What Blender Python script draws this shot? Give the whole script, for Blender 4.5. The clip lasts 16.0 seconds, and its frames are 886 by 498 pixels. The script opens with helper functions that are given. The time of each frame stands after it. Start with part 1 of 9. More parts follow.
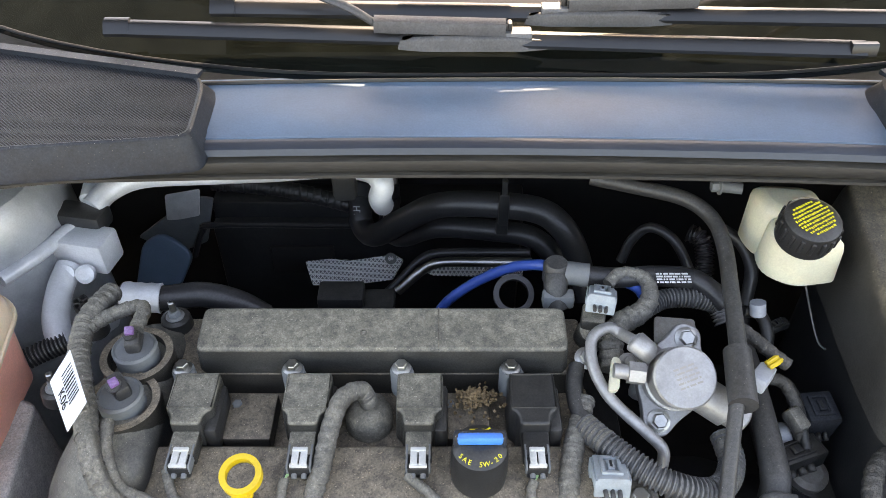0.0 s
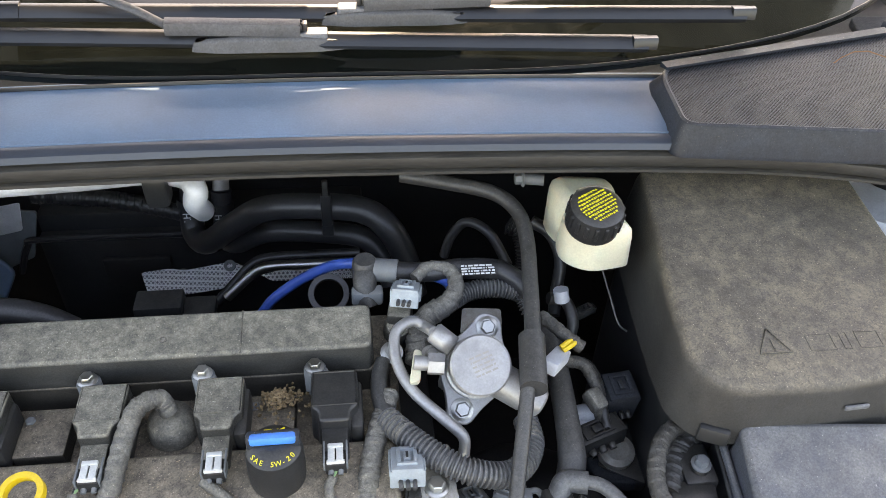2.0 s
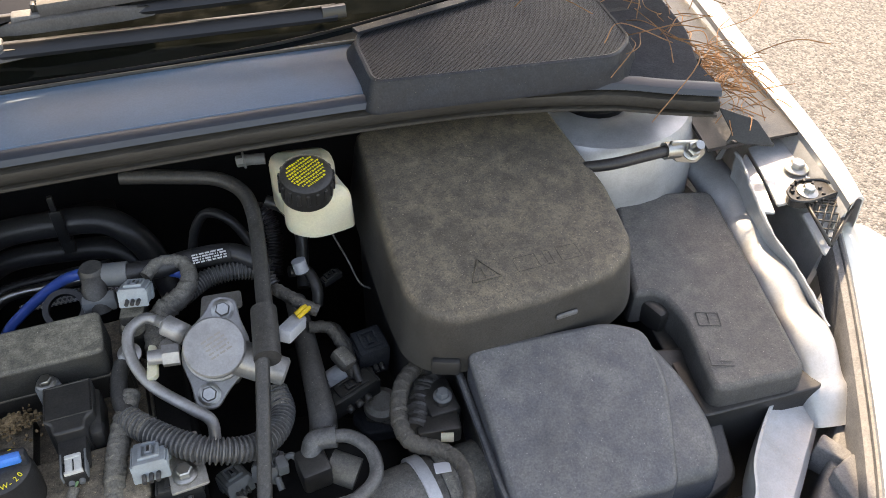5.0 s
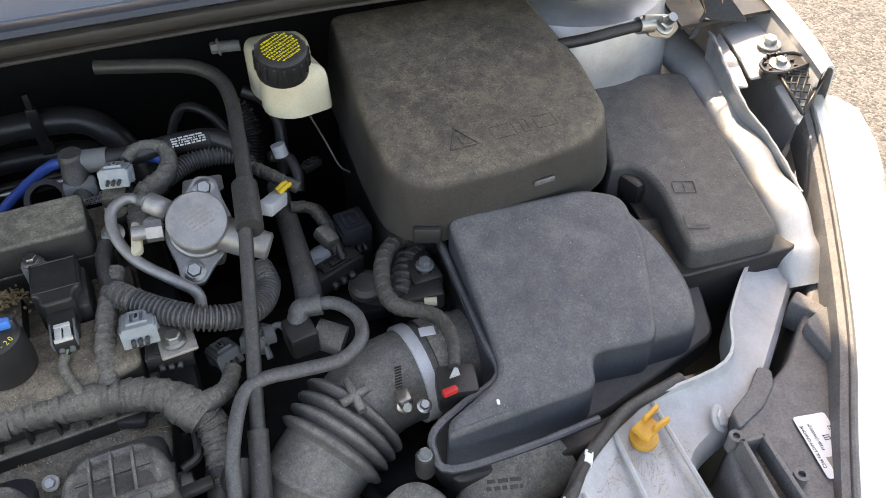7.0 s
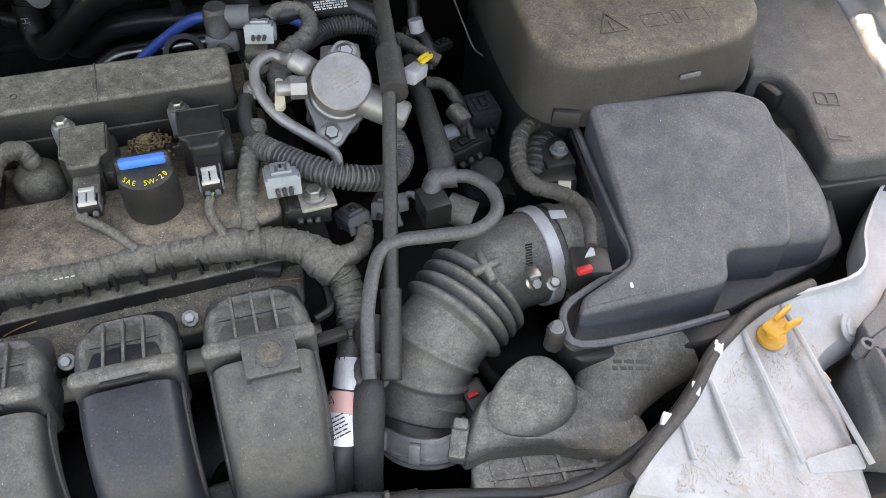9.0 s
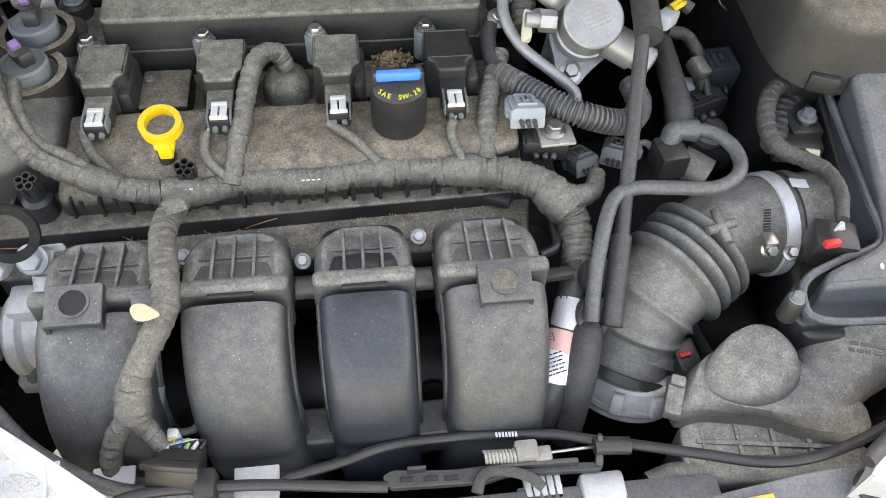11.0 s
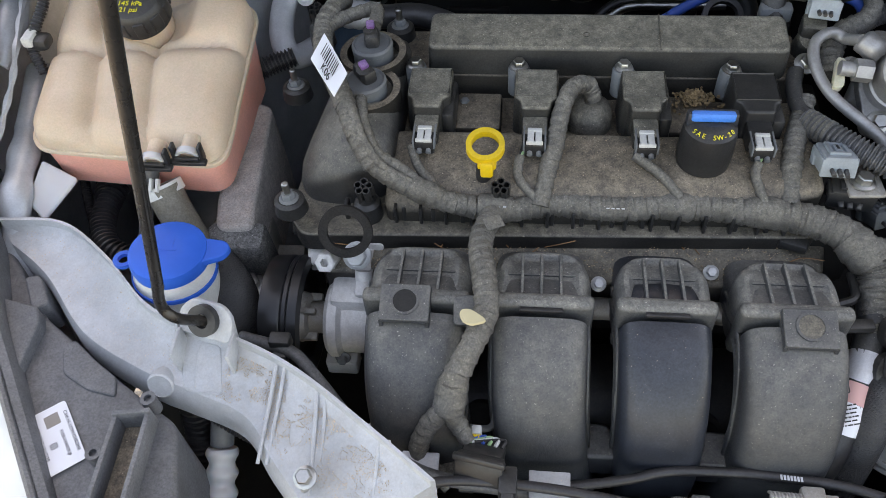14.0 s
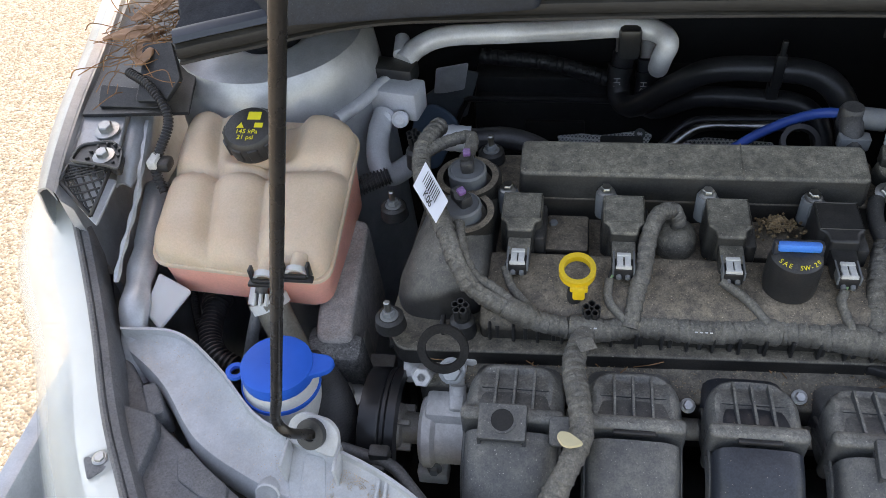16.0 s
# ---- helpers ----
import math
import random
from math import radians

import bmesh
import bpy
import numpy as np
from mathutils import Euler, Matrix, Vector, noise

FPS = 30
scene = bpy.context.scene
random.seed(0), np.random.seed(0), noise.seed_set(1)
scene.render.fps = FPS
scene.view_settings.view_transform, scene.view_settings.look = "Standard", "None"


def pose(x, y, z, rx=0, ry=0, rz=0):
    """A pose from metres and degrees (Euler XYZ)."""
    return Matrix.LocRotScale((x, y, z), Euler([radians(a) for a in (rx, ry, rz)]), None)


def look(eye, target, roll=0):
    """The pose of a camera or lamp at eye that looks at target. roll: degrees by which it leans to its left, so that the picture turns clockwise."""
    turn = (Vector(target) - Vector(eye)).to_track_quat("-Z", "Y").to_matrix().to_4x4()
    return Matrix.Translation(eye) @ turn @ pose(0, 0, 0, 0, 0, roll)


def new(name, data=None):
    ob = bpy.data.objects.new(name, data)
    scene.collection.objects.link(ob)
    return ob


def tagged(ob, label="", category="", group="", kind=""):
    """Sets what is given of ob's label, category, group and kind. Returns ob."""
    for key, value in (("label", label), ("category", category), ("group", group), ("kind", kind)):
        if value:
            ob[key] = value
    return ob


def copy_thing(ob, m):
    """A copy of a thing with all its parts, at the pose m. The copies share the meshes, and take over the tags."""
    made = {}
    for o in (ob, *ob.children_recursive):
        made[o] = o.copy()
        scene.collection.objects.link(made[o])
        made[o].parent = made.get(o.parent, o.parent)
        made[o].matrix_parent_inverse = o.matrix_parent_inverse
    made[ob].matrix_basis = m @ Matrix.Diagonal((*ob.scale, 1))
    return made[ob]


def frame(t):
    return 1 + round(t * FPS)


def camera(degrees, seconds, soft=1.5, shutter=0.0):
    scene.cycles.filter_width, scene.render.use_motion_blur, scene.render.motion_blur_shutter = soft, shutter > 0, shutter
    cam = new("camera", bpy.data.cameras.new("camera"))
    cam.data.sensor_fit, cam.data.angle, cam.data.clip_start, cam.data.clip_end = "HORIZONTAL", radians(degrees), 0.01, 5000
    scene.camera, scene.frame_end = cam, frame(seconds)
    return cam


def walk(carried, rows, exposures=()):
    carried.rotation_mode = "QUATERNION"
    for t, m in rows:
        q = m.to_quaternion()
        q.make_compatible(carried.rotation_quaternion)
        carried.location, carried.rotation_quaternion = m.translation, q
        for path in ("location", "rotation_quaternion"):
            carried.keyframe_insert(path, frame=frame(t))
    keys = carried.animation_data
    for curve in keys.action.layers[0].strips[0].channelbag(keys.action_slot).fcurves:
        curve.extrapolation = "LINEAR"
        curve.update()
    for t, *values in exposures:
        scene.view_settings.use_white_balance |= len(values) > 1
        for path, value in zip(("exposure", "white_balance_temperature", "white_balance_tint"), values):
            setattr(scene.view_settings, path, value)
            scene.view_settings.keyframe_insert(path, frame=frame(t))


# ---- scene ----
cam = camera(57.7, 16.0, soft=0.5)
METRES, EYE, TILT, LEAN, TURN = 0.755, 1.45, -42.0, 0.0, 0.0
ROWS = [
    (0.0, 0.0, 0.0, 0.0, 0.0, 0.0, 0.0),
    (0.5, 0.0277, -0.0012, -0.0068, -1.55, 0.09, 0.51),
    (1.0, 0.0617, -0.0063, -0.0111, -3.37, 0.21, 1.33),
    (1.5, 0.0951, -0.0118, -0.0123, -4.54, 0.31, 1.88),
    (2.0, 0.131, -0.0132, -0.0136, -6.25, 0.32, 2.66),
    (2.5, 0.1658, -0.0192, -0.0145, -8.3, 0.23, 3.9),
    (3.0, 0.2002, -0.0313, -0.0199, -10.15, 0.11, 5.42),
    (3.5, 0.2408, -0.0427, -0.0262, -11.93, -0.04, 7.25),
    (4.0, 0.2788, -0.0563, -0.0283, -14.39, -0.31, 9.45),
    (6.5, 0.2767, -0.0839, -0.1497, -18.01, -3.97, 14.79),
    (7.0, 0.2562, -0.085, -0.1721, -17.7, -4.76, 14.98),
    (7.5, 0.2235, -0.0875, -0.1918, -17.25, -5.63, 14.57),
    (8.0, 0.1959, -0.0835, -0.2039, -16.7, -6.5, 13.35),
    (10.5, 0.0274, -0.0325, -0.2297, -8.34, -9.99, 4.27),
    (11.0, -0.0059, -0.0323, -0.2293, -5.96, -10.1, 3.04),
    (11.5, -0.034, -0.0366, -0.2293, -3.29, -9.95, 1.92),
    (12.0, -0.0622, -0.0428, -0.2252, -1.22, -9.84, 0.84),
    (12.5, -0.0869, -0.0488, -0.2182, 0.75, -9.76, 0.37),
    (13.0, -0.1133, -0.054, -0.2143, 2.32, -9.58, -0.25),
    (13.5, -0.1372, -0.0643, -0.2064, 4.12, -9.52, -0.82),
    (14.0, -0.1611, -0.081, -0.2025, 5.98, -9.29, -1.18),
    (14.5, -0.1854, -0.0936, -0.1948, 8.29, -9.15, -1.79),
    (15.0, -0.2049, -0.1078, -0.1847, 9.25, -8.29, -1.89),
    (15.5, -0.2108, -0.1227, -0.1671, 9.62, -5.73, -1.84),
    (16.0, -0.2111, -0.1325, -0.1499, 9.49, -3.8, -1.76),
]
walk(cam, [(t, pose(0, 0, EYE, TILT, LEAN, TURN) @ pose(METRES * x, METRES * y, METRES * z, 90 + pitch, roll, yaw)) for t, x, y, z, yaw, pitch, roll in ROWS],
     exposures=[(t, e, k, 17) for t, e, k in ((0.0, 3.05, 9800), (2.0, 3.06, 9800), (3.5, 2.75, 9800), (4.5, 2.38, 9800), (6.5, 2.24, 9700), (7.5, 2.33, 9900), (8.2, 2.46, 10200), (10.3, 3.0, 11200), (11.5, 3.14, 11000), (12.5, 3.0, 10700), (13.5, 2.56, 10200), (14.5, 2.12, 9900), (15.2, 2.03, 9500), (16.0, 2.05, 9200))])

# ---- light: afternoon sun from behind the car's right side, clear sky ----
SUN_AZ, SUN_EL = 14.0, 50.0            # degrees from +y towards +x, and above the horizon
world = bpy.data.worlds.new("sky")
scene.world = world
world.use_nodes = True
wn = world.node_tree.nodes
sky = wn.new("ShaderNodeTexSky")
sky.sky_type = "NISHITA"
sky.sun_disc = False
sky.sun_elevation = radians(SUN_EL)
sky.sun_rotation = radians(SUN_AZ)
sky.air_density, sky.dust_density, sky.ozone_density = 1.0, 1.5, 1.0
world.node_tree.links.new(sky.outputs[0], wn["Background"].inputs[0])
wn["Background"].inputs[1].default_value = 0.15
sun_data = bpy.data.lights.new("sun", "SUN")
sun_data.energy, sun_data.angle, sun_data.color = 2.2, radians(0.6), (1.0, 0.95, 0.86)
sun = new("sun", sun_data)
sun_way = Vector((math.sin(radians(SUN_AZ)) * math.cos(radians(SUN_EL)), math.cos(radians(SUN_AZ)) * math.cos(radians(SUN_EL)), math.sin(radians(SUN_EL))))
sun.matrix_world = look(sun_way * 20, (0, 0, 0))


# ---- materials ----
def surface(name, col, rough=0.5, metal=0.0, dust=0.0, dust_col=(0.25, 0.21, 0.155), var=0.25, coarse=14.0, fine=260.0, bump=0.15,
            spec=0.5, facing=True, speck=0.0, clear=0.0, trans=0.0, sub=0.0, stretch=(1, 1, 1), coat=0.0, alpha=1.0, grain=0.28):
    """A painted, moulded or cast surface with coarse and fine variation, and dust that lies on what faces up."""
    m = bpy.data.materials.new(name)
    m.use_nodes = True
    n, l = m.node_tree.nodes, m.node_tree.links
    b = n["Principled BSDF"]
    geo = n.new("ShaderNodeNewGeometry")
    mp = n.new("ShaderNodeMapping")
    mp.inputs["Scale"].default_value = stretch
    l.new(geo.outputs["Position"], mp.inputs[0])

    def noise_tex(scale, detail=4.0, rg=0.6):
        t = n.new("ShaderNodeTexNoise")
        t.inputs["Scale"].default_value, t.inputs["Detail"].default_value, t.inputs["Roughness"].default_value = scale, detail, rg
        l.new(mp.outputs[0], t.inputs["Vector"])
        return t.outputs["Fac"]

    def math_node(op, a, c):
        t = n.new("ShaderNodeMath")
        t.operation = op
        t.use_clamp = True
        for i, v in enumerate((a, c)):
            if isinstance(v, (int, float)):
                t.inputs[i].default_value = v
            else:
                l.new(v, t.inputs[i])
        return t.outputs[0]

    def ramp(src, lo, hi):
        t = n.new("ShaderNodeMapRange")
        l.new(src, t.inputs[0])
        t.inputs[1].default_value, t.inputs[2].default_value = lo, hi
        return t.outputs[0]

    def mix(fac, a, c, kind="MIX"):
        t = n.new("ShaderNodeMix")
        t.data_type = "RGBA"
        t.blend_type = kind
        for i, v in ((0, fac), (6, a), (7, c)):
            if isinstance(v, (int, float)):
                t.inputs[i].default_value = v
            elif isinstance(v, tuple):
                t.inputs[i].default_value = (*v, 1.0)
            else:
                l.new(v, t.inputs[i])
        return t.outputs[2]

    big, small = noise_tex(coarse), noise_tex(fine * 1.7, 4.0, 0.75)
    lo, hi = tuple(c * (1 - var) for c in col), tuple(min(1, c * (1 + var)) for c in col)
    c = mix(ramp(big, 0.3, 0.7), lo, hi)
    r = rough
    if dust > 0:
        sep = n.new("ShaderNodeSeparateXYZ")
        l.new(geo.outputs["Normal"], sep.inputs[0])
        up = ramp(sep.outputs[2], 0.15, 0.9) if facing else 1.0
        tide = ramp(noise_tex(coarse * 2.3, 6.0, 0.62), 0.44, 0.53)
        cloud = math_node("ADD", math_node("MULTIPLY", ramp(noise_tex(coarse * 1.3, 3.0, 0.55), 0.25, 0.75), 0.35), math_node("ADD", math_node("MULTIPLY", tide, 0.25), 0.45))
        grainy = math_node("ADD", math_node("MULTIPLY", ramp(noise_tex(fine * 2.9, 2.0, 0.8), 0.3, 0.7), 0.32), math_node("ADD", math_node("MULTIPLY", ramp(noise_tex(coarse * 7, 7.0, 0.72), 0.38, 0.62), 0.42), 0.2))
        f = math_node("MULTIPLY", math_node("MULTIPLY", cloud, grainy), math_node("MULTIPLY", up, min(1.0, dust * 1.45)))
        c = mix(f, c, dust_col)
        r = math_node("ADD", rough, math_node("MULTIPLY", f, 0.35))
        if grain > 0:                      # gritty speckle and rubbed smudges in the film of dirt
            for scale, detail, low, high in ((520.0, 3.0, 1 - grain, 1 + grain), (coarse * 4.5, 6.0, 1 - 0.7 * grain, 1 + 0.7 * grain)):
                t = n.new("ShaderNodeMapRange")
                l.new(noise_tex(scale, detail, 0.7), t.inputs[0])
                t.inputs[1].default_value, t.inputs[2].default_value, t.inputs[3].default_value, t.inputs[4].default_value = 0.3, 0.7, low, high
                c = mix(1.0, c, t.outputs[0], "MULTIPLY")
        if speck > 0:
            s = ramp(noise_tex(700.0, 1.0), 0.755 - 0.08 * speck, 0.77)
            c = mix(math_node("MULTIPLY", math_node("MULTIPLY", s, up), 0.85), c, tuple(min(1, 1.75 * q) for q in dust_col))
            pit = ramp(noise_tex(610.0, 1.0), 0.36, 0.33)
            c = mix(math_node("MULTIPLY", pit, 0.35 * min(1.0, speck + 0.3)), c, tuple(0.7 * q for q in col))
            scab = ramp(noise_tex(240.0, 3.0, 0.7), 0.41, 0.37)
            c = mix(math_node("MULTIPLY", scab, 0.55 * speck), c, tuple(0.9 * q for q in col))
    l.new(c, b.inputs["Base Color"])
    rn = math_node("ADD", r, math_node("MULTIPLY", math_node("SUBTRACT", big, 0.45), 0.35)) if var > 0 else r
    if isinstance(rn, (int, float)):
        b.inputs["Roughness"].default_value = rn
    else:
        l.new(rn, b.inputs["Roughness"])
    b.inputs["Metallic"].default_value = metal
    b.inputs["Specular IOR Level"].default_value = spec
    b.inputs["Coat Weight"].default_value = coat
    b.inputs["Transmission Weight"].default_value = trans
    b.inputs["Alpha"].default_value = alpha
    if sub > 0:
        b.inputs["Subsurface Weight"].default_value = sub
        b.inputs["Subsurface Radius"].default_value = (0.02, 0.012, 0.008)
        b.inputs["Subsurface Scale"].default_value = 0.5
    if bump > 0:
        bp = n.new("ShaderNodeBump")
        bp.inputs["Strength"].default_value, bp.inputs["Distance"].default_value = bump * 0.6, 0.002
        l.new(small, bp.inputs["Height"])
        l.new(bp.outputs[0], b.inputs["Normal"])
    return m


DUST = (0.30, 0.26, 0.195)
M = {}
M["cover"] = surface("dusty_black_plastic", (0.022, 0.021, 0.020), 0.4, dust=0.9, dust_col=DUST, speck=0.5, bump=0.3)
M["rail"] = surface("dusty_rail_plastic", (0.028, 0.028, 0.026), 0.42, dust=0.95, dust_col=(0.36, 0.325, 0.25), coarse=16, speck=0.35, bump=0.5)
M["dusty_all"] = surface("dust_filmed_plastic", (0.05, 0.048, 0.044), 0.5, dust=0.75, dust_col=(0.30, 0.27, 0.215), facing=False, coarse=24, speck=0.2, bump=0.3)
M["brown"] = surface("dusty_brown_plastic", (0.025, 0.023, 0.02), 0.45, dust=0.80, dust_col=(0.36, 0.29, 0.21), speck=0.7, bump=0.4)
M["housing"] = surface("smooth_grey_black_plastic", (0.032, 0.032, 0.033), 0.36, dust=0.62, dust_col=(0.29, 0.265, 0.215), coarse=9, speck=0.3, bump=0.3, grain=0.2)
M["runner"] = surface("dusty_grey_plastic", (0.042, 0.045, 0.049), 0.36, var=0.10, dust=0.45, dust_col=(0.30, 0.28, 0.24), coarse=10, speck=0.5, bump=0.4, grain=0.17)
M["duct"] = surface("dusty_duct_plastic", (0.07, 0.072, 0.072), 0.42, var=0.12, dust=0.95, dust_col=(0.36, 0.335, 0.28), coarse=14, speck=0.5, bump=0.4)
M["clean"] = surface("clean_black_plastic", (0.024, 0.029, 0.038), 0.34, dust=0.06, speck=0.1, bump=0.12)
M["black"] = surface("black_plastic", (0.019, 0.0195, 0.0205), 0.36, dust=0.08, dust_col=DUST, bump=0.15)
# near-black base: the deep shade of the bay is put into this colour
M["void"] = surface("bay_shade_black", (0.007, 0.007, 0.0075), 0.7, dust=0.05, bump=0.2)
M["rubber"] = surface("black_rubber", (0.034, 0.034, 0.035), 0.42, dust=0.3, dust_col=(0.17, 0.155, 0.13), coarse=40, speck=0.2, bump=0.15)
M["hose"] = surface("clean_rubber_hose", (0.024, 0.024, 0.026), 0.36, dust=0.06, bump=0.1)
M["grey_rubber"] = surface("grey_dusty_rubber", (0.10, 0.10, 0.097), 0.5, dust=0.75, dust_col=(0.29, 0.27, 0.23), coarse=20, speck=0.2, bump=0.25)
M["pump"] = surface("dull_pump_aluminium", (0.34, 0.335, 0.33), 0.4, metal=0.55, dust=0.15, coarse=40, bump=0.12, grain=0.08)
M["pale_con"] = surface("pale_grey_connector", (0.38, 0.40, 0.43), 0.45, dust=0.2, bump=0.05, grain=0.08)
M["battery"] = surface("worn_black_cover", (0.036, 0.035, 0.033), 0.5, dust=0.85, dust_col=(0.265, 0.215, 0.15), coarse=11, speck=0.7, bump=0.4)
M["airbox"] = surface("grey_black_moulding", (0.046, 0.053, 0.066), 0.38, dust=0.42, dust_col=(0.26, 0.245, 0.22), coarse=7, speck=0.05, bump=0.3)
M["fuse"] = surface("matt_black_lid", (0.055, 0.056, 0.058), 0.5, dust=0.45, dust_col=(0.23, 0.21, 0.18), coarse=10, speck=0.2, bump=0.35)
# the blue is the sky's reflection on dark plastic, put into the base colour
M["cowl"] = surface("sky_tinted_plastic", (0.080, 0.138, 0.205), 0.46, spec=0.45, dust=0.06, dust_col=(0.3, 0.28, 0.25), coarse=5, bump=0.08, grain=0.08)
M["seal"] = surface("rubber_weatherstrip", (0.022, 0.0215, 0.020), 0.45, spec=0.35, dust=0.32, dust_col=(0.15, 0.132, 0.105), stretch=(0.12, 1, 1), coarse=30, bump=0.1)
M["bulb"] = surface("smooth_rubber_bulb", (0.026, 0.034, 0.047), 0.36, spec=0.45, dust=0.05, dust_col=(0.15, 0.145, 0.14), stretch=(0.3, 1, 1), bump=0.08, grain=0.08)
M["silver"] = surface("silver_body_paint", (0.42, 0.44, 0.46), 0.35, metal=0.35, dust=0.18, dust_col=(0.45, 0.38, 0.3), bump=0.05, coat=0.3, grain=0.08)
M["ramp"] = surface("silver_coated_panel", (0.44, 0.46, 0.475), 0.36, metal=0.10, dust=0.22, dust_col=(0.40, 0.29, 0.19), coarse=16, speck=0.1, bump=0.06, grain=0.08)
M["cast"] = surface("dull_cast_aluminium", (0.60, 0.59, 0.57), 0.48, metal=0.2, dust=0.35, dust_col=(0.28, 0.25, 0.2), coarse=30, speck=0.3, bump=0.5, grain=0.08)
M["steel"] = surface("zinc_steel", (0.45, 0.45, 0.43), 0.32, metal=1.0, dust=0.1, bump=0.1, grain=0.08)
M["alu"] = surface("cast_aluminium", (0.52, 0.53, 0.53), 0.42, metal=0.5, dust=0.2, bump=0.35, grain=0.08)
M["satin"] = surface("satin_aluminium", (0.60, 0.61, 0.63), 0.40, metal=0.2, dust=0.08, bump=0.06, grain=0.08)
M["dirty_alu"] = surface("dirty_aluminium", (0.42, 0.4, 0.37), 0.5, metal=0.6, dust=0.5, dust_col=(0.2, 0.17, 0.13), bump=0.4, grain=0.08)
M["rust"] = surface("rusty_casting", (0.47, 0.43, 0.40), 0.6, metal=0.0, dust=0.6, dust_col=(0.48, 0.38, 0.31), coarse=25, speck=0.6, bump=1.2)
M["gritty"] = surface("oily_grit", (0.022, 0.022, 0.022), 0.5, dust=0.8, dust_col=(0.36, 0.35, 0.33), coarse=60, facing=False, speck=0.9, bump=1.0)
M["olive"] = surface("dusty_olive_rubber", (0.15, 0.135, 0.105), 0.5, dust=0.3, dust_col=(0.30, 0.26, 0.2), coarse=30, bump=0.2)
M["tank"] = surface("milky_tank_plastic", (0.64, 0.49, 0.36), 0.4, dust=0.25, dust_col=(0.55, 0.36, 0.2), coarse=7, bump=0.06, sub=0.35, var=0.08, grain=0.08)
M["coolant"] = surface("pink_filled_plastic", (0.80, 0.36, 0.28), 0.4, dust=0.15, dust_col=(0.5, 0.3, 0.2), coarse=10, bump=0.06, sub=0.3, var=0.15, grain=0.08)
M["milk"] = surface("clear_milky_plastic", (0.56, 0.545, 0.53), 0.35, bump=0.03, sub=0.3, var=0.06, grain=0.08)
M["cream"] = surface("cream_reservoir_plastic", (0.58, 0.55, 0.42), 0.38, dust=0.12, dust_col=(0.7, 0.6, 0.35), bump=0.05, sub=0.3, var=0.06, grain=0.08)
M["blue"] = surface("bright_blue_plastic", (0.0, 0.115, 0.56), 0.42, spec=0.25, bump=0.08, var=0.12, grain=0.08)
M["pale_blue"] = surface("sky_blue_plastic", (0.012, 0.21, 0.68), 0.5, dust=0.15, bump=0.2, grain=0.08)
M["blue_hose"] = surface("blue_hose", (0.02, 0.085, 0.36), 0.4, bump=0.03)
M["yellow"] = surface("yellow_plastic", (0.72, 0.47, 0.02), 0.45, dust=0.12, bump=0.08, var=0.12, grain=0.08)
M["orange"] = surface("orange_plastic", (0.72, 0.36, 0.05), 0.45, dust=0.1, bump=0.05, grain=0.08)
M["grey_con"] = surface("grey_connector", (0.29, 0.335, 0.36), 0.5, dust=0.35, bump=0.1, grain=0.08)
M["slate"] = surface("slate_grey_solenoid", (0.14, 0.155, 0.165), 0.5, dust=0.3, bump=0.15, grain=0.08)
M["white"] = surface("white_plastic", (0.6, 0.6, 0.57), 0.5, dust=0.25, bump=0.1, var=0.08, grain=0.08)
M["paper"] = surface("white_label", (0.82, 0.82, 0.84), 0.6, bump=0.02, var=0.03, grain=0.08)
M["pink"] = surface("pink_label", (0.75, 0.42, 0.38), 0.6, bump=0.02, var=0.06)
M["ink"] = surface("black_ink", (0.02, 0.02, 0.02), 0.6, bump=0, var=0.0)
M["yellow_ink"] = surface("yellow_ink", (0.78, 0.66, 0.03), 0.6, bump=0, var=0.1)
M["white_ink"] = surface("white_ink", (0.6, 0.6, 0.6), 0.6, bump=0, var=0.1)
M["etch"] = surface("etched_mark", (0.3, 0.27, 0.24), 0.6, metal=0.3, bump=0, var=0.1)
M["purple"] = surface("purple_clip", (0.2, 0.1, 0.28), 0.5, dust=0.3, bump=0.05)
M["red"] = surface("red_clip", (0.6, 0.03, 0.03), 0.45, bump=0.05)
M["green"] = surface("green_wire", (0.25, 0.42, 0.2), 0.5, bump=0.0)
M["tapew"] = surface("cloth_tape", (0.075, 0.072, 0.067), 0.55, dust=0.8, dust_col=(0.28, 0.255, 0.205), var=0.4, coarse=45, speck=0.4, bump=0.9, fine=200)
M["tape_dark"] = surface("black_cloth_tape", (0.030, 0.029, 0.028), 0.5, dust=0.45, dust_col=(0.19, 0.17, 0.14), var=0.4, coarse=45, speck=0.3, bump=1.2, fine=200)
M["conduit"] = surface("grey_conduit", (0.075, 0.077, 0.08), 0.36, dust=0.35, dust_col=(0.22, 0.205, 0.18), coarse=40, bump=0.1)
M["petal"] = surface("cream_petal", (0.62, 0.53, 0.32), 0.6, bump=0.05, var=0.1)
M["needle"] = surface("dry_pine_needle", (0.23, 0.115, 0.05), 0.7, bump=0.1, var=0.4, coarse=40)
M["leaf"] = surface("dry_brown_leaf", (0.3, 0.17, 0.1), 0.7, bump=0.3, var=0.35, coarse=30)
M["dirt"] = surface("dry_dirt_grains", (0.22, 0.15, 0.08), 0.9, bump=0.6, var=0.5, coarse=200)
M["wiper"] = surface("satin_black_rubber", (0.014, 0.014, 0.015), 0.45, dust=0.0, bump=0.03, spec=0.22)
M["matt"] = surface("matt_black_plastic", (0.030, 0.033, 0.039), 0.8, dust=0.06, dust_col=(0.10, 0.10, 0.10), bump=0.3, spec=0.12)
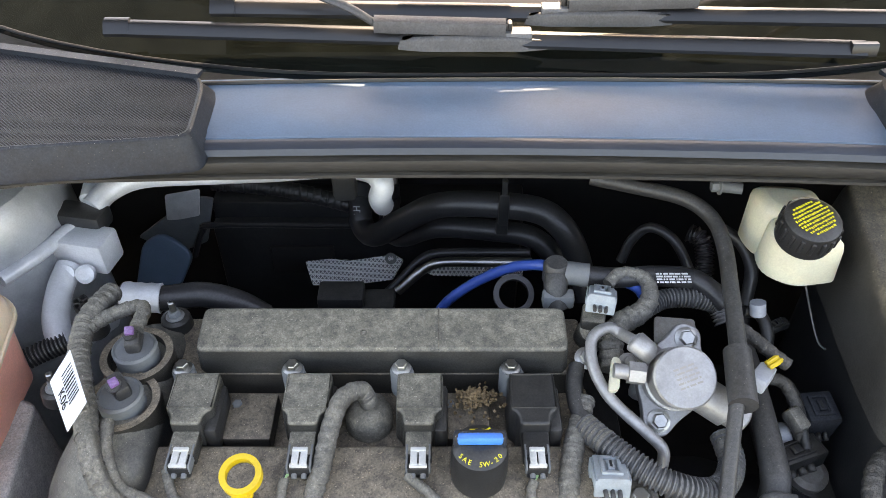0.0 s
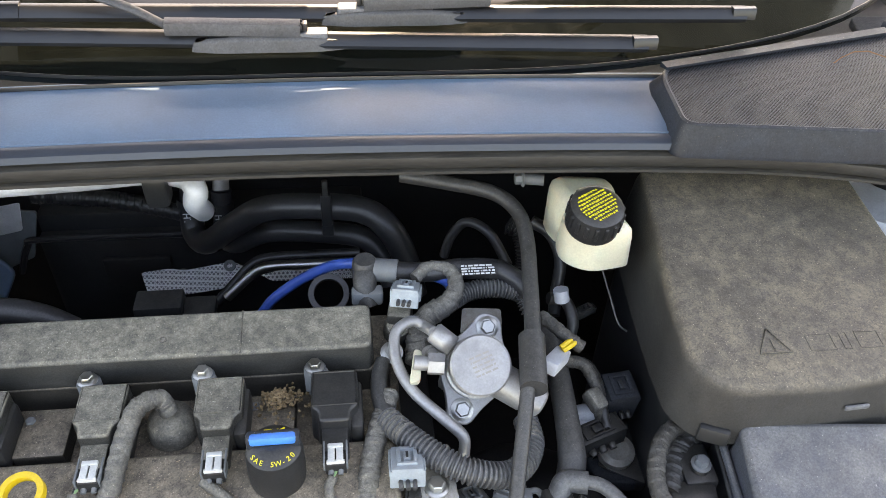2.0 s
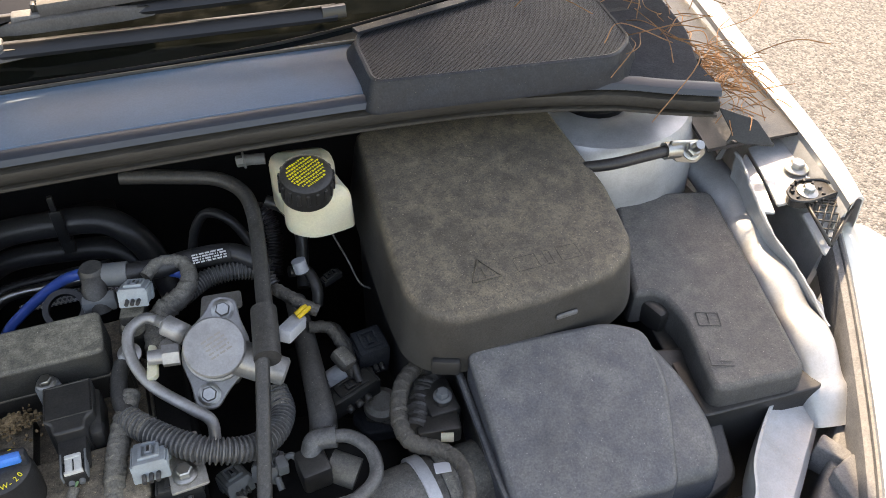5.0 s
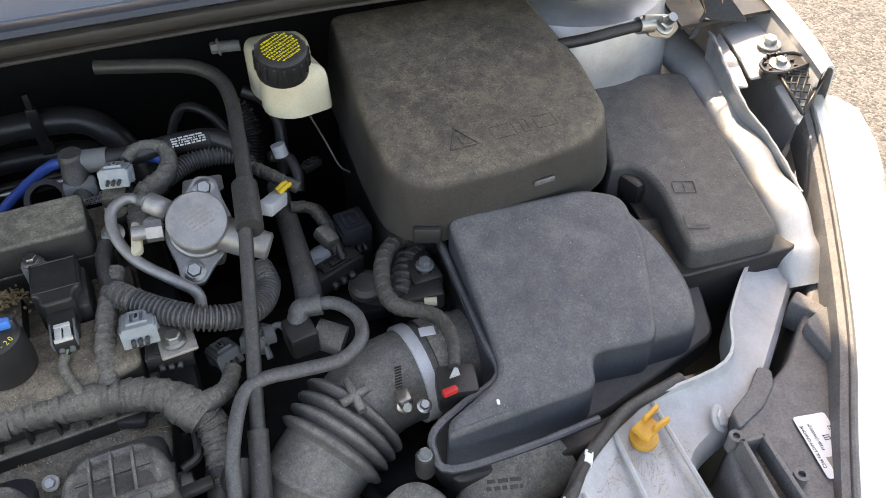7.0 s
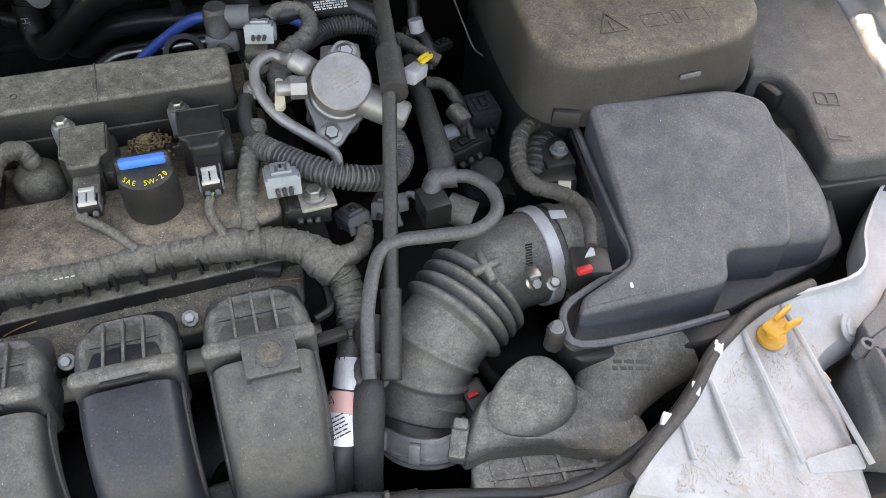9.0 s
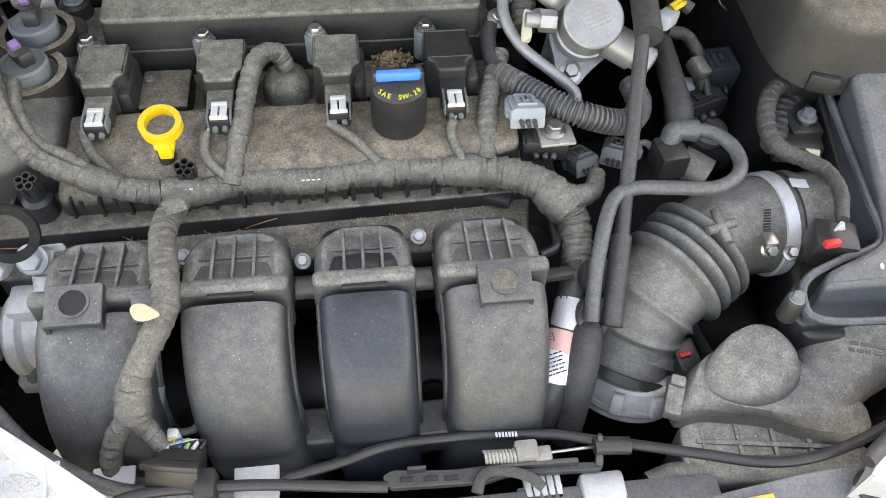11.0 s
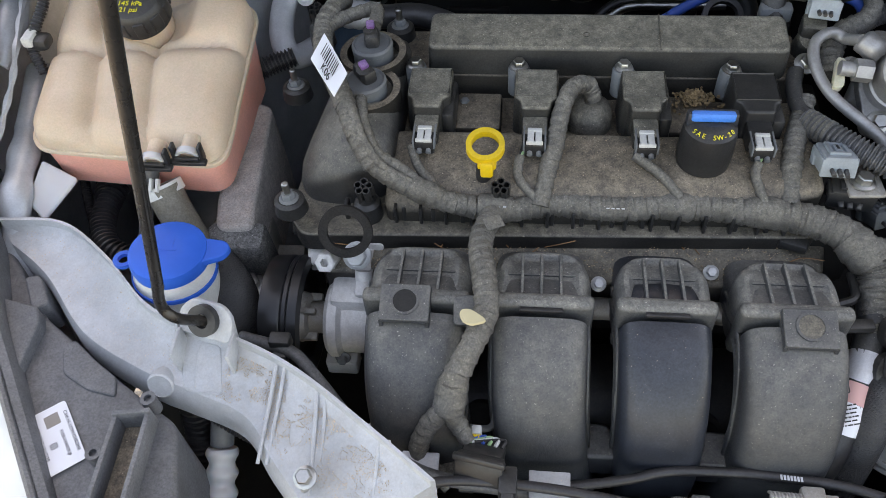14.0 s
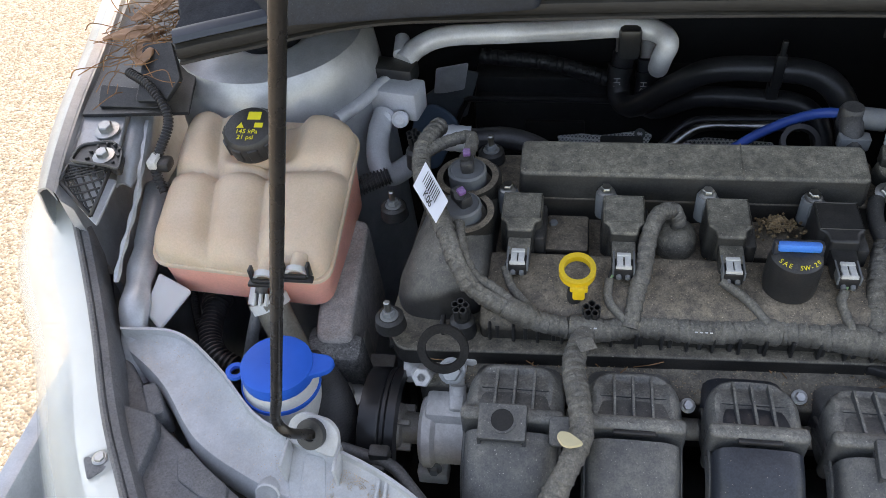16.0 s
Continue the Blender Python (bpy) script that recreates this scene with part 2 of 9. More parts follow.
M["blade"] = surface("glossy_wiper_rubber", (0.014, 0.014, 0.015), 0.28, dust=0.0, bump=0.03, spec=0.5)
M["arm"] = surface("grey_wiper_arm", (0.060, 0.060, 0.063), 0.5, dust=0.1, bump=0.1)
M["matt_dark"] = surface("matt_grille_plastic", (0.017, 0.017, 0.018), 0.75, dust=0.1, bump=0.3, spec=0.1)
M["glass"] = surface("dusty_windscreen_glass", (0.005, 0.006, 0.005), 0.05, dust=0.0, bump=0.0, spec=0.5, var=0.35, coarse=30, grain=0.08)
M["lens"] = surface("cloudy_lamp_lens", (0.93, 0.95, 0.88), 0.10, bump=0.02, var=0.04, alpha=0.32, grain=0.08)
M["rod"] = surface("glossy_black_rod", (0.016, 0.015, 0.014), 0.26, dust=0.25, dust_col=(0.16, 0.13, 0.10), coarse=60, bump=0.05)
M["reflector"] = surface("bright_lamp_reflector", (0.92, 0.92, 0.93), 0.4, metal=0.0, bump=0.3, stretch=(1, 6, 1), grain=0.08)
M["lamp"] = surface("lamp_housing_plastic", (0.112, 0.116, 0.124), 0.5, dust=0.3, dust_col=(0.24, 0.22, 0.19), coarse=12, bump=0.2)
M["foil"] = surface("silver_foil", (0.72, 0.72, 0.74), 0.4, metal=0.25, dust=0.15, bump=0.5, grain=0.08)
M["grit"] = surface("tan_grit", (0.42, 0.31, 0.2), 0.9, bump=0.4, var=0.5, coarse=300)
M["rusty"] = surface("brown_stain", (0.52, 0.4, 0.27), 0.8, bump=0.3, var=0.4, coarse=90)


def ground_material():
    m = bpy.data.materials.new("pale_gravel")
    m.use_nodes = True
    n, l = m.node_tree.nodes, m.node_tree.links
    geo = n.new("ShaderNodeNewGeometry")
    v = n.new("ShaderNodeTexVoronoi")
    v.inputs["Scale"].default_value = 120.0
    l.new(geo.outputs["Position"], v.inputs["Vector"])
    r = n.new("ShaderNodeValToRGB")
    r.color_ramp.elements[0].color = (0.145, 0.128, 0.105, 1)
    r.color_ramp.elements[1].color = (0.35, 0.326, 0.285, 1)
    sep = n.new("ShaderNodeSeparateColor")
    l.new(v.outputs["Color"], sep.inputs[0])
    l.new(sep.outputs[0], r.inputs[0])
    t = n.new("ShaderNodeTexNoise")
    t.inputs["Scale"].default_value = 1.4
    l.new(geo.outputs["Position"], t.inputs["Vector"])
    mx = n.new("ShaderNodeMix")
    mx.data_type, mx.blend_type = "RGBA", "MULTIPLY"
    mx.inputs[0].default_value = 0.5
    l.new(r.outputs[0], mx.inputs[6])
    l.new(t.outputs["Color"], mx.inputs[7])
    # grey asphalt beyond the car's far side
    grey = n.new("ShaderNodeValToRGB")
    grey.color_ramp.elements[0].color = (0.06, 0.058, 0.055, 1)
    grey.color_ramp.elements[1].color = (0.21, 0.20, 0.19, 1)
    l.new(sep.outputs[1], grey.inputs[0])
    where = n.new("ShaderNodeSeparateXYZ")
    l.new(geo.outputs["Position"], where.inputs[0])
    side = n.new("ShaderNodeMapRange")
    side.inputs[1].default_value, side.inputs[2].default_value = 0.0, 0.05
    l.new(where.outputs[0], side.inputs[0])
    both = n.new("ShaderNodeMix")
    both.data_type = "RGBA"
    l.new(side.outputs[0], both.inputs[0])
    l.new(r.outputs[0], both.inputs[6])
    l.new(grey.outputs[0], both.inputs[7])
    l.new(both.outputs[2], n["Principled BSDF"].inputs["Base Color"])
    n["Principled BSDF"].inputs["Roughness"].default_value = 0.9
    bp = n.new("ShaderNodeBump")
    bp.inputs["Strength"].default_value, bp.inputs["Distance"].default_value = 0.8, 0.006
    l.new(v.outputs["Distance"], bp.inputs["Height"])
    bp.invert = True
    l.new(bp.outputs[0], n["Principled BSDF"].inputs["Normal"])
    return m


def mesh_material(name, col, scale, hole=(0, 0, 0), metal=0.0, share=0.0):
    """Fine woven mesh relief over moulded plastic."""
    m = surface(name, col, 0.45, metal=metal, dust=0.12, dust_col=(0.28, 0.27, 0.25), bump=0.0, spec=0.3, grain=0.1)
    n, l = m.node_tree.nodes, m.node_tree.links
    geo = n.new("ShaderNodeNewGeometry")
    rot = n.new("ShaderNodeMapping")
    rot.inputs["Rotation"].default_value = (0, 0, 0.78)
    l.new(geo.outputs["Position"], rot.inputs[0])
    ch = n.new("ShaderNodeTexVoronoi")
    ch.distance = "CHEBYCHEV"
    ch.inputs["Scale"].default_value = scale
    ch.inputs["Randomness"].default_value = 0.0
    l.new(rot.outputs[0], ch.inputs["Vector"])
    bp = n.new("ShaderNodeBump")
    bp.inputs["Strength"].default_value, bp.inputs["Distance"].default_value = 1.0, 0.0012
    l.new(ch.outputs["Distance"], bp.inputs["Height"])
    l.new(bp.outputs[0], n["Principled BSDF"].inputs["Normal"])
    if share > 0:                          # cell middles painted dark for the shade in holes and dimples
        base = n["Principled BSDF"].inputs["Base Color"]
        old = base.links[0].from_socket
        edge = n.new("ShaderNodeMapRange")
        edge.inputs[1].default_value, edge.inputs[2].default_value = share, share + 0.08
        l.new(ch.outputs["Distance"], edge.inputs[0])
        t = n.new("ShaderNodeMix")
        t.data_type = "RGBA"
        t.inputs[6].default_value = (*hole, 1)
        l.new(edge.outputs[0], t.inputs[0])
        l.new(old, t.inputs[7])
        l.new(t.outputs[2], base)
    return m


M["tray"] = surface("blue_black_moulded_plastic", (0.015, 0.020, 0.028), 0.45, spec=0.35, dust=0.12, dust_col=(0.28, 0.25, 0.2), coarse=30, speck=0.3, bump=0.2)
M["ground"] = ground_material()
M["grille"] = mesh_material("grille_mesh_plastic", (0.027, 0.041, 0.062), 430.0, (0.002, 0.002, 0.003), 0.0, 0.40)
M["grille_rib"] = mesh_material("grille_rib_plastic", (0.034, 0.048, 0.070), 430.0, (0.004, 0.004, 0.005), 0.0, 0.40)
M["braid"] = mesh_material("braided_sleeve", (0.04, 0.04, 0.041), 430.0)
M["heat"] = mesh_material("dimpled_heat_shield", (0.92, 0.92, 0.93), 250.0, (0.2, 0.2, 0.22), 0.0, 0.3)


# ---- shape helpers ----
def shape(bm, sharp=38.0):
    bmesh.ops.recalc_face_normals(bm, faces=bm.faces)
    for f in bm.faces:
        f.smooth = len(f.verts) <= 4
    for e in bm.edges:
        e.smooth = len(e.link_faces) == 2 and e.calc_face_angle(0.0) < radians(sharp)
    return bm


def merge(*bms):
    out = bmesh.new()
    for b in bms:
        me = bpy.data.meshes.new("t")
        b.to_mesh(me)
        out.from_mesh(me)
        bpy.data.meshes.remove(me)
        b.free()
    return out


def mesh_object(name, bm, material):
    shape(bm)
    me = bpy.data.meshes.new(name)
    bm.to_mesh(me)
    bm.free()
    me.materials.append(M[material])
    return new(name, me)


def thing(name, at, label, category, group="", kind=""):
    ob = new(name)
    ob.empty_display_size = 0.02
    ob.location = at
    return tagged(ob, label, category, group, kind)


def solo(name, bm, material, label, category, group="", kind=""):
    return tagged(mesh_object(name, bm, material), label, category, group, kind)


def part(name, bm, material, parent, label=""):
    ob = mesh_object(name, bm, material)
    ob.parent = parent
    if parent.type == "EMPTY":
        ob.matrix_parent_inverse = Matrix.Translation(-parent.location)
    return tagged(ob, label)


def V(*a):
    return Vector(a[0]) if len(a) == 1 else Vector(a)


def facing(p, normal, spin=0.0):
    """A frame at p whose z runs along normal."""
    return Matrix.Translation(V(p)) @ V(normal).normalized().to_track_quat("Z", "Y").to_matrix().to_4x4() @ Matrix.Rotation(radians(spin), 4, "Z")


def block(c, s, bev=0.002, turn=(0, 0, 0), seg=2, m=None):
    """A box of size s centred at c with rounded edges."""
    bm = bmesh.new()
    bmesh.ops.create_cube(bm, size=1.0)
    bmesh.ops.scale(bm, vec=s, verts=bm.verts)
    if bev > 0:
        bmesh.ops.bevel(bm, geom=bm.edges[:], offset=min(bev, 0.49 * min(s)), segments=seg, profile=0.5, affect="EDGES")
    bmesh.ops.transform(bm, matrix=m if m else pose(*c, *turn), verts=bm.verts)
    return bm


def rounded(pts, r, seg=4):
    """A plan polygon with its corners rounded by r (one radius, or one for each corner)."""
    out = []
    k = len(pts)
    for i in range(k):
        p, a, b = V(pts[i][:2]), V(pts[i - 1][:2]), V(pts[(i + 1) % k][:2])
        ri = r[i] if isinstance(r, (list, tuple)) else r
        u, w = (a - p), (b - p)
        d = min(ri, 0.45 * u.length, 0.45 * w.length)
        if d < 1e-5:
            out.append(p)
            continue
        s, e = p + u.normalized() * d, p + w.normalized() * d
        for j in range(seg + 1):
            t = j / seg
            out.append((1 - t) ** 2 * s + 2 * t * (1 - t) * p + t * t * e)
    return out


def level(z, p):
    return z(p[0], p[1]) if callable(z) else z


def prism(pts, z0, z1, r=0.004, bev=0.003, draft=0.0, seg=4, m=None):
    """An upright moulding over a plan polygon: sides drawn in by draft towards the top, the top edge rounded by bev. z0, z1: heights or functions of x, y."""
    least = 2.0 * (draft + bev)
    ring = rounded(pts, [max(q, least) for q in r] if isinstance(r, (list, tuple)) else max(r, least), seg)
    n = len(ring)
    area = sum(ring[i].x * ring[(i + 1) % n].y - ring[(i + 1) % n].x * ring[i].y for i in range(n))
    if area < 0:
        ring.reverse()

    def inset(d):
        out = shifted(d)
        for _ in range(6):
            for i in range(n):
                j = (i + 1) % n
                if (out[j] - out[i]).dot(ring[j] - ring[i]) < 0:
                    mid = (out[i] + out[j]) / 2
                    out[i], out[j] = mid, mid.copy()
        return out

    def shifted(d):
        out = []
        for i in range(n):
            a, p, b = ring[i - 1], ring[i], ring[(i + 1) % n]
            t = (b - a)
            if t.length < 1e-7:
                out.append(p.copy())
                continue
            t.normalize()
            out.append(p + V(-t.y, t.x) * d)
        return out

    rings = [(ring, 0, None)]
    bm = bmesh.new()
    layers = [[bm.verts.new((p.x, p.y, level(z0, p))) for p in ring]]
    steps = [(draft, bev)]
    if bev > 0:
        steps = [(draft + bev * (1 - math.cos(a)), bev * (1 - math.sin(a))) for a in (0, 0.5, 1.05, 1.57)]
    for d, down in steps:
        layers.append([bm.verts.new((q.x, q.y, level(z1, q) - (down if bev > 0 else 0))) for q in inset(d)])
    for lo, hi in zip(layers, layers[1:]):
        for i in range(n):
            bm.faces.new((lo[i], lo[(i + 1) % n], hi[(i + 1) % n], hi[i]))
    bm.faces.new(layers[-1])
    bm.faces.new(layers[0][::-1])
    if m:
        bmesh.ops.transform(bm, matrix=m, verts=bm.verts)
    return bm


def smooth_line(pts, steps=6):
    pts = [V(p) for p in pts]
    if len(pts) < 3:
        return pts
    q = [2 * pts[0] - pts[1]] + pts + [2 * pts[-1] - pts[-2]]
    out = []
    for i in range(1, len(q) - 2):
        a, b, c, d = q[i - 1:i + 3]
        for s in range(steps):
            t = s / steps
            out.append(0.5 * ((2 * b) + (c - a) * t + (2 * a - 5 * b + 4 * c - d) * t * t + (3 * b - a - 3 * c + d) * t ** 3))
    out.append(pts[-1])
    return out


def even(line, gap):
    """The line cut into even steps of about gap."""
    dist = [0.0]
    for a, b in zip(line, line[1:]):
        dist.append(dist[-1] + (b - a).length)
    k = max(2, int(dist[-1] / gap))
    out, j = [], 0
    for i in range(k + 1):
        d = dist[-1] * i / k
        while j < len(line) - 2 and dist[j + 1] < d:
            j += 1
        span = dist[j + 1] - dist[j]
        out.append(line[j].lerp(line[j + 1], (d - dist[j]) / span if span > 0 else 0))
    return out


def tube(pts, r, n=10, steps=6, gap=0.0, wave=None, flat=1.0, caps=True, wrap=None, crinkle=0.0):
    """A round tube along a smooth line. r: a radius, or radii for the points given. wave(i, u): a factor on the radius, by ring and share of the length."""
    line = smooth_line(pts, steps)
    if gap:
        line = even(line, gap)
    k = len(line)
    bm = bmesh.new()
    side, rings = None, []
    for i, p in enumerate(line):
        t = (line[min(i + 1, k - 1)] - line[max(i - 1, 0)]).normalized()
        if side is None:
            side = t.orthogonal().normalized() if abs(t.z) > 0.9 else t.cross(V(0, 0, 1)).normalized()
        side = (side - t * side.dot(t)).normalized()
        up = side.cross(t)
        u = i / (k - 1)
        if isinstance(r, (list, tuple)):
            f = u * (len(r) - 1)
            j = min(int(f), len(r) - 2)
            rad = r[j] + (r[j + 1] - r[j]) * (f - j)
        else:
            rad = r
        if wave:
            rad *= wave(i, u)
        ring = []
        for q in range(n):
            a = 2 * math.pi * q / n
            w = rad
            if wrap:                       # overlapping turns of tape: (rings a turn, lift)
                w *= 1 + wrap[1] * (((i / wrap[0] + q / n) % 1.0) - 0.5)
            if crinkle:
                w *= 1 + crinkle * noise.noise(V(i * 0.75, math.cos(a) * 1.6 + p.x * 40, math.sin(a) * 1.6))
            ring.append(bm.verts.new(p + side * math.cos(a) * w + up * math.sin(a) * w * flat))
        rings.append(ring)
    for a, b in zip(rings, rings[1:]):
        for q in range(n):
            bm.faces.new((a[q], a[(q + 1) % n], b[(q + 1) % n], b[q]))
    if caps:
        bm.faces.new(rings[0][::-1])
        bm.faces.new(rings[-1])
    return bm


def conduit(pts, r, pitch=0.004, depth=0.22, n=14):
    """Corrugated tube: four rings a rib."""
    return tube(pts, r, n, 8, pitch / 4, wave=lambda i, u: 1 - depth * (0, 0, 1, 1)[i % 4])


def taped(pts, r, n=18, gap=0.0011, rough=0.05):
    """A wire bundle wound with cloth tape: overlapping turns, fine creases across and lumps."""
    return tube(pts, r, max(n, 18), 8, gap, wave=lambda i, u: 1 + 0.045 * noise.noise(V(i * 0.055, pts[0][0] * 50, 0)) + 0.022 * noise.noise(V(i * 0.9, pts[0][1] * 70, 5)), wrap=(8.3, 2.6 * rough), crinkle=0.09)


def lathe(profile, m=None, n=24, caps=True):
    """A turned shape: (radius, height) pairs about z."""
    bm = bmesh.new()
    rings = [[bm.verts.new((r * math.cos(2 * math.pi * i / n), r * math.sin(2 * math.pi * i / n), z)) for i in range(n)] for r, z in profile]
    for a, b in zip(rings, rings[1:]):
        for i in range(n):
            bm.faces.new((a[i], a[(i + 1) % n], b[(i + 1) % n], b[i]))
    if caps:
        bm.faces.new(rings[0][::-1])
        bm.faces.new(rings[-1])
    if m:
        bmesh.ops.transform(bm, matrix=m, verts=bm.verts)
    return bm


def loft(rings, closed=True, caps=True):
    bm = bmesh.new()
    vs = [[bm.verts.new(p) for p in r] for r in rings]
    n = len(vs[0])
    for a, b in zip(vs, vs[1:]):
        for i in range(n if closed else n - 1):
            bm.faces.new((a[i], a[(i + 1) % n], b[(i + 1) % n], b[i]))
    if caps and closed:
        bm.faces.new(vs[0][::-1])
        bm.faces.new(vs[-1])
    return bm


def hexbolt(m, r=0.007, h=0.006, flange=1.45):
    """A flanged hexagon bolt head standing on the frame m."""
    a = lathe([(r * flange, 0), (r * flange, 0.0015), (r * 1.1, 0.0025)], m, 16)
    b = lathe([(r, 0.002), (r, h), (r * 0.85, h + 0.001)], m, 6)
    return merge(a, b)


def ring_plate(m, outer, inner, h, n=20):
    """A flat washer or a short pipe on the frame m."""
    bm = bmesh.new()
    prof = [(outer, 0), (outer, h), (inner, h), (inner, 0)]
    rings = [[bm.verts.new((r * math.cos(2 * math.pi * i / n), r * math.sin(2 * math.pi * i / n), z)) for i in range(n)] for r, z in prof]
    for k in range(4):
        a, b = rings[k], rings[(k + 1) % 4]
        for i in range(n):
            bm.faces.new((a[i], a[(i + 1) % n], b[(i + 1) % n], b[i]))
    bmesh.ops.transform(bm, matrix=m, verts=bm.verts)
    return bm


def letters(body, size, m, depth=0.0002, align="CENTER"):
    """Raised lettering in the built-in font, on the frame m."""
    cu = bpy.data.curves.new("t", "FONT")
    cu.body, cu.size, cu.extrude, cu.align_x, cu.align_y = body, size, depth, align, "CENTER"
    ob = bpy.data.objects.new("t", cu)
    me = bpy.data.meshes.new_from_object(ob)
    bm = bmesh.new()
    bm.from_mesh(me)
    bmesh.ops.transform(bm, matrix=m, verts=bm.verts)
    bpy.data.objects.remove(ob)
    bpy.data.meshes.remove(me)
    return bm


def grains(points, small, large, seed):
    """Loose grit: a small four-sided grain at each point."""
    rnd = random.Random(seed)
    bm = bmesh.new()
    for p in points:
        s = rnd.uniform(small, large)
        a = rnd.uniform(0, 6.28)
        v = [bm.verts.new(V(p) + V(s * math.cos(a + k * 2.09), s * math.sin(a + k * 2.09), -0.2 * s)) for k in range(3)] + [bm.verts.new(V(p) + V(0, 0, s * 0.8))]
        for i, j, k in ((0, 1, 3), (1, 2, 3), (2, 0, 3), (0, 2, 1)):
            bm.faces.new((v[i], v[j], v[k]))
    return bm


def bars(m, w, rows, h, step, seed=1, depth=0.0002, lo=0.4):
    """Rows of plain bars in place of small print, on the frame m."""
    rnd = random.Random(seed)
    out = []
    for k in range(rows):
        x = -w / 2
        while x < w / 2 - h:
            run = min(rnd.uniform(lo, 2.2) * h * 2, w / 2 - x)
            out.append(block((0, 0, 0), (run, h, depth), 0, m=m @ pose(x + run / 2, (rows / 2 - k - 0.5) * step, depth / 2)))
            x += run + h * rnd.uniform(0.4, 0.9)
    return merge(*out)


def slab(pts, thick, bev=0.001):
    """A flat plate over a polygon in space, thickened to the back of its face."""
    pts = [V(p) for p in pts]
    nrm = V(0, 0, 0)
    for i in range(len(pts)):
        nrm += (pts[i] - pts[0]).cross(pts[(i + 1) % len(pts)] - pts[0])
    nrm.normalize()
    if nrm.y > 0 and abs(nrm.y) > abs(nrm.z) or (abs(nrm.z) >= abs(nrm.y) and nrm.z < 0):
        nrm = -nrm
    m = facing(sum(pts, V(0, 0, 0)) / len(pts), nrm)
    inv = m.inverted()
    return prism([(inv @ p).xy for p in pts], -thick, 0.0, bev * 4, bev, m=m)


def dome(outline, z0, zf, r, bev, n=14, seg=5):
    """A moulding with a curved top zf(x, y) over a roughly convex outline, with a rounded shoulder."""
    ring = rounded(outline, r, seg)
    c = sum((V(p) for p in ring), V(0, 0)) / len(ring)
    size = min((p - c).length for p in ring)
    bm = bmesh.new()
    k = len(ring)
    layers = [[bm.verts.new((p.x, p.y, level(z0, p))) for p in ring]]
    shares = [(1 - bev * (1 - math.cos(a)) / size, bev * (1 - math.sin(a))) for a in (0, 0.4, 0.8, 1.2, 1.57)]
    shares += [((1 - bev / size) * (1 - j / n), 0.0) for j in range(1, n)]
    for f, down in shares:
        row = []
        for p in ring:
            q = c + (p - c) * f
            row.append(bm.verts.new((q.x, q.y, zf(q.x, q.y) - down)))
        layers.append(row)
    for lo, hi in zip(layers, layers[1:]):
        for i in range(k):
            bm.faces.new((lo[i], lo[(i + 1) % k], hi[(i + 1) % k], hi[i]))
    tip = bm.verts.new((c.x, c.y, zf(c.x, c.y)))
    for i in range(k):
        bm.faces.new((layers[-1][i], layers[-1][(i + 1) % k], tip))
    bm.faces.new(layers[0][::-1])
    return bm


def sweep(path, section, caps=True):
    """A closed section of (sideways, up) pairs carried along a path; sideways is to the left of the way."""
    rings = []
    for i, p in enumerate(path):
        t = path[min(i + 1, len(path) - 1)] - path[max(i - 1, 0)]
        s = V(-t.y, t.x, 0).normalized()
        rings.append([p + s * a + V(0, 0, b) for a, b in section])
    return loft(rings, True, caps)


def strip(a, b, thick=0.002, steps=6, crown=0.0, cols=1):
    """A sheet between two smooth lines of as many points, with thickness below it."""
    la, lb = smooth_line(a, steps), smooth_line(b, steps)
    rings = []
    for p, q in zip(la, lb):
        top = [p.lerp(q, j / cols) + V(0, 0, crown * 4 * (j / cols) * (1 - j / cols)) for j in range(cols + 1)]
        rings.append(top + [v - V(0, 0, thick) for v in top[::-1]])
    return loft(rings)


MID = 0.09      # the car's middle line


def mirrored(pts):
    return [(2 * MID - p[0], *p[1:]) for p in pts]


# ---- setting: ground, bay walls, body ----
bm = bmesh.new()
bmesh.ops.create_grid(bm, x_segments=40, y_segments=40, size=1.0)
bmesh.ops.scale(bm, vec=(400, 400, 1), verts=bm.verts)
solo("ground", bm, "ground", "pale sunlit exposed-aggregate paving beside the car", "ground", kind="structure")

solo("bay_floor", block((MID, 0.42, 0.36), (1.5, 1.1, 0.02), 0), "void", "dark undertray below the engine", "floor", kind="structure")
solo("wall_firewall", block((MID, 0.915, 0.70), (1.5, 0.03, 0.70), 0.004), "void", "shade-black firewall behind the engine", "wall", kind="structure")
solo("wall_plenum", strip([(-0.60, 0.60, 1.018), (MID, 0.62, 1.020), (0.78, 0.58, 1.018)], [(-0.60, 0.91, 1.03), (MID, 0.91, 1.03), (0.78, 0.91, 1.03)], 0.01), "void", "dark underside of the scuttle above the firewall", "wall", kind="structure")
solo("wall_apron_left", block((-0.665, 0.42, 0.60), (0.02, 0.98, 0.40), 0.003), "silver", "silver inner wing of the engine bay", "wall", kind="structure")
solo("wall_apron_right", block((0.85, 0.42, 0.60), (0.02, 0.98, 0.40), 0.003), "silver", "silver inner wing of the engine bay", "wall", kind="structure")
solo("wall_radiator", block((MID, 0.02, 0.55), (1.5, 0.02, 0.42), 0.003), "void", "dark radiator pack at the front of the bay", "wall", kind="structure")

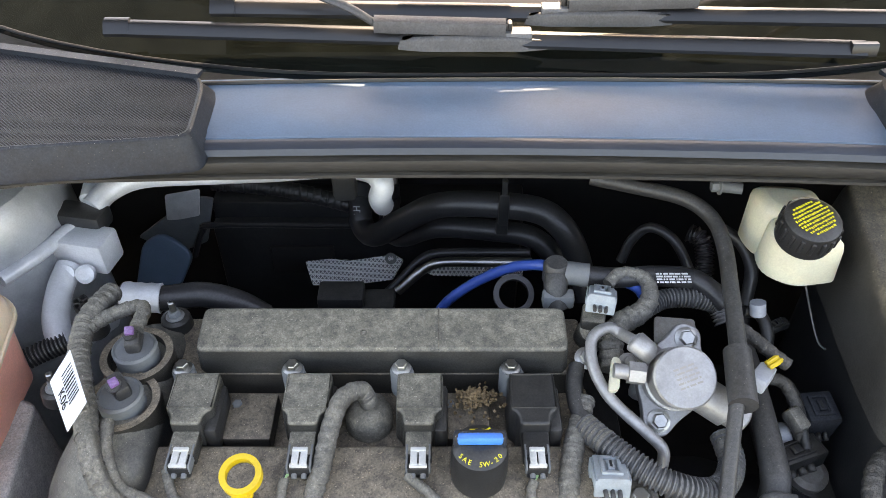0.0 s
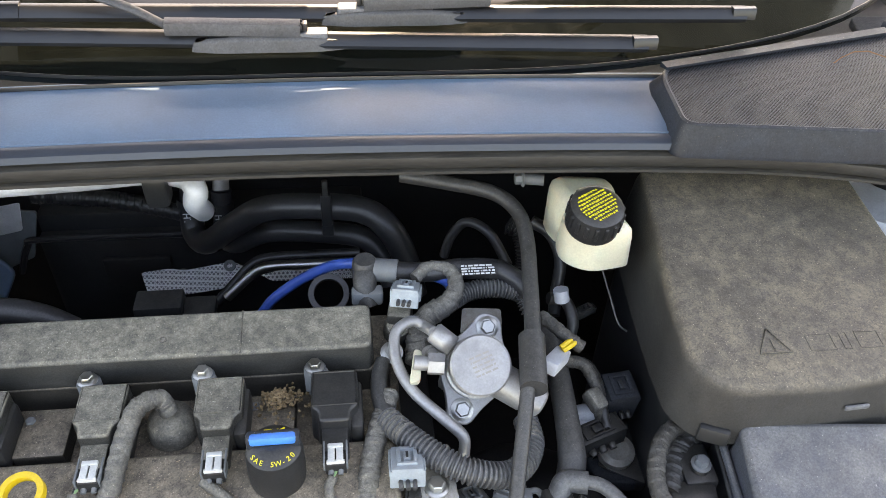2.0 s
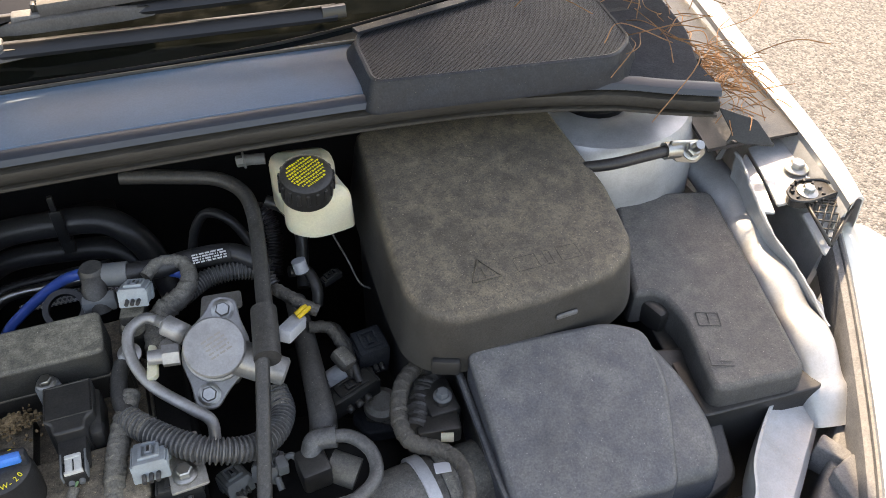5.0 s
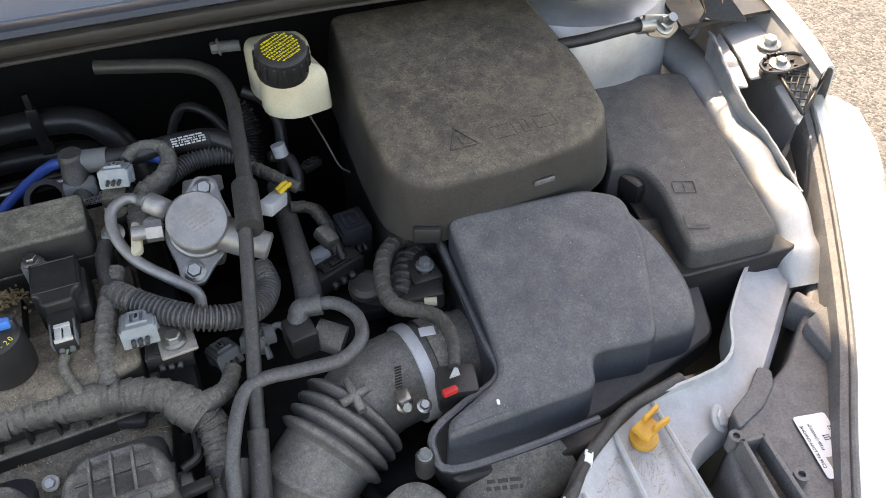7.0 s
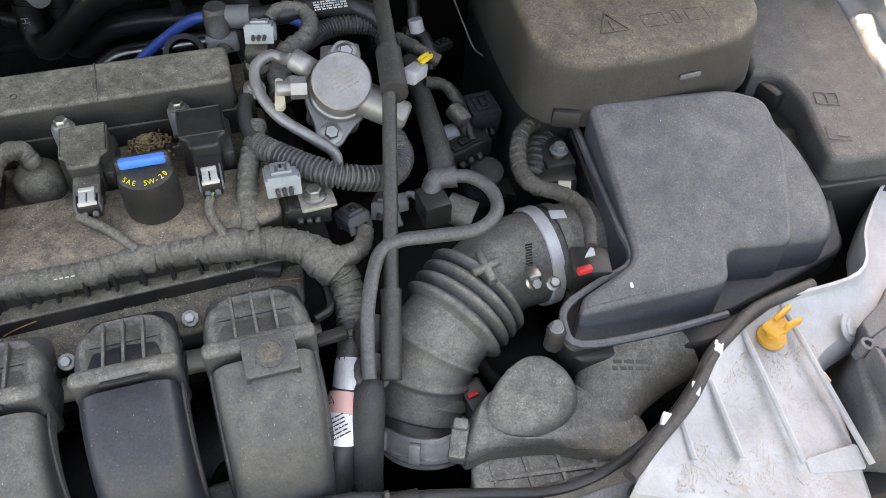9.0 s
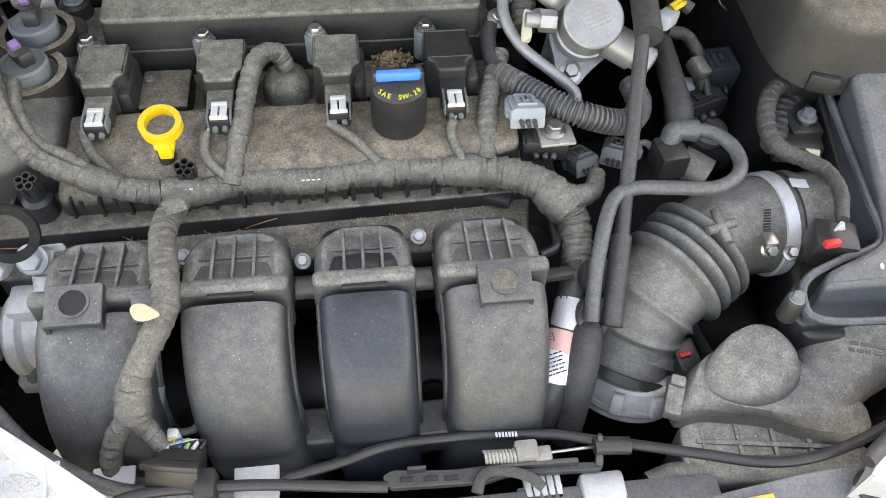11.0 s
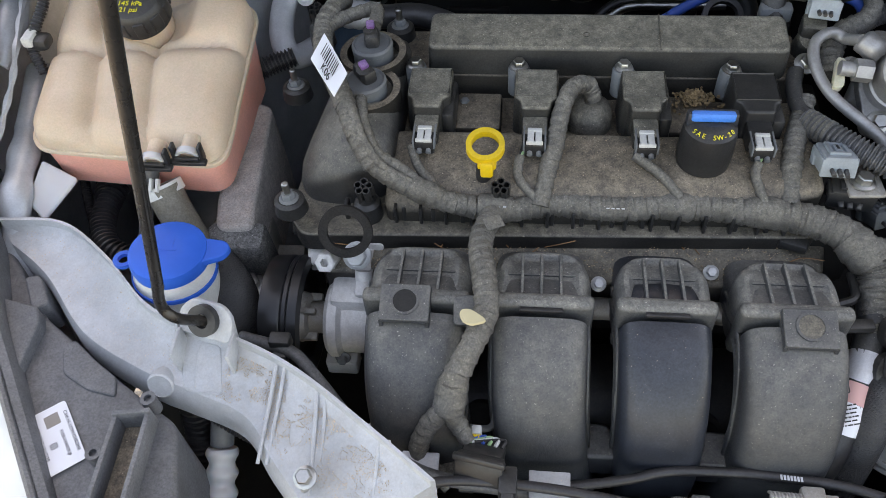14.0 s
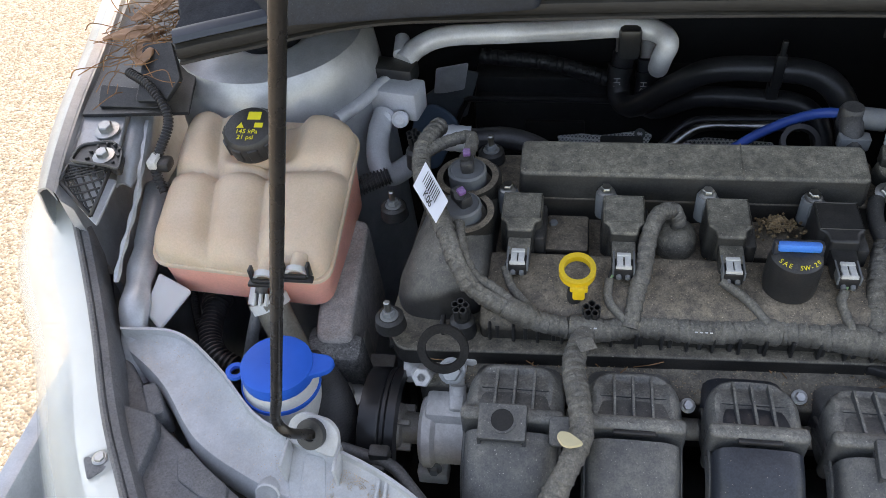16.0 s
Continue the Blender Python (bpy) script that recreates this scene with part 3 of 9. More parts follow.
# scuttle panel between weatherstrip and windscreen
FRONT = [(-0.554, 0.497, 1.035), (-0.507, 0.513, 1.038), (-0.380, 0.559, 1.040), (-0.237, 0.570, 1.040), (0.000, 0.575, 1.040), (0.204, 0.571, 1.040), (0.388, 0.562, 1.040), (0.520, 0.549, 1.038), (0.626, 0.523, 1.036), (0.676, 0.501, 1.034), (0.728, 0.484, 1.030)]
front_line = even(smooth_line(FRONT, 8), 0.02)
back_line = [V(p.x, 0.670 - 0.012 * ((p.x - MID) / 0.5) ** 2, 1.060 - 0.006 * ((p.x - MID) / 0.6) ** 2) for p in front_line]
rings = []
for f, b in zip(front_line, back_line):
    f = f + V(0, 0.006, 0.0155)
    b.y = max(b.y, f.y + 0.045)
    top = [f, f.lerp(b, 0.15) + V(0, 0, 0.002), f.lerp(b, 0.5) + V(0, 0, 0.003), f.lerp(b, 0.9), b, b + V(0, 0.004, -0.004), b + V(0, 0.02, -0.006)]
    rings.append(top + [p - V(0, 0, 0.004) for p in top[::-1]])
scut = thing("cowl", (MID, 0.62, 1.05), "dark plastic scuttle panel below the windscreen, blue sky sheen in its colour", "cowl")
cut = [i for i, p in enumerate(front_line) if -0.43 < p.x < 0.61]
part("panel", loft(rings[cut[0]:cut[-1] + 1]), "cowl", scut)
part("end_panel", loft(rings[:cut[0] + 1]), "matt", scut)
part("end_panel", loft(rings[cut[-1]:]), "matt", scut)
part("rear_lip", tube([b + V(0, 0.001, 0.001) for b in back_line[cut[0]:cut[-1] + 1]], 0.0022, 6, 1), "seal", scut)
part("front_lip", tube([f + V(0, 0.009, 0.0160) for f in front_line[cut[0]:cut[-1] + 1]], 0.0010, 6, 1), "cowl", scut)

# weatherstrip: two bulbs above a clip flange
section = [(a, b * 0.87) for a, b in ((0.012, -0.002), (0.012, 0.012), (0.008, 0.018), (0.001, 0.0195), (-0.006, 0.016), (-0.0085, 0.010), (-0.002, 0.0055), (-0.0095, 0.003), (-0.0115, -0.004),
           (-0.010, -0.009), (-0.001, -0.011), (-0.010, -0.0135), (-0.0105, -0.0165), (-0.007, -0.019), (0.004, -0.019), (0.006, -0.015))]
strip_thing = thing("weatherstrip", front_line[len(front_line) // 2], "dusty black rubber bonnet weatherstrip along the scuttle", "seal")
part("top_bulb", sweep(front_line, section[:7] + [(0.0, 0.004)]), "bulb", strip_thing)
part("front_bulb", sweep(front_line, [(0.003, 0.005)] + section[6:11] + [(0.003, -0.010)]), "seal", strip_thing)
part("flange", sweep(front_line, [(0.004, -0.0095)] + section[10:15]), "seal", strip_thing)

# windscreen glass and its far side
gl = [V(-0.64, 0.89, 1.11), V(-0.46, 0.755, 1.075), V(-0.2, 0.690, 1.060), V(MID, 0.680, 1.059), V(0.38, 0.690, 1.060), V(0.64, 0.755, 1.075), V(0.82, 0.89, 1.11)]
ws = thing("windscreen", (MID, 0.70, 1.06), "dark windscreen glass with wipers resting on it", "windscreen")
part("glass", strip(gl, [p + V(0, 0.75, 0.31) for p in gl], 0.005, 8), "glass", ws)
part("lower_trim", tube([p + V(0, 0.002, 0.001) for p in gl], 0.002, 8), "wiper", ws)


def honeycomb(outline, z, pitch, rib, h):
    """A flat net of six-sided cells over a plan polygon."""
    def inside(x, y):
        hit = False
        for i in range(len(outline)):
            (x0, y0), (x1, y1) = outline[i - 1][:2], outline[i][:2]
            if (y0 > y) != (y1 > y) and x < (x1 - x0) * (y - y0) / (y1 - y0) + x0:
                hit = not hit
        return hit
    bm = bmesh.new()
    r = pitch / math.sqrt(3)
    xs, ys = [p[0] for p in outline], [p[1] for p in outline]
    y, odd = min(ys), 0
    while y < max(ys):
        x = min(xs) + (pitch / 2 if odd else 0)
        while x < max(xs):
            if all(inside(x + r * math.cos(a), y + r * math.sin(a)) for a in (0.5, 1.6, 2.6, 3.7, 4.7, 5.8)):
                angles = [math.pi / 6 + math.pi / 3 * k for k in range(6)]
                o = [bm.verts.new((x + r * math.cos(a), y + r * math.sin(a), z + h)) for a in angles]
                i = [bm.verts.new((x + (r - rib / 2) * math.cos(a), y + (r - rib / 2) * math.sin(a), z + h)) for a in angles]
                b = [bm.verts.new((v.co.x, v.co.y, z)) for v in i]
                for k in range(6):
                    j = (k + 1) % 6
                    bm.faces.new((o[k], o[j], i[j], i[k]))
                    bm.faces.new((i[k], i[j], b[j], b[k]))
            x += pitch
        y += pitch * math.sqrt(3) / 2
        odd = 1 - odd
    return bm


# air intake grilles at both ends of the scuttle
def intake_grille(rim, foot, cells, label):
    """A raised tray with a mesh lid: a sloping skirt, a soft rim, a fine mesh, and coarse cells that show under part of it."""
    cx, cy = [sum(p[i] for p in rim) / len(rim) for i in (0, 1)]
    g = thing("intake_grille", (cx, cy, 1.05), label, "grille", "scuttle grilles")
    def sized(f, g_):
        return [(cx + (p[0] - cx) * f, cy + (p[1] - cy) * g_) for p in rim]
    def ring3(pts, z, r):
        return [V(p.x, p.y, z) for p in rounded(pts, r, 5)]
    part("body", loft([ring3(foot, 1.046, 0.012), ring3(foot, 1.050, 0.012), ring3(rim, 1.070, 0.014), ring3(sized(0.994, 0.988), 1.0748, 0.014), ring3(sized(0.982, 0.962), 1.0764, 0.013), ring3(sized(0.968, 0.935), 1.0752, 0.012), ring3(sized(0.966, 0.932), 1.070, 0.012)], True, False), "tray", g)
    part("mesh_panel", prism(sized(0.970, 0.938), 1.064, 1.0744, 0.012, 0.0), "grille", g, "fine black plastic mesh")
    tagged(part("honeycomb", honeycomb(cells, 1.07445, 0.0115, 0.0014, 0.00008), "grille_rib", g), kind="stuff")
    part("rear_lip", sweep([V(*rim[0], 1.0785) - V(0, 0.002, 0), V(*rim[1], 1.0785) - V(0, 0.002, 0)], [(-0.006, -0.002), (-0.006, 0.0006), (0.005, 0.001), (0.005, -0.004)]), "tray", g)
    return g


RIM = [(0.402, 0.655), (0.669, 0.720), (0.684, 0.701), (0.676, 0.650), (0.662, 0.552), (0.630, 0.524), (0.388, 0.553), (0.393, 0.630)]
FOOT = [(0.388, 0.664), (0.672, 0.730), (0.698, 0.706), (0.690, 0.650), (0.678, 0.560), (0.640, 0.516), (0.382, 0.546), (0.380, 0.634)]
CELLS = [(0.45, 0.655), (0.66, 0.704), (0.668, 0.65), (0.654, 0.556), (0.628, 0.536), (0.45, 0.557)]
intake_grille(RIM, FOOT, CELLS, "black plastic mesh intake grille with pine needles beside it")
intake_grille(mirrored(RIM), mirrored(FOOT), mirrored(CELLS), "black plastic mesh intake grille on the scuttle")


# ---- wipers ----
def wiper(a, b, mid, from_left, rod, label):
    """A beam wiper: two blade halves and their caps, a waisted bridge, and an arm whose head clips onto the bridge."""
    a, b = V(a), V(b)
    w = thing("wiper", a.lerp(b, 0.5), label, "wiper", "windscreen wipers")
    sx = 1 if from_left else -1
    u_mid = (mid - a.x) / (b.x - a.x)
    c = a.lerp(b, u_mid)
    spoiler = [(-0.0115, -0.007), (-0.0125, -0.002), (-0.0105, 0.0015), (-0.0035, 0.0105), (-0.001, 0.0118), (0.006, 0.0118), (0.0075, 0.009), (0.009, -0.004), (0.003, -0.007), (0.0015, -0.014), (-0.0015, -0.014), (-0.003, -0.007)]
    spoiler = [(p * 0.72, q * 0.62 + 0.002) for p, q in spoiler]
    for u0, u1 in ((0.012, u_mid - 0.05), (u_mid + 0.05, 0.988)):
        part("blade", sweep([a.lerp(b, u0 + (u1 - u0) * k / 8) for k in range(9)], spoiler), "blade", w)
    big = [(p * 1.15, q * 1.15) for p, q in spoiler[:9]]
    for u, d in ((0.0, 1), (1.0, -1)):
        p = a.lerp(b, u)
        part("end_cap", sweep([p + V(d * q, 0, 0) for q in (0.0, 0.002, 0.010, 0.024)], big), "blade", w)
    body = [(c.x - 0.075, c.y - 0.008), (c.x - 0.045, c.y - 0.013), (c.x + 0.045, c.y - 0.013), (c.x + 0.075, c.y - 0.008), (c.x + 0.056, c.y - 0.001), (c.x + 0.075, c.y + 0.007), (c.x + 0.04, c.y + 0.012), (c.x - 0.04, c.y + 0.012), (c.x - 0.075, c.y + 0.007), (c.x - 0.056, c.y - 0.001)]
    part("bridge", prism(body, c.z - 0.005, lambda x, y: c.z + 0.011 - 0.35 * abs(x - c.x) ** 1.5, 0.003, 0.004, 0.0015), "arm", w)
    part("adapter", block(c + V(sx * 0.042, -0.001, 0.0085), (0.026, 0.016, 0.006), 0.002), "lamp", w)
    h0, h1 = c + V(sx * 0.030, -0.001, 0.0155), c + V(-sx * 0.092, 0.001, 0.018)
    head = part("arm_head", sweep([h0.lerp(h1, k / 6) for k in range(7)] if sx < 0 else [h1.lerp(h0, k / 6) for k in range(7)], [(-0.0078, -0.007), (-0.0084, 0.0), (-0.007, 0.004), (-0.003, 0.0055), (0.004, 0.0055), (0.007, 0.002), (0.007, -0.007)]), "arm", w)
    for k, q in enumerate((-0.006, 0.0, 0.006)):
        part("hook_slot", block(h0 + V(sx * 0.0002, q, 0.001), (0.003, 0.0022, 0.006), 0.0006), "ink", head)
    part("hook", block(h0 + V(sx * 0.004, 0.002, -0.002), (0.005, 0.010, 0.011), 0.0015), "black", head)
    part("rod", tube([h1 + V(sx * 0.01, 0, 0), h1, V(rod[0]), V(rod[1])], 0.0058, 10, 6, flat=0.6), "arm", w)
    return w


wiper((-0.323, 0.714, 1.090), (0.398, 0.674, 1.088), 0.028, True, [(-0.100, 0.684, 1.134), (-0.215, 0.735, 1.150)], "black beam wiper with a grey arm on the windscreen")
wiper((-0.222, 0.728, 1.104), (0.511, 0.714, 1.098), 0.148, False, [(0.300, 0.722, 1.140), (0.400, 0.775, 1.160)], "black beam wiper higher on the windscreen")


# ---- bonnet held open overhead, hinged at the scuttle ----
def bonnet():
    rear, rise = V(0, 0.79, 1.242), V(0, -math.cos(radians(62)), math.sin(radians(62)))
    rings = []
    for k in range(9):
        u = k / 8
        half = 0.78 - 0.26 * u ** 2
        c = rear + rise * (0.98 * u) + V(MID, 0, 0)
        bow = V(0, math.sin(radians(62)), math.cos(radians(62)))
        top = [c + V(half * s, 0, 0) + bow * (0.02 * (1 - s * s)) + V(0, 0.17 * s * s * (1 - u), 0) for s in (-1, -0.75, -0.4, 0, 0.4, 0.75, 1)]
        rings.append(top + [p - bow * 0.02 for p in top[::-1]])
    return loft(rings)


hood = thing("bonnet", (MID, 0.79, 1.245), "silver bonnet with a dark liner, propped open above the engine", "bonnet")
part("skin", bonnet(), "silver", hood)
liner = bonnet()
bmesh.ops.scale(liner, vec=(0.94, 1, 0.96), space=Matrix.Translation((-MID, 0, -1.3)), verts=liner.verts)
bmesh.ops.translate(liner, vec=(0, -0.016, -0.009), verts=liner.verts)
part("liner", liner, "fuse", hood, "dark sound-absorbing liner")
# added out of view to cast the gap in the scuttle's sunlit strip
part("unseen_shade_block", block((0.030, 0.795, 1.228), (0.108, 0.014, 0.05), 0.003), "black", hood)


for s_ in (1, -1):
    part("hinge_arm", tube([(MID + s_ * 0.712, 0.700, 1.066), (MID + s_ * 0.722, 0.735, 1.092), (MID + s_ * 0.735, 0.81, 1.15), (MID + s_ * 0.745, 0.90, 1.235)], [0.018, 0.022, 0.022, 0.02], 14, 6, flat=0.7), "matt", hood, "dark painted hinge arm")
    part("hinge_strap", tube([(MID + s_ * 0.600, 0.755, 1.062), (MID + s_ * 0.635, 0.722, 1.066), (MID + s_ * 0.668, 0.708, 1.068), (MID + s_ * 0.705, 0.712, 1.066)], 0.009, 10, 6), "matt", hood, "dark painted hinge strap")

# ---- front wings ----
def wing(flange, edge, label):
    w = thing("front_wing", (V(flange[1]).x, 0.4, 0.6), label, "wing", "front wings")
    out = 1 if flange[0][0] > 0 else -1
    rings = []
    for p, q in zip(smooth_line(flange, 6), smooth_line(edge, 6)):
        top = [p + V(0, 0, -0.012), p, p.lerp(q, 0.3) + V(0, 0, 0.006), p.lerp(q, 0.7) + V(0, 0, 0.004), q, q + V(out * 0.004, 0, -0.03), q + V(0, 0, -0.2), q + V(-out * 0.02, 0, -0.6)]
        rings.append(top + [v - V(out * 0.002, 0, 0.002) for v in top[::-1]])
    part("panel", loft(rings), "silver", w)
    inner = [p - V(out * 0.002, 0, 0.010) for p in smooth_line(flange, 6)]
    part("gutter", loft([[p, p + V(-out * 0.010, 0, -0.012), p + V(-out * 0.012, 0, -0.06), p + V(-out * 0.03, 0, -0.24), p + V(-out * 0.026, 0, -0.245), p + V(0, 0, -0.05)] for p in inner]), "silver", w)
    return w


WING = [(0.965, 0.95), (0.925, 0.75), (0.898, 0.62), (0.880, 0.52), (0.860, 0.435), (0.846, 0.380)]
EDGE = [(0.995, 0.95), (0.952, 0.75), (0.924, 0.62), (0.906, 0.52), (0.884, 0.436), (0.868, 0.385)]
WING_Z = [0.985, 0.972, 0.962, 0.955, 0.950, 0.944]
wing([(x, y, z) for (x, y), z in zip(WING, WING_Z)], [(x, y, z - 0.004) for (x, y), z in zip(EDGE, WING_Z)], "silver front wing in bright sun")
wing([(2 * MID - 0.004 - x, y, z) for (x, y), z in zip(WING, WING_Z)], [(2 * MID - 0.004 - x, y, z - 0.004) for (x, y), z in zip(EDGE, WING_Z)], "silver front wing beside the bay")
for s_ in (1, -1):
    solo("wing_gutter", strip([(MID + s_ * 0.66, 0.50, 0.955), (MID + s_ * 0.70, 0.68, 0.965), (MID + s_ * 0.76, 0.92, 0.975)], [(MID + s_ * 0.785, 0.50, 0.95), (MID + s_ * 0.82, 0.68, 0.955), (MID + s_ * 0.88, 0.92, 0.965)], 0.004), "black", "dark drain gutter between scuttle and wing", "gutter", "wing gutters")

# ---- suspension towers ----
def tower(c, r, top, name_label):
    t = thing("suspension_tower", (c[0], c[1], 0.4), name_label, "strut tower", "suspension towers")
    part("turret", lathe([(r * 1.15, 0.40), (r * 1.08, 0.7), (r, top - 0.06), (r * 0.97, top - 0.025), (r * 0.88, top - 0.005), (r * 0.7, top), (r * 0.45, top - 0.002), (r * 0.42, top - 0.012)], Matrix.Translation((c[0], c[1], 0)), 36), "silver", t)
    part("top_mount", lathe([(0.04, 0), (0.04, 0.006), (0.02, 0.012), (0.018, 0.02)], Matrix.Translation((c[0], c[1], top - 0.012)), 20), "black", t)
    return t


tower((-0.525, 0.655), 0.125, 0.965, "silver suspension tower under the scuttle corner")
tower((0.675, 0.625), 0.125, 0.972, "silver suspension tower beside the battery")


# ---- engine ----
def engine_block():
    e = thing("engine_block", (0.0, 0.42, 0.37), "dirty engine block in the middle of the bay, its shade put into the colour", "engine")
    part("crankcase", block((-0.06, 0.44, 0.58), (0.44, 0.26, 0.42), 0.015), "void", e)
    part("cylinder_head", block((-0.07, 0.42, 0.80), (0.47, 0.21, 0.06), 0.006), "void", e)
    # casting below the harness, thick with dust
    part("head_ledge", prism([(-0.30, 0.275), (0.13, 0.275), (0.14, 0.33), (-0.30, 0.33)], 0.74, lambda x, y: 0.812 + (y - 0.275) * 0.25, 0.006, 0.004), "cover", e)
    for k in range(16):
        part("stud", block((-0.28 + 0.026 * k, 0.322, 0.842), (0.004, 0.012, 0.02), 0.001), "black", e)
    return e


engine_block()


def valve_cover():
    v = thing("valve_cover", (-0.09, 0.40, 0.83), "dusty brown-black plastic valve cover on the engine", "valve cover")
    def fall(x, y):
        return 0.874 - max(0.0, 0.348 - y) ** 2 * 20 + (y - 0.36) * 0.08
    part("front_deck", dome([(-0.245, 0.316), (-0.10, 0.318), (0.075, 0.322), (0.128, 0.335), (0.128, 0.392), (-0.245, 0.392)], 0.835, fall, 0.008, 0.005), "brown", v)
    part("plug_trough", block((-0.055, 0.428, 0.845), (0.375, 0.08, 0.02), 0.002), "brown", v)
    part("rear_shelf", prism([(-0.245, 0.462), (0.125, 0.462), (0.13, 0.53), (-0.26, 0.53)], 0.83, 0.884, 0.006, 0.003), "brown", v)
    part("end_housing", dome([(-0.333, 0.362), (-0.320, 0.338), (-0.284, 0.332), (-0.240, 0.348), (-0.236, 0.50), (-0.25, 0.525), (-0.295, 0.525), (-0.315, 0.45)], 0.78, lambda x, y: 0.902 - max(0, 0.42 - y) ** 2 * 1.2 - max(0, -0.27 - x) ** 1.5 * 2.2, 0.026, 0.024), "housing", v)
    part("skirt", prism([(-0.335, 0.32), (-0.32, 0.296), (0.125, 0.312), (0.135, 0.34), (0.135, 0.52), (-0.325, 0.52)], 0.815, 0.836, 0.01, 0.002), "cover", v)
    for k in range(15):
        part("rib", block((-0.225 + 0.025 * k, 0.466, 0.868), (0.003, 0.006, 0.026), 0.001), "brown", v)
    for k in range(17):
        part("front_rib", block((-0.235 + 0.0222 * k, 0.317, 0.845), (0.003, 0.008, 0.02), 0.001), "black", v)
    # breather boss with a bent hose nipple
    boss = V((-0.065, 0.429, 0.862))
    part("breather_boss", lathe([(0.021, -0.02), (0.021, 0.006), (0.018, 0.014), (0.011, 0.019), (0.004, 0.0205)], Matrix.Translation(boss), 24), "dusty_all", v)
    for x in (-0.168, 0.02):
        part("spark_pad", block((x, 0.425, 0.862), (0.042, 0.05, 0.02), 0.003), "brown", v)
    return v


cover = valve_cover()

# two round cam solenoids in the end housing
for k, (c, plug, spin) in enumerate((((-0.270, 0.465, 0.897), (-0.271, 0.467, 0.925), 8), ((-0.270, 0.417, 0.893), (-0.270, 0.415, 0.920), 40))):
    c = V(c)
    s = thing("cam_solenoid", c, "grey round cam solenoid with a purple-clipped plug", "solenoid", "cam solenoids")
    part("collar", ring_plate(Matrix.Translation(c - V(0, 0, 0.03)), 0.0315, 0.0250, 0.040, 36), "brown", s)
    part("body", lathe([(0.0190, -0.02), (0.0190, 0.014), (0.0195, 0.0145), (0.0195, 0.018), (0.0175, 0.020), (0.016, 0.0185), (0.008, 0.0185)], Matrix.Translation(c), 28), "slate", s)
    part("seal_ring", ring_plate(Matrix.Translation(c + V(0, 0, -0.004)), 0.0248, 0.0190, 0.003, 24), "void", s)
    plug = V(plug)
    part("plug", merge(block(c + V(0, 0.004, 0.024), (0.014, 0.024, 0.014), 0.004, (0, 0, spin)), tube([c + V(0, 0.006, 0.026), (c + plug) / 2 + V(0, 0.002, 0.014), plug + V(0, 0, 0.006)], 0.0062, 10)), "rubber", s)
    part("clip", block(plug + V(0.002, -0.002, 0.012), (0.0075, 0.0075, 0.005), 0.0012, (20, 0, spin)), "purple", s)

# insulated fuel-rail cover
rail = thing("rail_cover", (-0.05, 0.49, 0.885), "long dusty dark plastic fuel-rail cover behind the coils", "engine cover")
part("lid", prism([(-0.219, 0.462), (0.112, 0.462), (0.112, 0.512), (-0.219, 0.512)], 0.886, lambda x, y: 0.917 + (y - 0.49) * 0.12, 0.004, 0.0032, 0.0015), "rail", rail)
part("foot", block((-0.053, 0.472, 0.882), (0.325, 0.018, 0.012), 0.003), "rail", rail)
part("seam", block((-0.004, 0.487, 0.9165), (0.0012, 0.046, 0.0015), 0.0004, (6.8, 0, 0)), "cover", rail)
part("dimple", ring_plate(facing((-0.071, 0.482, 0.9155), (0, -0.12, 1)), 0.0032, 0.0022, 0.0012, 14), "cover", rail)


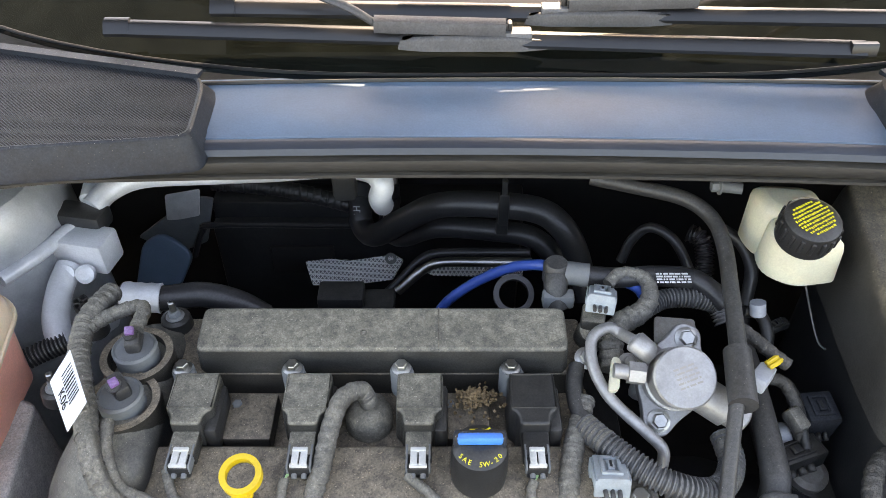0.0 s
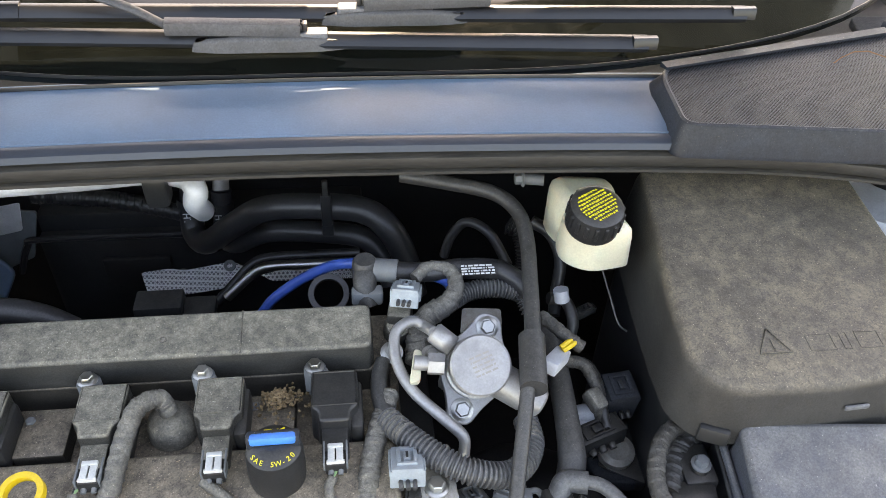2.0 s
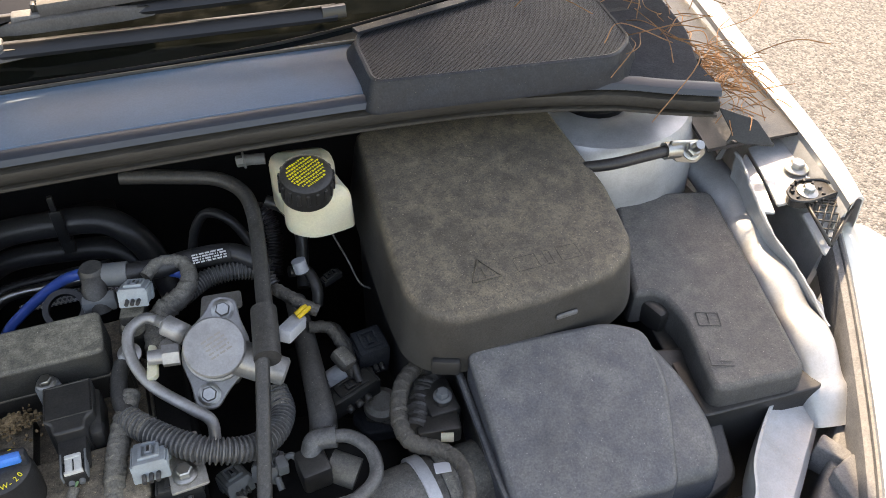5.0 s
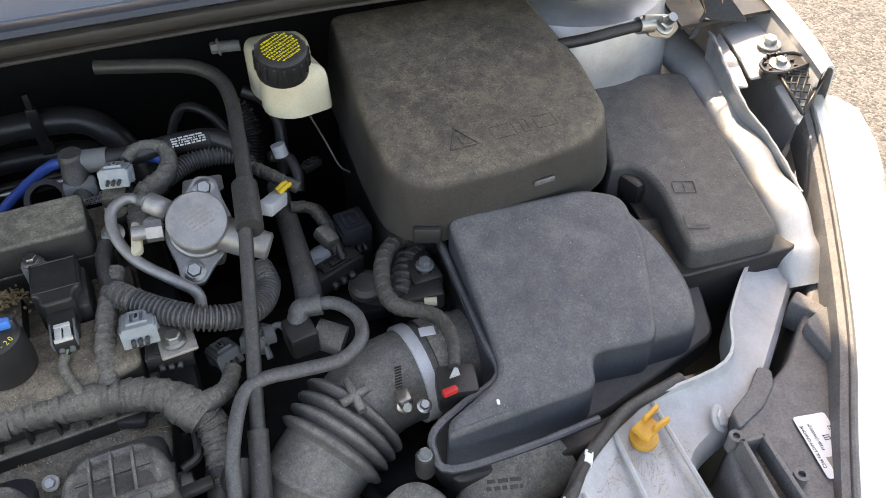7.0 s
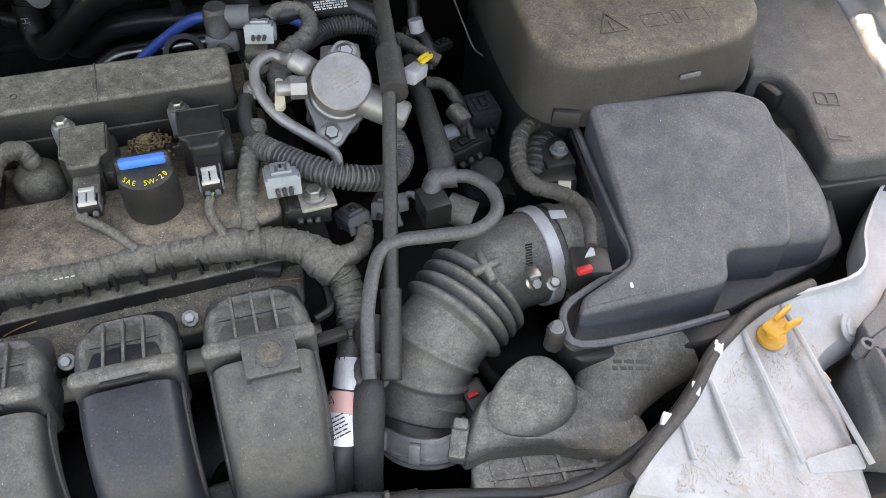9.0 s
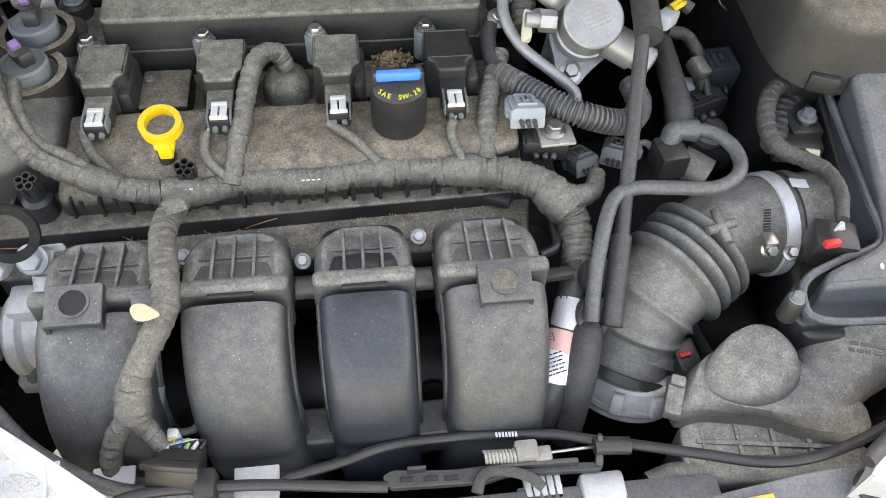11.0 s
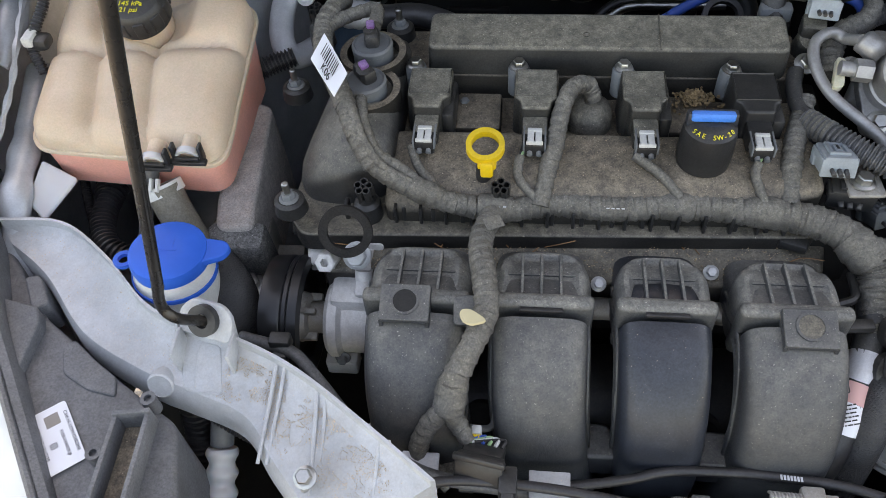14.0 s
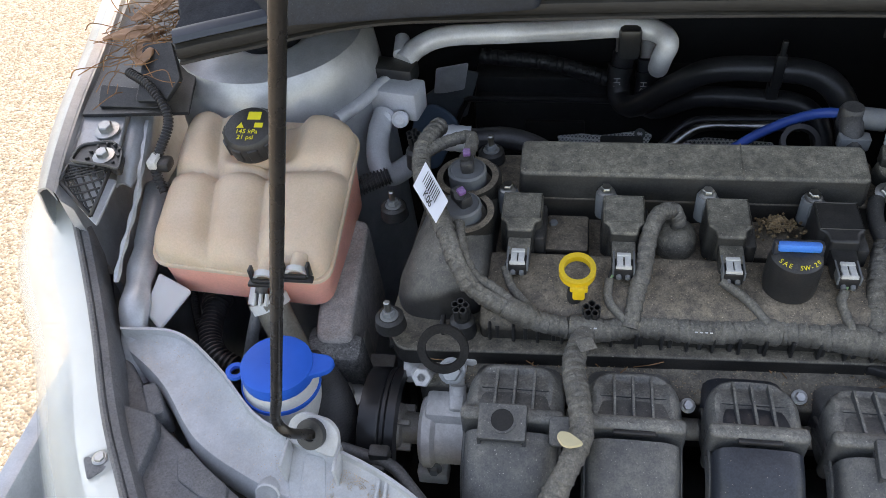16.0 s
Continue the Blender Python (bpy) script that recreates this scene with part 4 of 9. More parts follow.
# ---- ignition coils ----
def coil(at, material, label):
    x, y, z = at
    c = thing("ignition_coil", (x, y, z - 0.06), label, "ignition coil", "ignition coils")
    body = [(x - 0.004, y - 0.006), (x + 0.0375, y - 0.006), (x + 0.0375, y - 0.046), (x + 0.031, y - 0.051), (x + 0.030, y - 0.0625), (x + 0.003, y - 0.0625), (x + 0.002, y - 0.051), (x - 0.004, y - 0.046)]
    part("body", prism(body, z - 0.040, z + 0.002, 0.003, 0.0025, 0.001), material, c)
    part("shoulder", block((x + 0.0345, y - 0.036, z - 0.024), (0.012, 0.05, 0.03), 0.004), "black", c)
    part("ear", merge(lathe([(0.010, -0.03), (0.010, -0.004), (0.008, -0.001)], Matrix.Translation((x, y, z)), 18), block((x + 0.004, y - 0.006, z - 0.014), (0.016, 0.014, 0.022), 0.003)), "slate", c)
    part("bolt", hexbolt(Matrix.Translation((x, y, z - 0.002)), 0.0058, 0.0065), "steel", c)
    part("boot", lathe([(0.016, z - 0.08), (0.016, z - 0.035)], Matrix.Translation((x + 0.017, y - 0.034, 0)), 18), "hose", c)
    part("socket", block((x + 0.0165, y - 0.072, z - 0.016), (0.022, 0.024, 0.016), 0.002), material, c)
    plug = part("plug", block((x + 0.0165, y - 0.085, z - 0.017), (0.0175, 0.022, 0.013), 0.0015), "black", c)
    part("latch", merge(*[block((x + 0.0165 + q, y - 0.0865, z - 0.0092), (0.0056, 0.0150, 0.0045), 0.0008) for q in (-0.0034, 0.0034)], block((x + 0.0165, y - 0.0795, z - 0.0080), (0.0125, 0.0040, 0.004), 0.0008), block((x + 0.0165, y - 0.0935, z - 0.0095), (0.0145, 0.0026, 0.004), 0.0006)), "white", plug, "white latch")
    for q in (-1, 1):
        part("side_rail", block((x + 0.0165 + q * 0.0092, y - 0.085, z - 0.0125), (0.0016, 0.022, 0.010), 0.0005), "slate", plug)
        part("wire_seal", lathe([(0.0024, 0), (0.0024, 0.004)], facing((x + 0.0165 + q * 0.004, y - 0.095, z - 0.018), (0, -1, -0.3)), 10), "slate", plug)
    part("rim", tube([(x - 0.0015, y - 0.010, z + 0.002), (x + 0.035, y - 0.010, z + 0.002), (x + 0.035, y - 0.045, z + 0.002), (x - 0.0015, y - 0.045, z + 0.002), (x - 0.0015, y - 0.010, z + 0.002)], 0.0009, 6, 1), material, c)
    return c


COIL_X = [-0.2285, -0.1320, -0.0365, 0.0595]
first = coil((COIL_X[0], 0.4545, 0.9015), "rail", "dusty grey-brown ignition coil with a white-latched plug")
for x in COIL_X[1:3]:
    copy_thing(first, Matrix.Translation((x, 0.4545, 0.8415)))
coil((COIL_X[3], 0.4545, 0.9015), "black", "clean black ignition coil with a white-latched plug")
# screw bosses beside the coils
for x in (-0.182, 0.006):
    b = thing("cover_screw", (x, 0.437, 0.855), "small black cover screw between the coils", "screw", "cover screws")
    part("sleeve", lathe([(0.0095, 0), (0.0095, 0.012), (0.007, 0.013)], Matrix.Translation((x, 0.437, 0.855)), 18), "black", b)
    part("head", hexbolt(Matrix.Translation((x, 0.437, 0.867)), 0.0045, 0.006), "slate", b)

# ---- oil filler cap ----
oc = V(0.029, 0.365, 0.874)
cap = thing("oil_filler_cap", oc, "black oil filler cap with blue paint and yellow lettering", "oil cap")
part("neck", lathe([(0.0225, 0), (0.0232, 0.010), (0.0228, 0.030), (0.0215, 0.038), (0.016, 0.043), (0.008, 0.0445)], Matrix.Translation(oc), 32), "black", cap)
part("grip", block((oc.x, oc.y + 0.003, 0.9185), (0.042, 0.010, 0.014), 0.003, (-8, 0, 0)), "clean", cap)
part("paint_stripe", block((oc.x, oc.y + 0.0005, 0.9225), (0.036, 0.0075, 0.0085), 0.0025, (-8, 0, 0)), "pale_blue", cap, "streak of blue paint")
text = "SAE 5W-20"
for k, ch in enumerate(text):
    if ch != " ":
        a = radians(-90 + (k - 4) * 13.5)
        rim = V(oc.x + 0.0185 * math.cos(a), oc.y + 0.0185 * math.sin(a), 0.9158)
        part("lettering", letters(ch, 0.0056, facing(rim, (0.55 * math.cos(a), 0.55 * math.sin(a), 0.83)) @ pose(0, 0, 0.0006)), "yellow_ink", cap, "yellow lettering")
part("oil_can_sign", merge(block((oc.x - 0.002, oc.y + 0.0125, 0.917), (0.012, 0.0022, 0.001), 0.0003), block((oc.x + 0.006, oc.y + 0.0130, 0.917), (0.006, 0.0015, 0.001), 0.0003, (0, 0, 30))), "yellow_ink", cap)
# sand lying on the cover and the ledge in front of it
rnd = random.Random(14)
solo("sand", grains([V(rnd.uniform(-0.22, 0.11), rnd.uniform(0.345, 0.39), 0.8765) for k in range(120)] + [V(rnd.gauss(-0.02, 0.03), rnd.gauss(0.365, 0.012), 0.8768) for k in range(130)], 0.0003, 0.0007, 3), "grit", "fine tan sand scattered on the valve cover", "sand", kind="stuff")
solo("ledge_sand", grains([V(rnd.uniform(-0.28, 0.12), yk, 0.8135 + (yk - 0.275) * 0.25) for yk in (rnd.uniform(0.279, 0.312) for k in range(700))], 0.0004, 0.0012, 4), "grit", "tan sand lying along the dusty ledge", "sand", kind="stuff")
# nest of dry dirt behind the cap
rnd = random.Random(4)
bits = []
for k in range(260):
    a, q = rnd.uniform(0, 6.28), abs(rnd.gauss(0, 0.5))
    p = V(0.028 + 0.022 * q * math.cos(a), 0.437 + 0.018 * q * math.sin(a), 0.874 + 0.012 * max(0, 1 - q) + rnd.uniform(0, 0.003))
    bits.append(block(p, (rnd.uniform(0.001, 0.003), rnd.uniform(0.001, 0.003), 0.0018), 0, (rnd.uniform(0, 90), rnd.uniform(0, 90), rnd.uniform(0, 180))))
solo("dirt_heap", merge(*bits), "dirt", "heap of dry brown dirt between the coils", "dirt", kind="stuff")

# ---- dipstick ----
dp = V(-0.158, 0.347, 0.874)
dip = thing("dipstick", dp, "yellow plastic dipstick ring handle", "dipstick")
tl = facing((dp.x + 0.001, dp.y + 0.000, 0.900), (0, -0.22, 0.97))
part("ring", ring_plate(tl @ Matrix.Translation((0, 0, -0.003)), 0.0165, 0.0118, 0.008, 32), "yellow", dip)
part("stem", merge(block((dp.x + 0.003, dp.y - 0.014, 0.889), (0.011, 0.010, 0.016), 0.002), block((dp.x + 0.003, dp.y - 0.013, 0.892), (0.016, 0.008, 0.006), 0.0015)), "yellow", dip)
part("guide_tube", tube([dp + V(0, -0.004, 0.006), dp + V(-0.002, -0.010, -0.04), dp + V(-0.004, -0.03, -0.12)], 0.007, 10), "black", dip)


# ---- intake manifold ----
def manifold():
    man = thing("intake_manifold", (-0.06, 0.2, 0.62), "four curved black plastic intake runners with ribbed caps", "intake manifold")
    runs = [(-0.206, 0.076, "runner"), (-0.106, 0.072, "runner"), (-0.0085, 0.066, "clean"), (0.089, 0.074, "runner")]
    for k, (x, w, material) in enumerate(runs):
        dx = (0.022, 0.020, 0.004, -0.010)[k]          # the lower ends bend towards the throttle
        line = even(smooth_line([(x, 0.285, 0.800), (x, 0.235, 0.823), (x, 0.198, 0.821), (x + 0.08 * dx, 0.165, 0.788), (x + 0.4 * dx, 0.150, 0.735), (x + dx, 0.160, 0.675), (x + 1.6 * dx, 0.20, 0.62)], 6), 0.007)
        rings = []
        for i, p in enumerate(line):
            t = (line[min(i + 1, len(line) - 1)] - line[max(i - 1, 0)]).normalized()
            up = V(1, 0, 0).cross(t).normalized()
            if up.z < 0 and i < 6:
                up = -up
            if up.y > 0 and i >= 6:
                up = -up
            u = i / (len(line) - 1)
            hw = (w / 2 + 0.0035) * (1 - 0.10 * u)
            ring = []
            for q in range(20):
                a = 2 * math.pi * q / 20
                ca, sa = math.cos(a), math.sin(a)
                ex = 0.42
                ring.append(p + V(1, 0, 0) * hw * abs(ca) ** ex * (1 if ca > 0 else -1) + up * 0.026 * abs(sa) ** (0.62) * (1 if sa > 0 else -1))
            rings.append(ring)
        body = part("runner", loft(rings), material, man, "clean satin black runner" if material == "clean" else "")
        # seam flange down both sides
        for s in (-1, 1):
            part("seam", tube([p + V(s * ((w / 2 + 0.0035) * (1 - 0.10 * (4 + 3 * j) / (len(line) - 1)) + 0.0006), 0, -0.006) for j, p in enumerate(line[4:26:3])], 0.0024, 6, 3), "runner", body)
            part("seam", tube([p + V(s * ((w / 2 + 0.0035) * (1 - 0.10 * (4 + 3 * j) / (len(line) - 1)) + 0.0006), 0.006, 0.004) for j, p in enumerate(line[4:26:3])], 0.0016, 6, 3), "runner", body)
        # ribbed cap over the head flange
        cx = x
        cw = w / 2 + 0.005
        back = 0.287 - 0.002 * k
        plan = [(cx - cw, 0.222), (cx + cw, 0.222), (cx + cw, back - 0.022), (cx + cw - 0.016, back), (cx - cw + 0.016, back), (cx - cw, back - 0.022)]
        def cap_top(px, py):
            d = max(abs(px - cx) / (cw * 0.70), (py - 0.250) / 0.0245, (0.250 - py) / 0.05)
            sunk = 0.007 / (1 + math.exp((d - 1.0) * 22))
            return 0.852 - max(0, py - 0.255) ** 2 * 14 - max(0, abs(px - cx) - 0.022) ** 2 * 30 - sunk
        cap_part = part("cap", dome(plan, 0.800, cap_top, 0.026, 0.008, 26), "duct", man)
        for j in range(3):
            rx = cx + cw * 0.38 * (j - 1)
            part("rib", block((rx, 0.2505, 0.8470), (0.0026, 0.046, 0.0085), 0.0008, (-4, 0, 0)), "duct", cap_part)
        part("cross_rib", block((cx, 0.2540, 0.8452), (cw * 1.36, 0.0016, 0.003), 0.0005), "duct", cap_part)
        part("band", prism([(cx - cw - 0.001, 0.216), (cx + cw + 0.001, 0.216), (cx + cw + 0.001, 0.230), (cx - cw - 0.001, 0.230)], 0.802, 0.8565, 0.003, 0.005), "duct", cap_part)
        if material == "clean" or k == 1:
            part("latch_slot", block((cx, 0.2145, 0.852), (0.034, 0.004, 0.004), 0.001), "hose", cap_part)
    # brackets with a moulded hole
    for c, tilt_x in (((-0.213, 0.210, 0.862), 0), ((0.095, 0.205, 0.858), 0)):
        c = V(c)
        plate = prism([(-0.020, -0.0155), (0.020, -0.0155), (0.020, 0.0155), (-0.020, 0.0155)], -0.006, 0.0, 0.002, 0.0012, m=facing(c, (0, -0.28, 0.96)))
        b = part("bracket", plate, "runner", man)
        part("eye", ring_plate(facing(c, (0, -0.28, 0.96)) @ Matrix.Translation((0, 0.001, -0.001)), 0.0115, 0.0095, 0.002, 24), "runner", b)
        part("plug_hole", lathe([(0.0094, -0.001), (0.0094, 0.0006)], facing(c, (0, -0.28, 0.96)) @ Matrix.Translation((0, 0.001, 0)), 24), "cover" if c.x > 0 else "void", b)
        for s in (-1, 1):
            part("gusset", prism([(0, 0), (0.026, 0), (0, 0.026)], -0.0015, 0.0015, 0.001, 0.0005, m=Matrix.Translation(c + V(s * 0.0185, -0.014, -0.006)) @ pose(0, 0, 0, 0, 90, 0) @ pose(0, 0, 0, 0, 0, 0)), "runner", b)
    # webs and feet between the runners
    for x, y, z in ((-0.058, 0.155, 0.745), (0.04, 0.152, 0.748)):
        part("web", prism([(x - 0.018, y - 0.012), (x + 0.022, y - 0.012), (x + 0.014, y + 0.02), (x - 0.014, y + 0.02)], z - 0.03, z, 0.006, 0.003), "runner", man)
    part("plenum", tube([(-0.25, 0.235, 0.66), (-0.05, 0.235, 0.655), (0.14, 0.235, 0.66)], 0.065, 18, 4), "black", man)
    part("vacuum_tube", tube([(-0.26, 0.262, 0.79), (-0.05, 0.262, 0.79), (0.14, 0.262, 0.79)], 0.010, 12, 4), "dirty_alu", man)
    for p in ((-0.057, 0.267, 0.819), (0.038, 0.284, 0.819), (-0.153, 0.283, 0.815)):
        part("bolt", hexbolt(facing(p, (0, -0.5, 0.86)), 0.0046, 0.006), "alu", man)
    for x in (-0.155, 0.043):
        part("pad", lathe([(0.017, 0), (0.017, 0.012), (0.013, 0.014)], facing((x, 0.20, 0.70), (0, -0.8, 0.6)), 20), "void", man)
    return man


manifold()


# ---- battery cover, air filter box, fuse box ----
def bat_top(x, y):
    return 0.958 + (y - 0.391) * 0.12


bat = thing("battery_cover", (0.47, 0.47, 0.75), "large worn black plastic battery cover with moulded warning signs", "battery cover")
TOP = [(0.385, 0.620), (0.372, 0.500), (0.3655, 0.440), (0.3655, 0.394), (0.380, 0.3675), (0.403, 0.357), (0.476, 0.356), (0.550, 0.3625), (0.577, 0.376), (0.592, 0.396), (0.604, 0.470), (0.598, 0.610)]
WALL = [(0.376, 0.630), (0.364, 0.500), (0.3595, 0.440), (0.3590, 0.388), (0.374, 0.3635), (0.400, 0.352), (0.476, 0.351), (0.556, 0.3575), (0.584, 0.372), (0.601, 0.392), (0.614, 0.470), (0.608, 0.620)]


def tub(foot, top, zb, zt, r, bev, n=9):
    """A lid with drafted walls and a rolled edge to a flat or sloping top."""
    a, b = rounded(foot, r, 4), rounded(top, r, 4)
    c = sum(b, V(0, 0)) / len(b)
    rows = [[V(p.x, p.y, zb) for p in a]]
    for k in range(4):
        q = [p.lerp(o, 0.9 * k / 3) for p, o in zip(a, b)]
        rows.append([V(p.x, p.y, zb + (zt(p.x, p.y) - bev * 1.3 - zb) * (k + 0.3) / 3.3) for p in q])
    for t in (0.0, 0.45, 0.9, 1.25, 1.57):
        rows.append([V(*(p + (c - p).normalized() * bev * (1 - math.cos(t))), zt(p.x, p.y) - bev * (1 - math.sin(t))) for p in b])
    edge = [v.xy for v in rows[-1]]
    for k in range(1, n):
        f = 1 - k / n
        rows.append([V(*(c + (p - c) * f), zt(*(c + (p - c) * f))) for p in edge])
    return loft(rows)


part("lid", tub(WALL, TOP, 0.888, bat_top, 0.014, 0.009), "battery", bat)
part("scuffed_dent", block((0.505, 0.3545, 0.925), (0.022, 0.003, 0.005), 0.0014, (0, 0, 3)), "lamp", bat, "pale scuffed dent")
part("lug_slot", block((0.389, 0.3565, 0.898), (0.026, 0.008, 0.018), 0.003, (0, 0, -24)), "ink", bat)
part("side_wall", prism([(0.366, 0.395), (0.376, 0.376), (0.545, 0.37), (0.592, 0.40), (0.602, 0.60), (0.380, 0.615)], 0.62, 0.895, 0.02, 0.002), "black", bat)
part("cap_boss", lathe([(0.021, -0.002), (0.021, 0.0004), (0.018, 0.0008), (0.015, 0.0002), (0.009, 0.0002), (0.007, 0.0010), (0.003, 0.0010)], facing((0.495, 0.564, bat_top(0, 0.564)), (0, -0.12, 1)), 24), "battery", bat)
tri = facing((0.440, 0.398, bat_top(0, 0.398)), (0, -0.12, 1), 0)
for a in range(3):
    p0, p1 = [V(0.016 * math.cos(radians(90 + 120 * k)), 0.016 * math.sin(radians(90 + 120 * k)), 0.0005) for k in (a, a + 1)]
    part("warning_triangle", tube([tri @ p0, tri @ p1], 0.0009, 6), "battery", bat)
part("warning_mark", merge(block((0, 0, 0), (0.0016, 0.010, 0.001), 0, m=tri @ pose(0, 0.001, 0.0005)), block((0, 0, 0), (0.0016, 0.0016, 0.001), 0, m=tri @ pose(0, -0.006, 0.0005))), "battery", bat)
for dx, w in ((0.042, 0.022), (0.064, 0.006), (0.085, 0.02)):
    for dy in (-0.008, 0.008):
        part("moulded_sign", block((0, 0, 0), (w, 0.0012, 0.0009), 0.0003, m=tri @ pose(dx, dy, 0.0)), "battery", bat)
    for s in (-1, 1):
        part("moulded_sign", block((0, 0, 0), (0.0012, 0.016, 0.0009), 0.0003, m=tri @ pose(dx + s * w / 2, 0, 0.0)), "battery", bat)


def box_top(x, y):
    return 0.862 + (y - 0.20) * 0.31


air = thing("air_filter_box", (0.47, 0.27, 0.70), "black plastic air filter box with a dusty sloping lid", "air filter box")
AB = [(0.546, 0.351, 0.920), (0.580, 0.333, 0.920), (0.576, 0.282, 0.905), (0.539, 0.195, 0.872), (0.476, 0.203, 0.865), (0.469, 0.176, 0.850), (0.331, 0.177, 0.848), (0.338, 0.193, 0.852), (0.394, 0.213, 0.866), (0.407, 0.361, 0.912)]
part("lid", prism(AB, 0.78, box_top, 0.012, 0.0055, 0.0015), "airbox", air)
AR = [(0.569, 0.332, 0.915), (0.587, 0.331, 0.910), (0.604, 0.288, 0.890), (0.607, 0.236, 0.870), (0.590, 0.196, 0.855), (0.481, 0.201, 0.860), (0.524, 0.281, 0.890)]
part("lid_shoulder", prism(AR, 0.76, lambda x, y: box_top(x, y) - 0.003 - max(0.0, x - 0.50) * 0.10, 0.02, 0.010, 0.004), "airbox", air)
FL = [(0.648, 0.328, 0.840), (0.617, 0.207, 0.810), (0.484, 0.176, 0.800), (0.331, 0.175, 0.810), (0.326, 0.193, 0.820), (0.334, 0.211, 0.830), (0.401, 0.228, 0.840), (0.403, 0.379, 0.870)]
part("flange", prism([p[:2] for p in FL], lambda x, y: box_top(x, y) - 0.072, lambda x, y: box_top(x, y) - 0.046, 0.012, 0.003), "black", air)
part("lower_box", prism([(0.33, 0.17), (0.46, 0.155), (0.60, 0.22), (0.62, 0.36), (0.40, 0.36)], 0.55, 0.80, 0.02, 0.004), "black", air)
part("rim", tube([(0.404, 0.367, 0.880), (0.397, 0.257, 0.866), (0.395, 0.217, 0.858), (0.361, 0.206, 0.852), (0.329, 0.193, 0.850), (0.322, 0.180, 0.842), (0.330, 0.162, 0.838), (0.398, 0.160, 0.832), (0.463, 0.162, 0.830)], 0.0035, 8, 4), "airbox", air)
for p in ((0.313, 0.176, 0.850), (0.382, 0.346, 0.870)):
    b = part("screw_post", lathe([(0.0078, -0.025), (0.0078, -0.004), (0.0066, -0.002)], Matrix.Translation(V(p)), 18), "black", air)
    part("screw", hexbolt(Matrix.Translation(V(p) - V(0, 0, 0.003)), 0.0046, 0.006, 1.3), "slate", b)

solo("paint_fleck", prism([(0.381, 0.190), (0.3835, 0.189), (0.3845, 0.193), (0.382, 0.194)], lambda x, y: box_top(x, y) - 0.001, lambda x, y: box_top(x, y) + 0.0006, 0.001, 0.0002), "paper", "small white fleck lying on the air filter lid", "fleck")
fuse = thing("fuse_box", (0.68, 0.39, 0.70), "flat matt black fuse box lid beside the battery", "fuse box")
FB = [(0.653, 0.525, 0.905), (0.769, 0.498, 0.900), (0.712, 0.250, 0.880), (0.611, 0.260, 0.878), (0.631, 0.345, 0.885), (0.625, 0.382, 0.888), (0.597, 0.382, 0.890)]
part("lid", prism(FB, 0.85, lambda x, y: 0.877 + (y - 0.26) * 0.09, 0.010, 0.006, 0.002), "fuse", fuse)
part("base", prism([(0.60, 0.255), (0.735, 0.245), (0.80, 0.50), (0.64, 0.52)], 0.68, 0.853, 0.012, 0.002), "black", fuse)
sg = facing((0.655, 0.335, 0.8845), (0, -0.09, 1), -20)
for dx, dy, w, h in ((0, 0.008, 0.022, 0.001), (0, -0.008, 0.022, 0.001), (-0.011, 0, 0.001, 0.016), (0.011, 0, 0.001, 0.016), (0, 0, 0.001, 0.016), (0.0, -0.055, 0.022, 0.001), (-0.010, -0.047, 0.001, 0.016), (0.004, -0.05, 0.012, 0.001)):
    part("moulded_sign", block((0, 0, 0), (w, h, 0.0005), 0.0, m=sg @ pose(dx, dy, 0.0003)), "fuse", fuse)
part("clip", block((0.622, 0.385, 0.862), (0.02, 0.05, 0.03), 0.006, (0, 0, 15)), "black", fuse)

# ---- brake fluid reservoir ----
res = thing("brake_reservoir", (0.315, 0.53, 0.88), "cream plastic brake fluid reservoir with a black cap", "reservoir")
RES = [(0.294, 0.570, 0.985), (0.351, 0.578, 0.985), (0.355, 0.547, 0.970), (0.360, 0.525, 0.955), (0.316, 0.518, 0.950), (0.292, 0.536, 0.960)]
part("bottle", prism(RES, 0.937, 0.985, 0.012, 0.014, 0.002), "cream", res)
part("rear_tank", prism([(0.287, 0.614, 0.985), (0.355, 0.606, 0.985), (0.353, 0.564, 0.985), (0.297, 0.560, 0.985)], 0.93, 0.987, 0.01, 0.012), "cream", res)
capt = facing((0.314, 0.526, 1.000), (0, -0.22, 0.97)) @ Matrix.Scale(0.92, 4)
lid = part("cap", lathe([(0.0265, -0.014), (0.0275, 0.004), (0.026, 0.014), (0.022, 0.0165), (0.010, 0.017)], capt, 36), "black", res)
for k in range(18):
    a = 2 * math.pi * k / 18
    part("grip_rib", block((0, 0, 0), (0.003, 0.004, 0.016), 0.001, m=capt @ pose(0.0272 * math.cos(a), 0.0272 * math.sin(a), 0.003, 0, 0, math.degrees(a))), "black", lid)
pm = capt @ Matrix.Translation((0, 0, 0.0172)) @ Matrix.Rotation(0.5, 4, "Z")
print_rows = [(yk, 2 * math.sqrt(0.0195 ** 2 - yk * yk)) for yk in (-0.0155, -0.0116, -0.0077, -0.0038, 0.0, 0.0038, 0.0077, 0.0116, 0.0155)]
rnd = random.Random(77)
words = []
for yk, wk in print_rows:
    x = -wk / 2
    while x < wk / 2 - 0.001:
        run_ = rnd.uniform(0.0010, 0.0026)
        words.append(block((0, 0, 0), (run_, rnd.uniform(0.0015, 0.0024), 0.0002), 0, m=pm @ pose(x + run_ / 2, yk + rnd.uniform(-0.0003, 0.0003), 0.0001)))
        x += run_ + rnd.uniform(0.0007, 0.0013)
part("warning_text", merge(*words), "yellow_ink", lid, "yellow print")
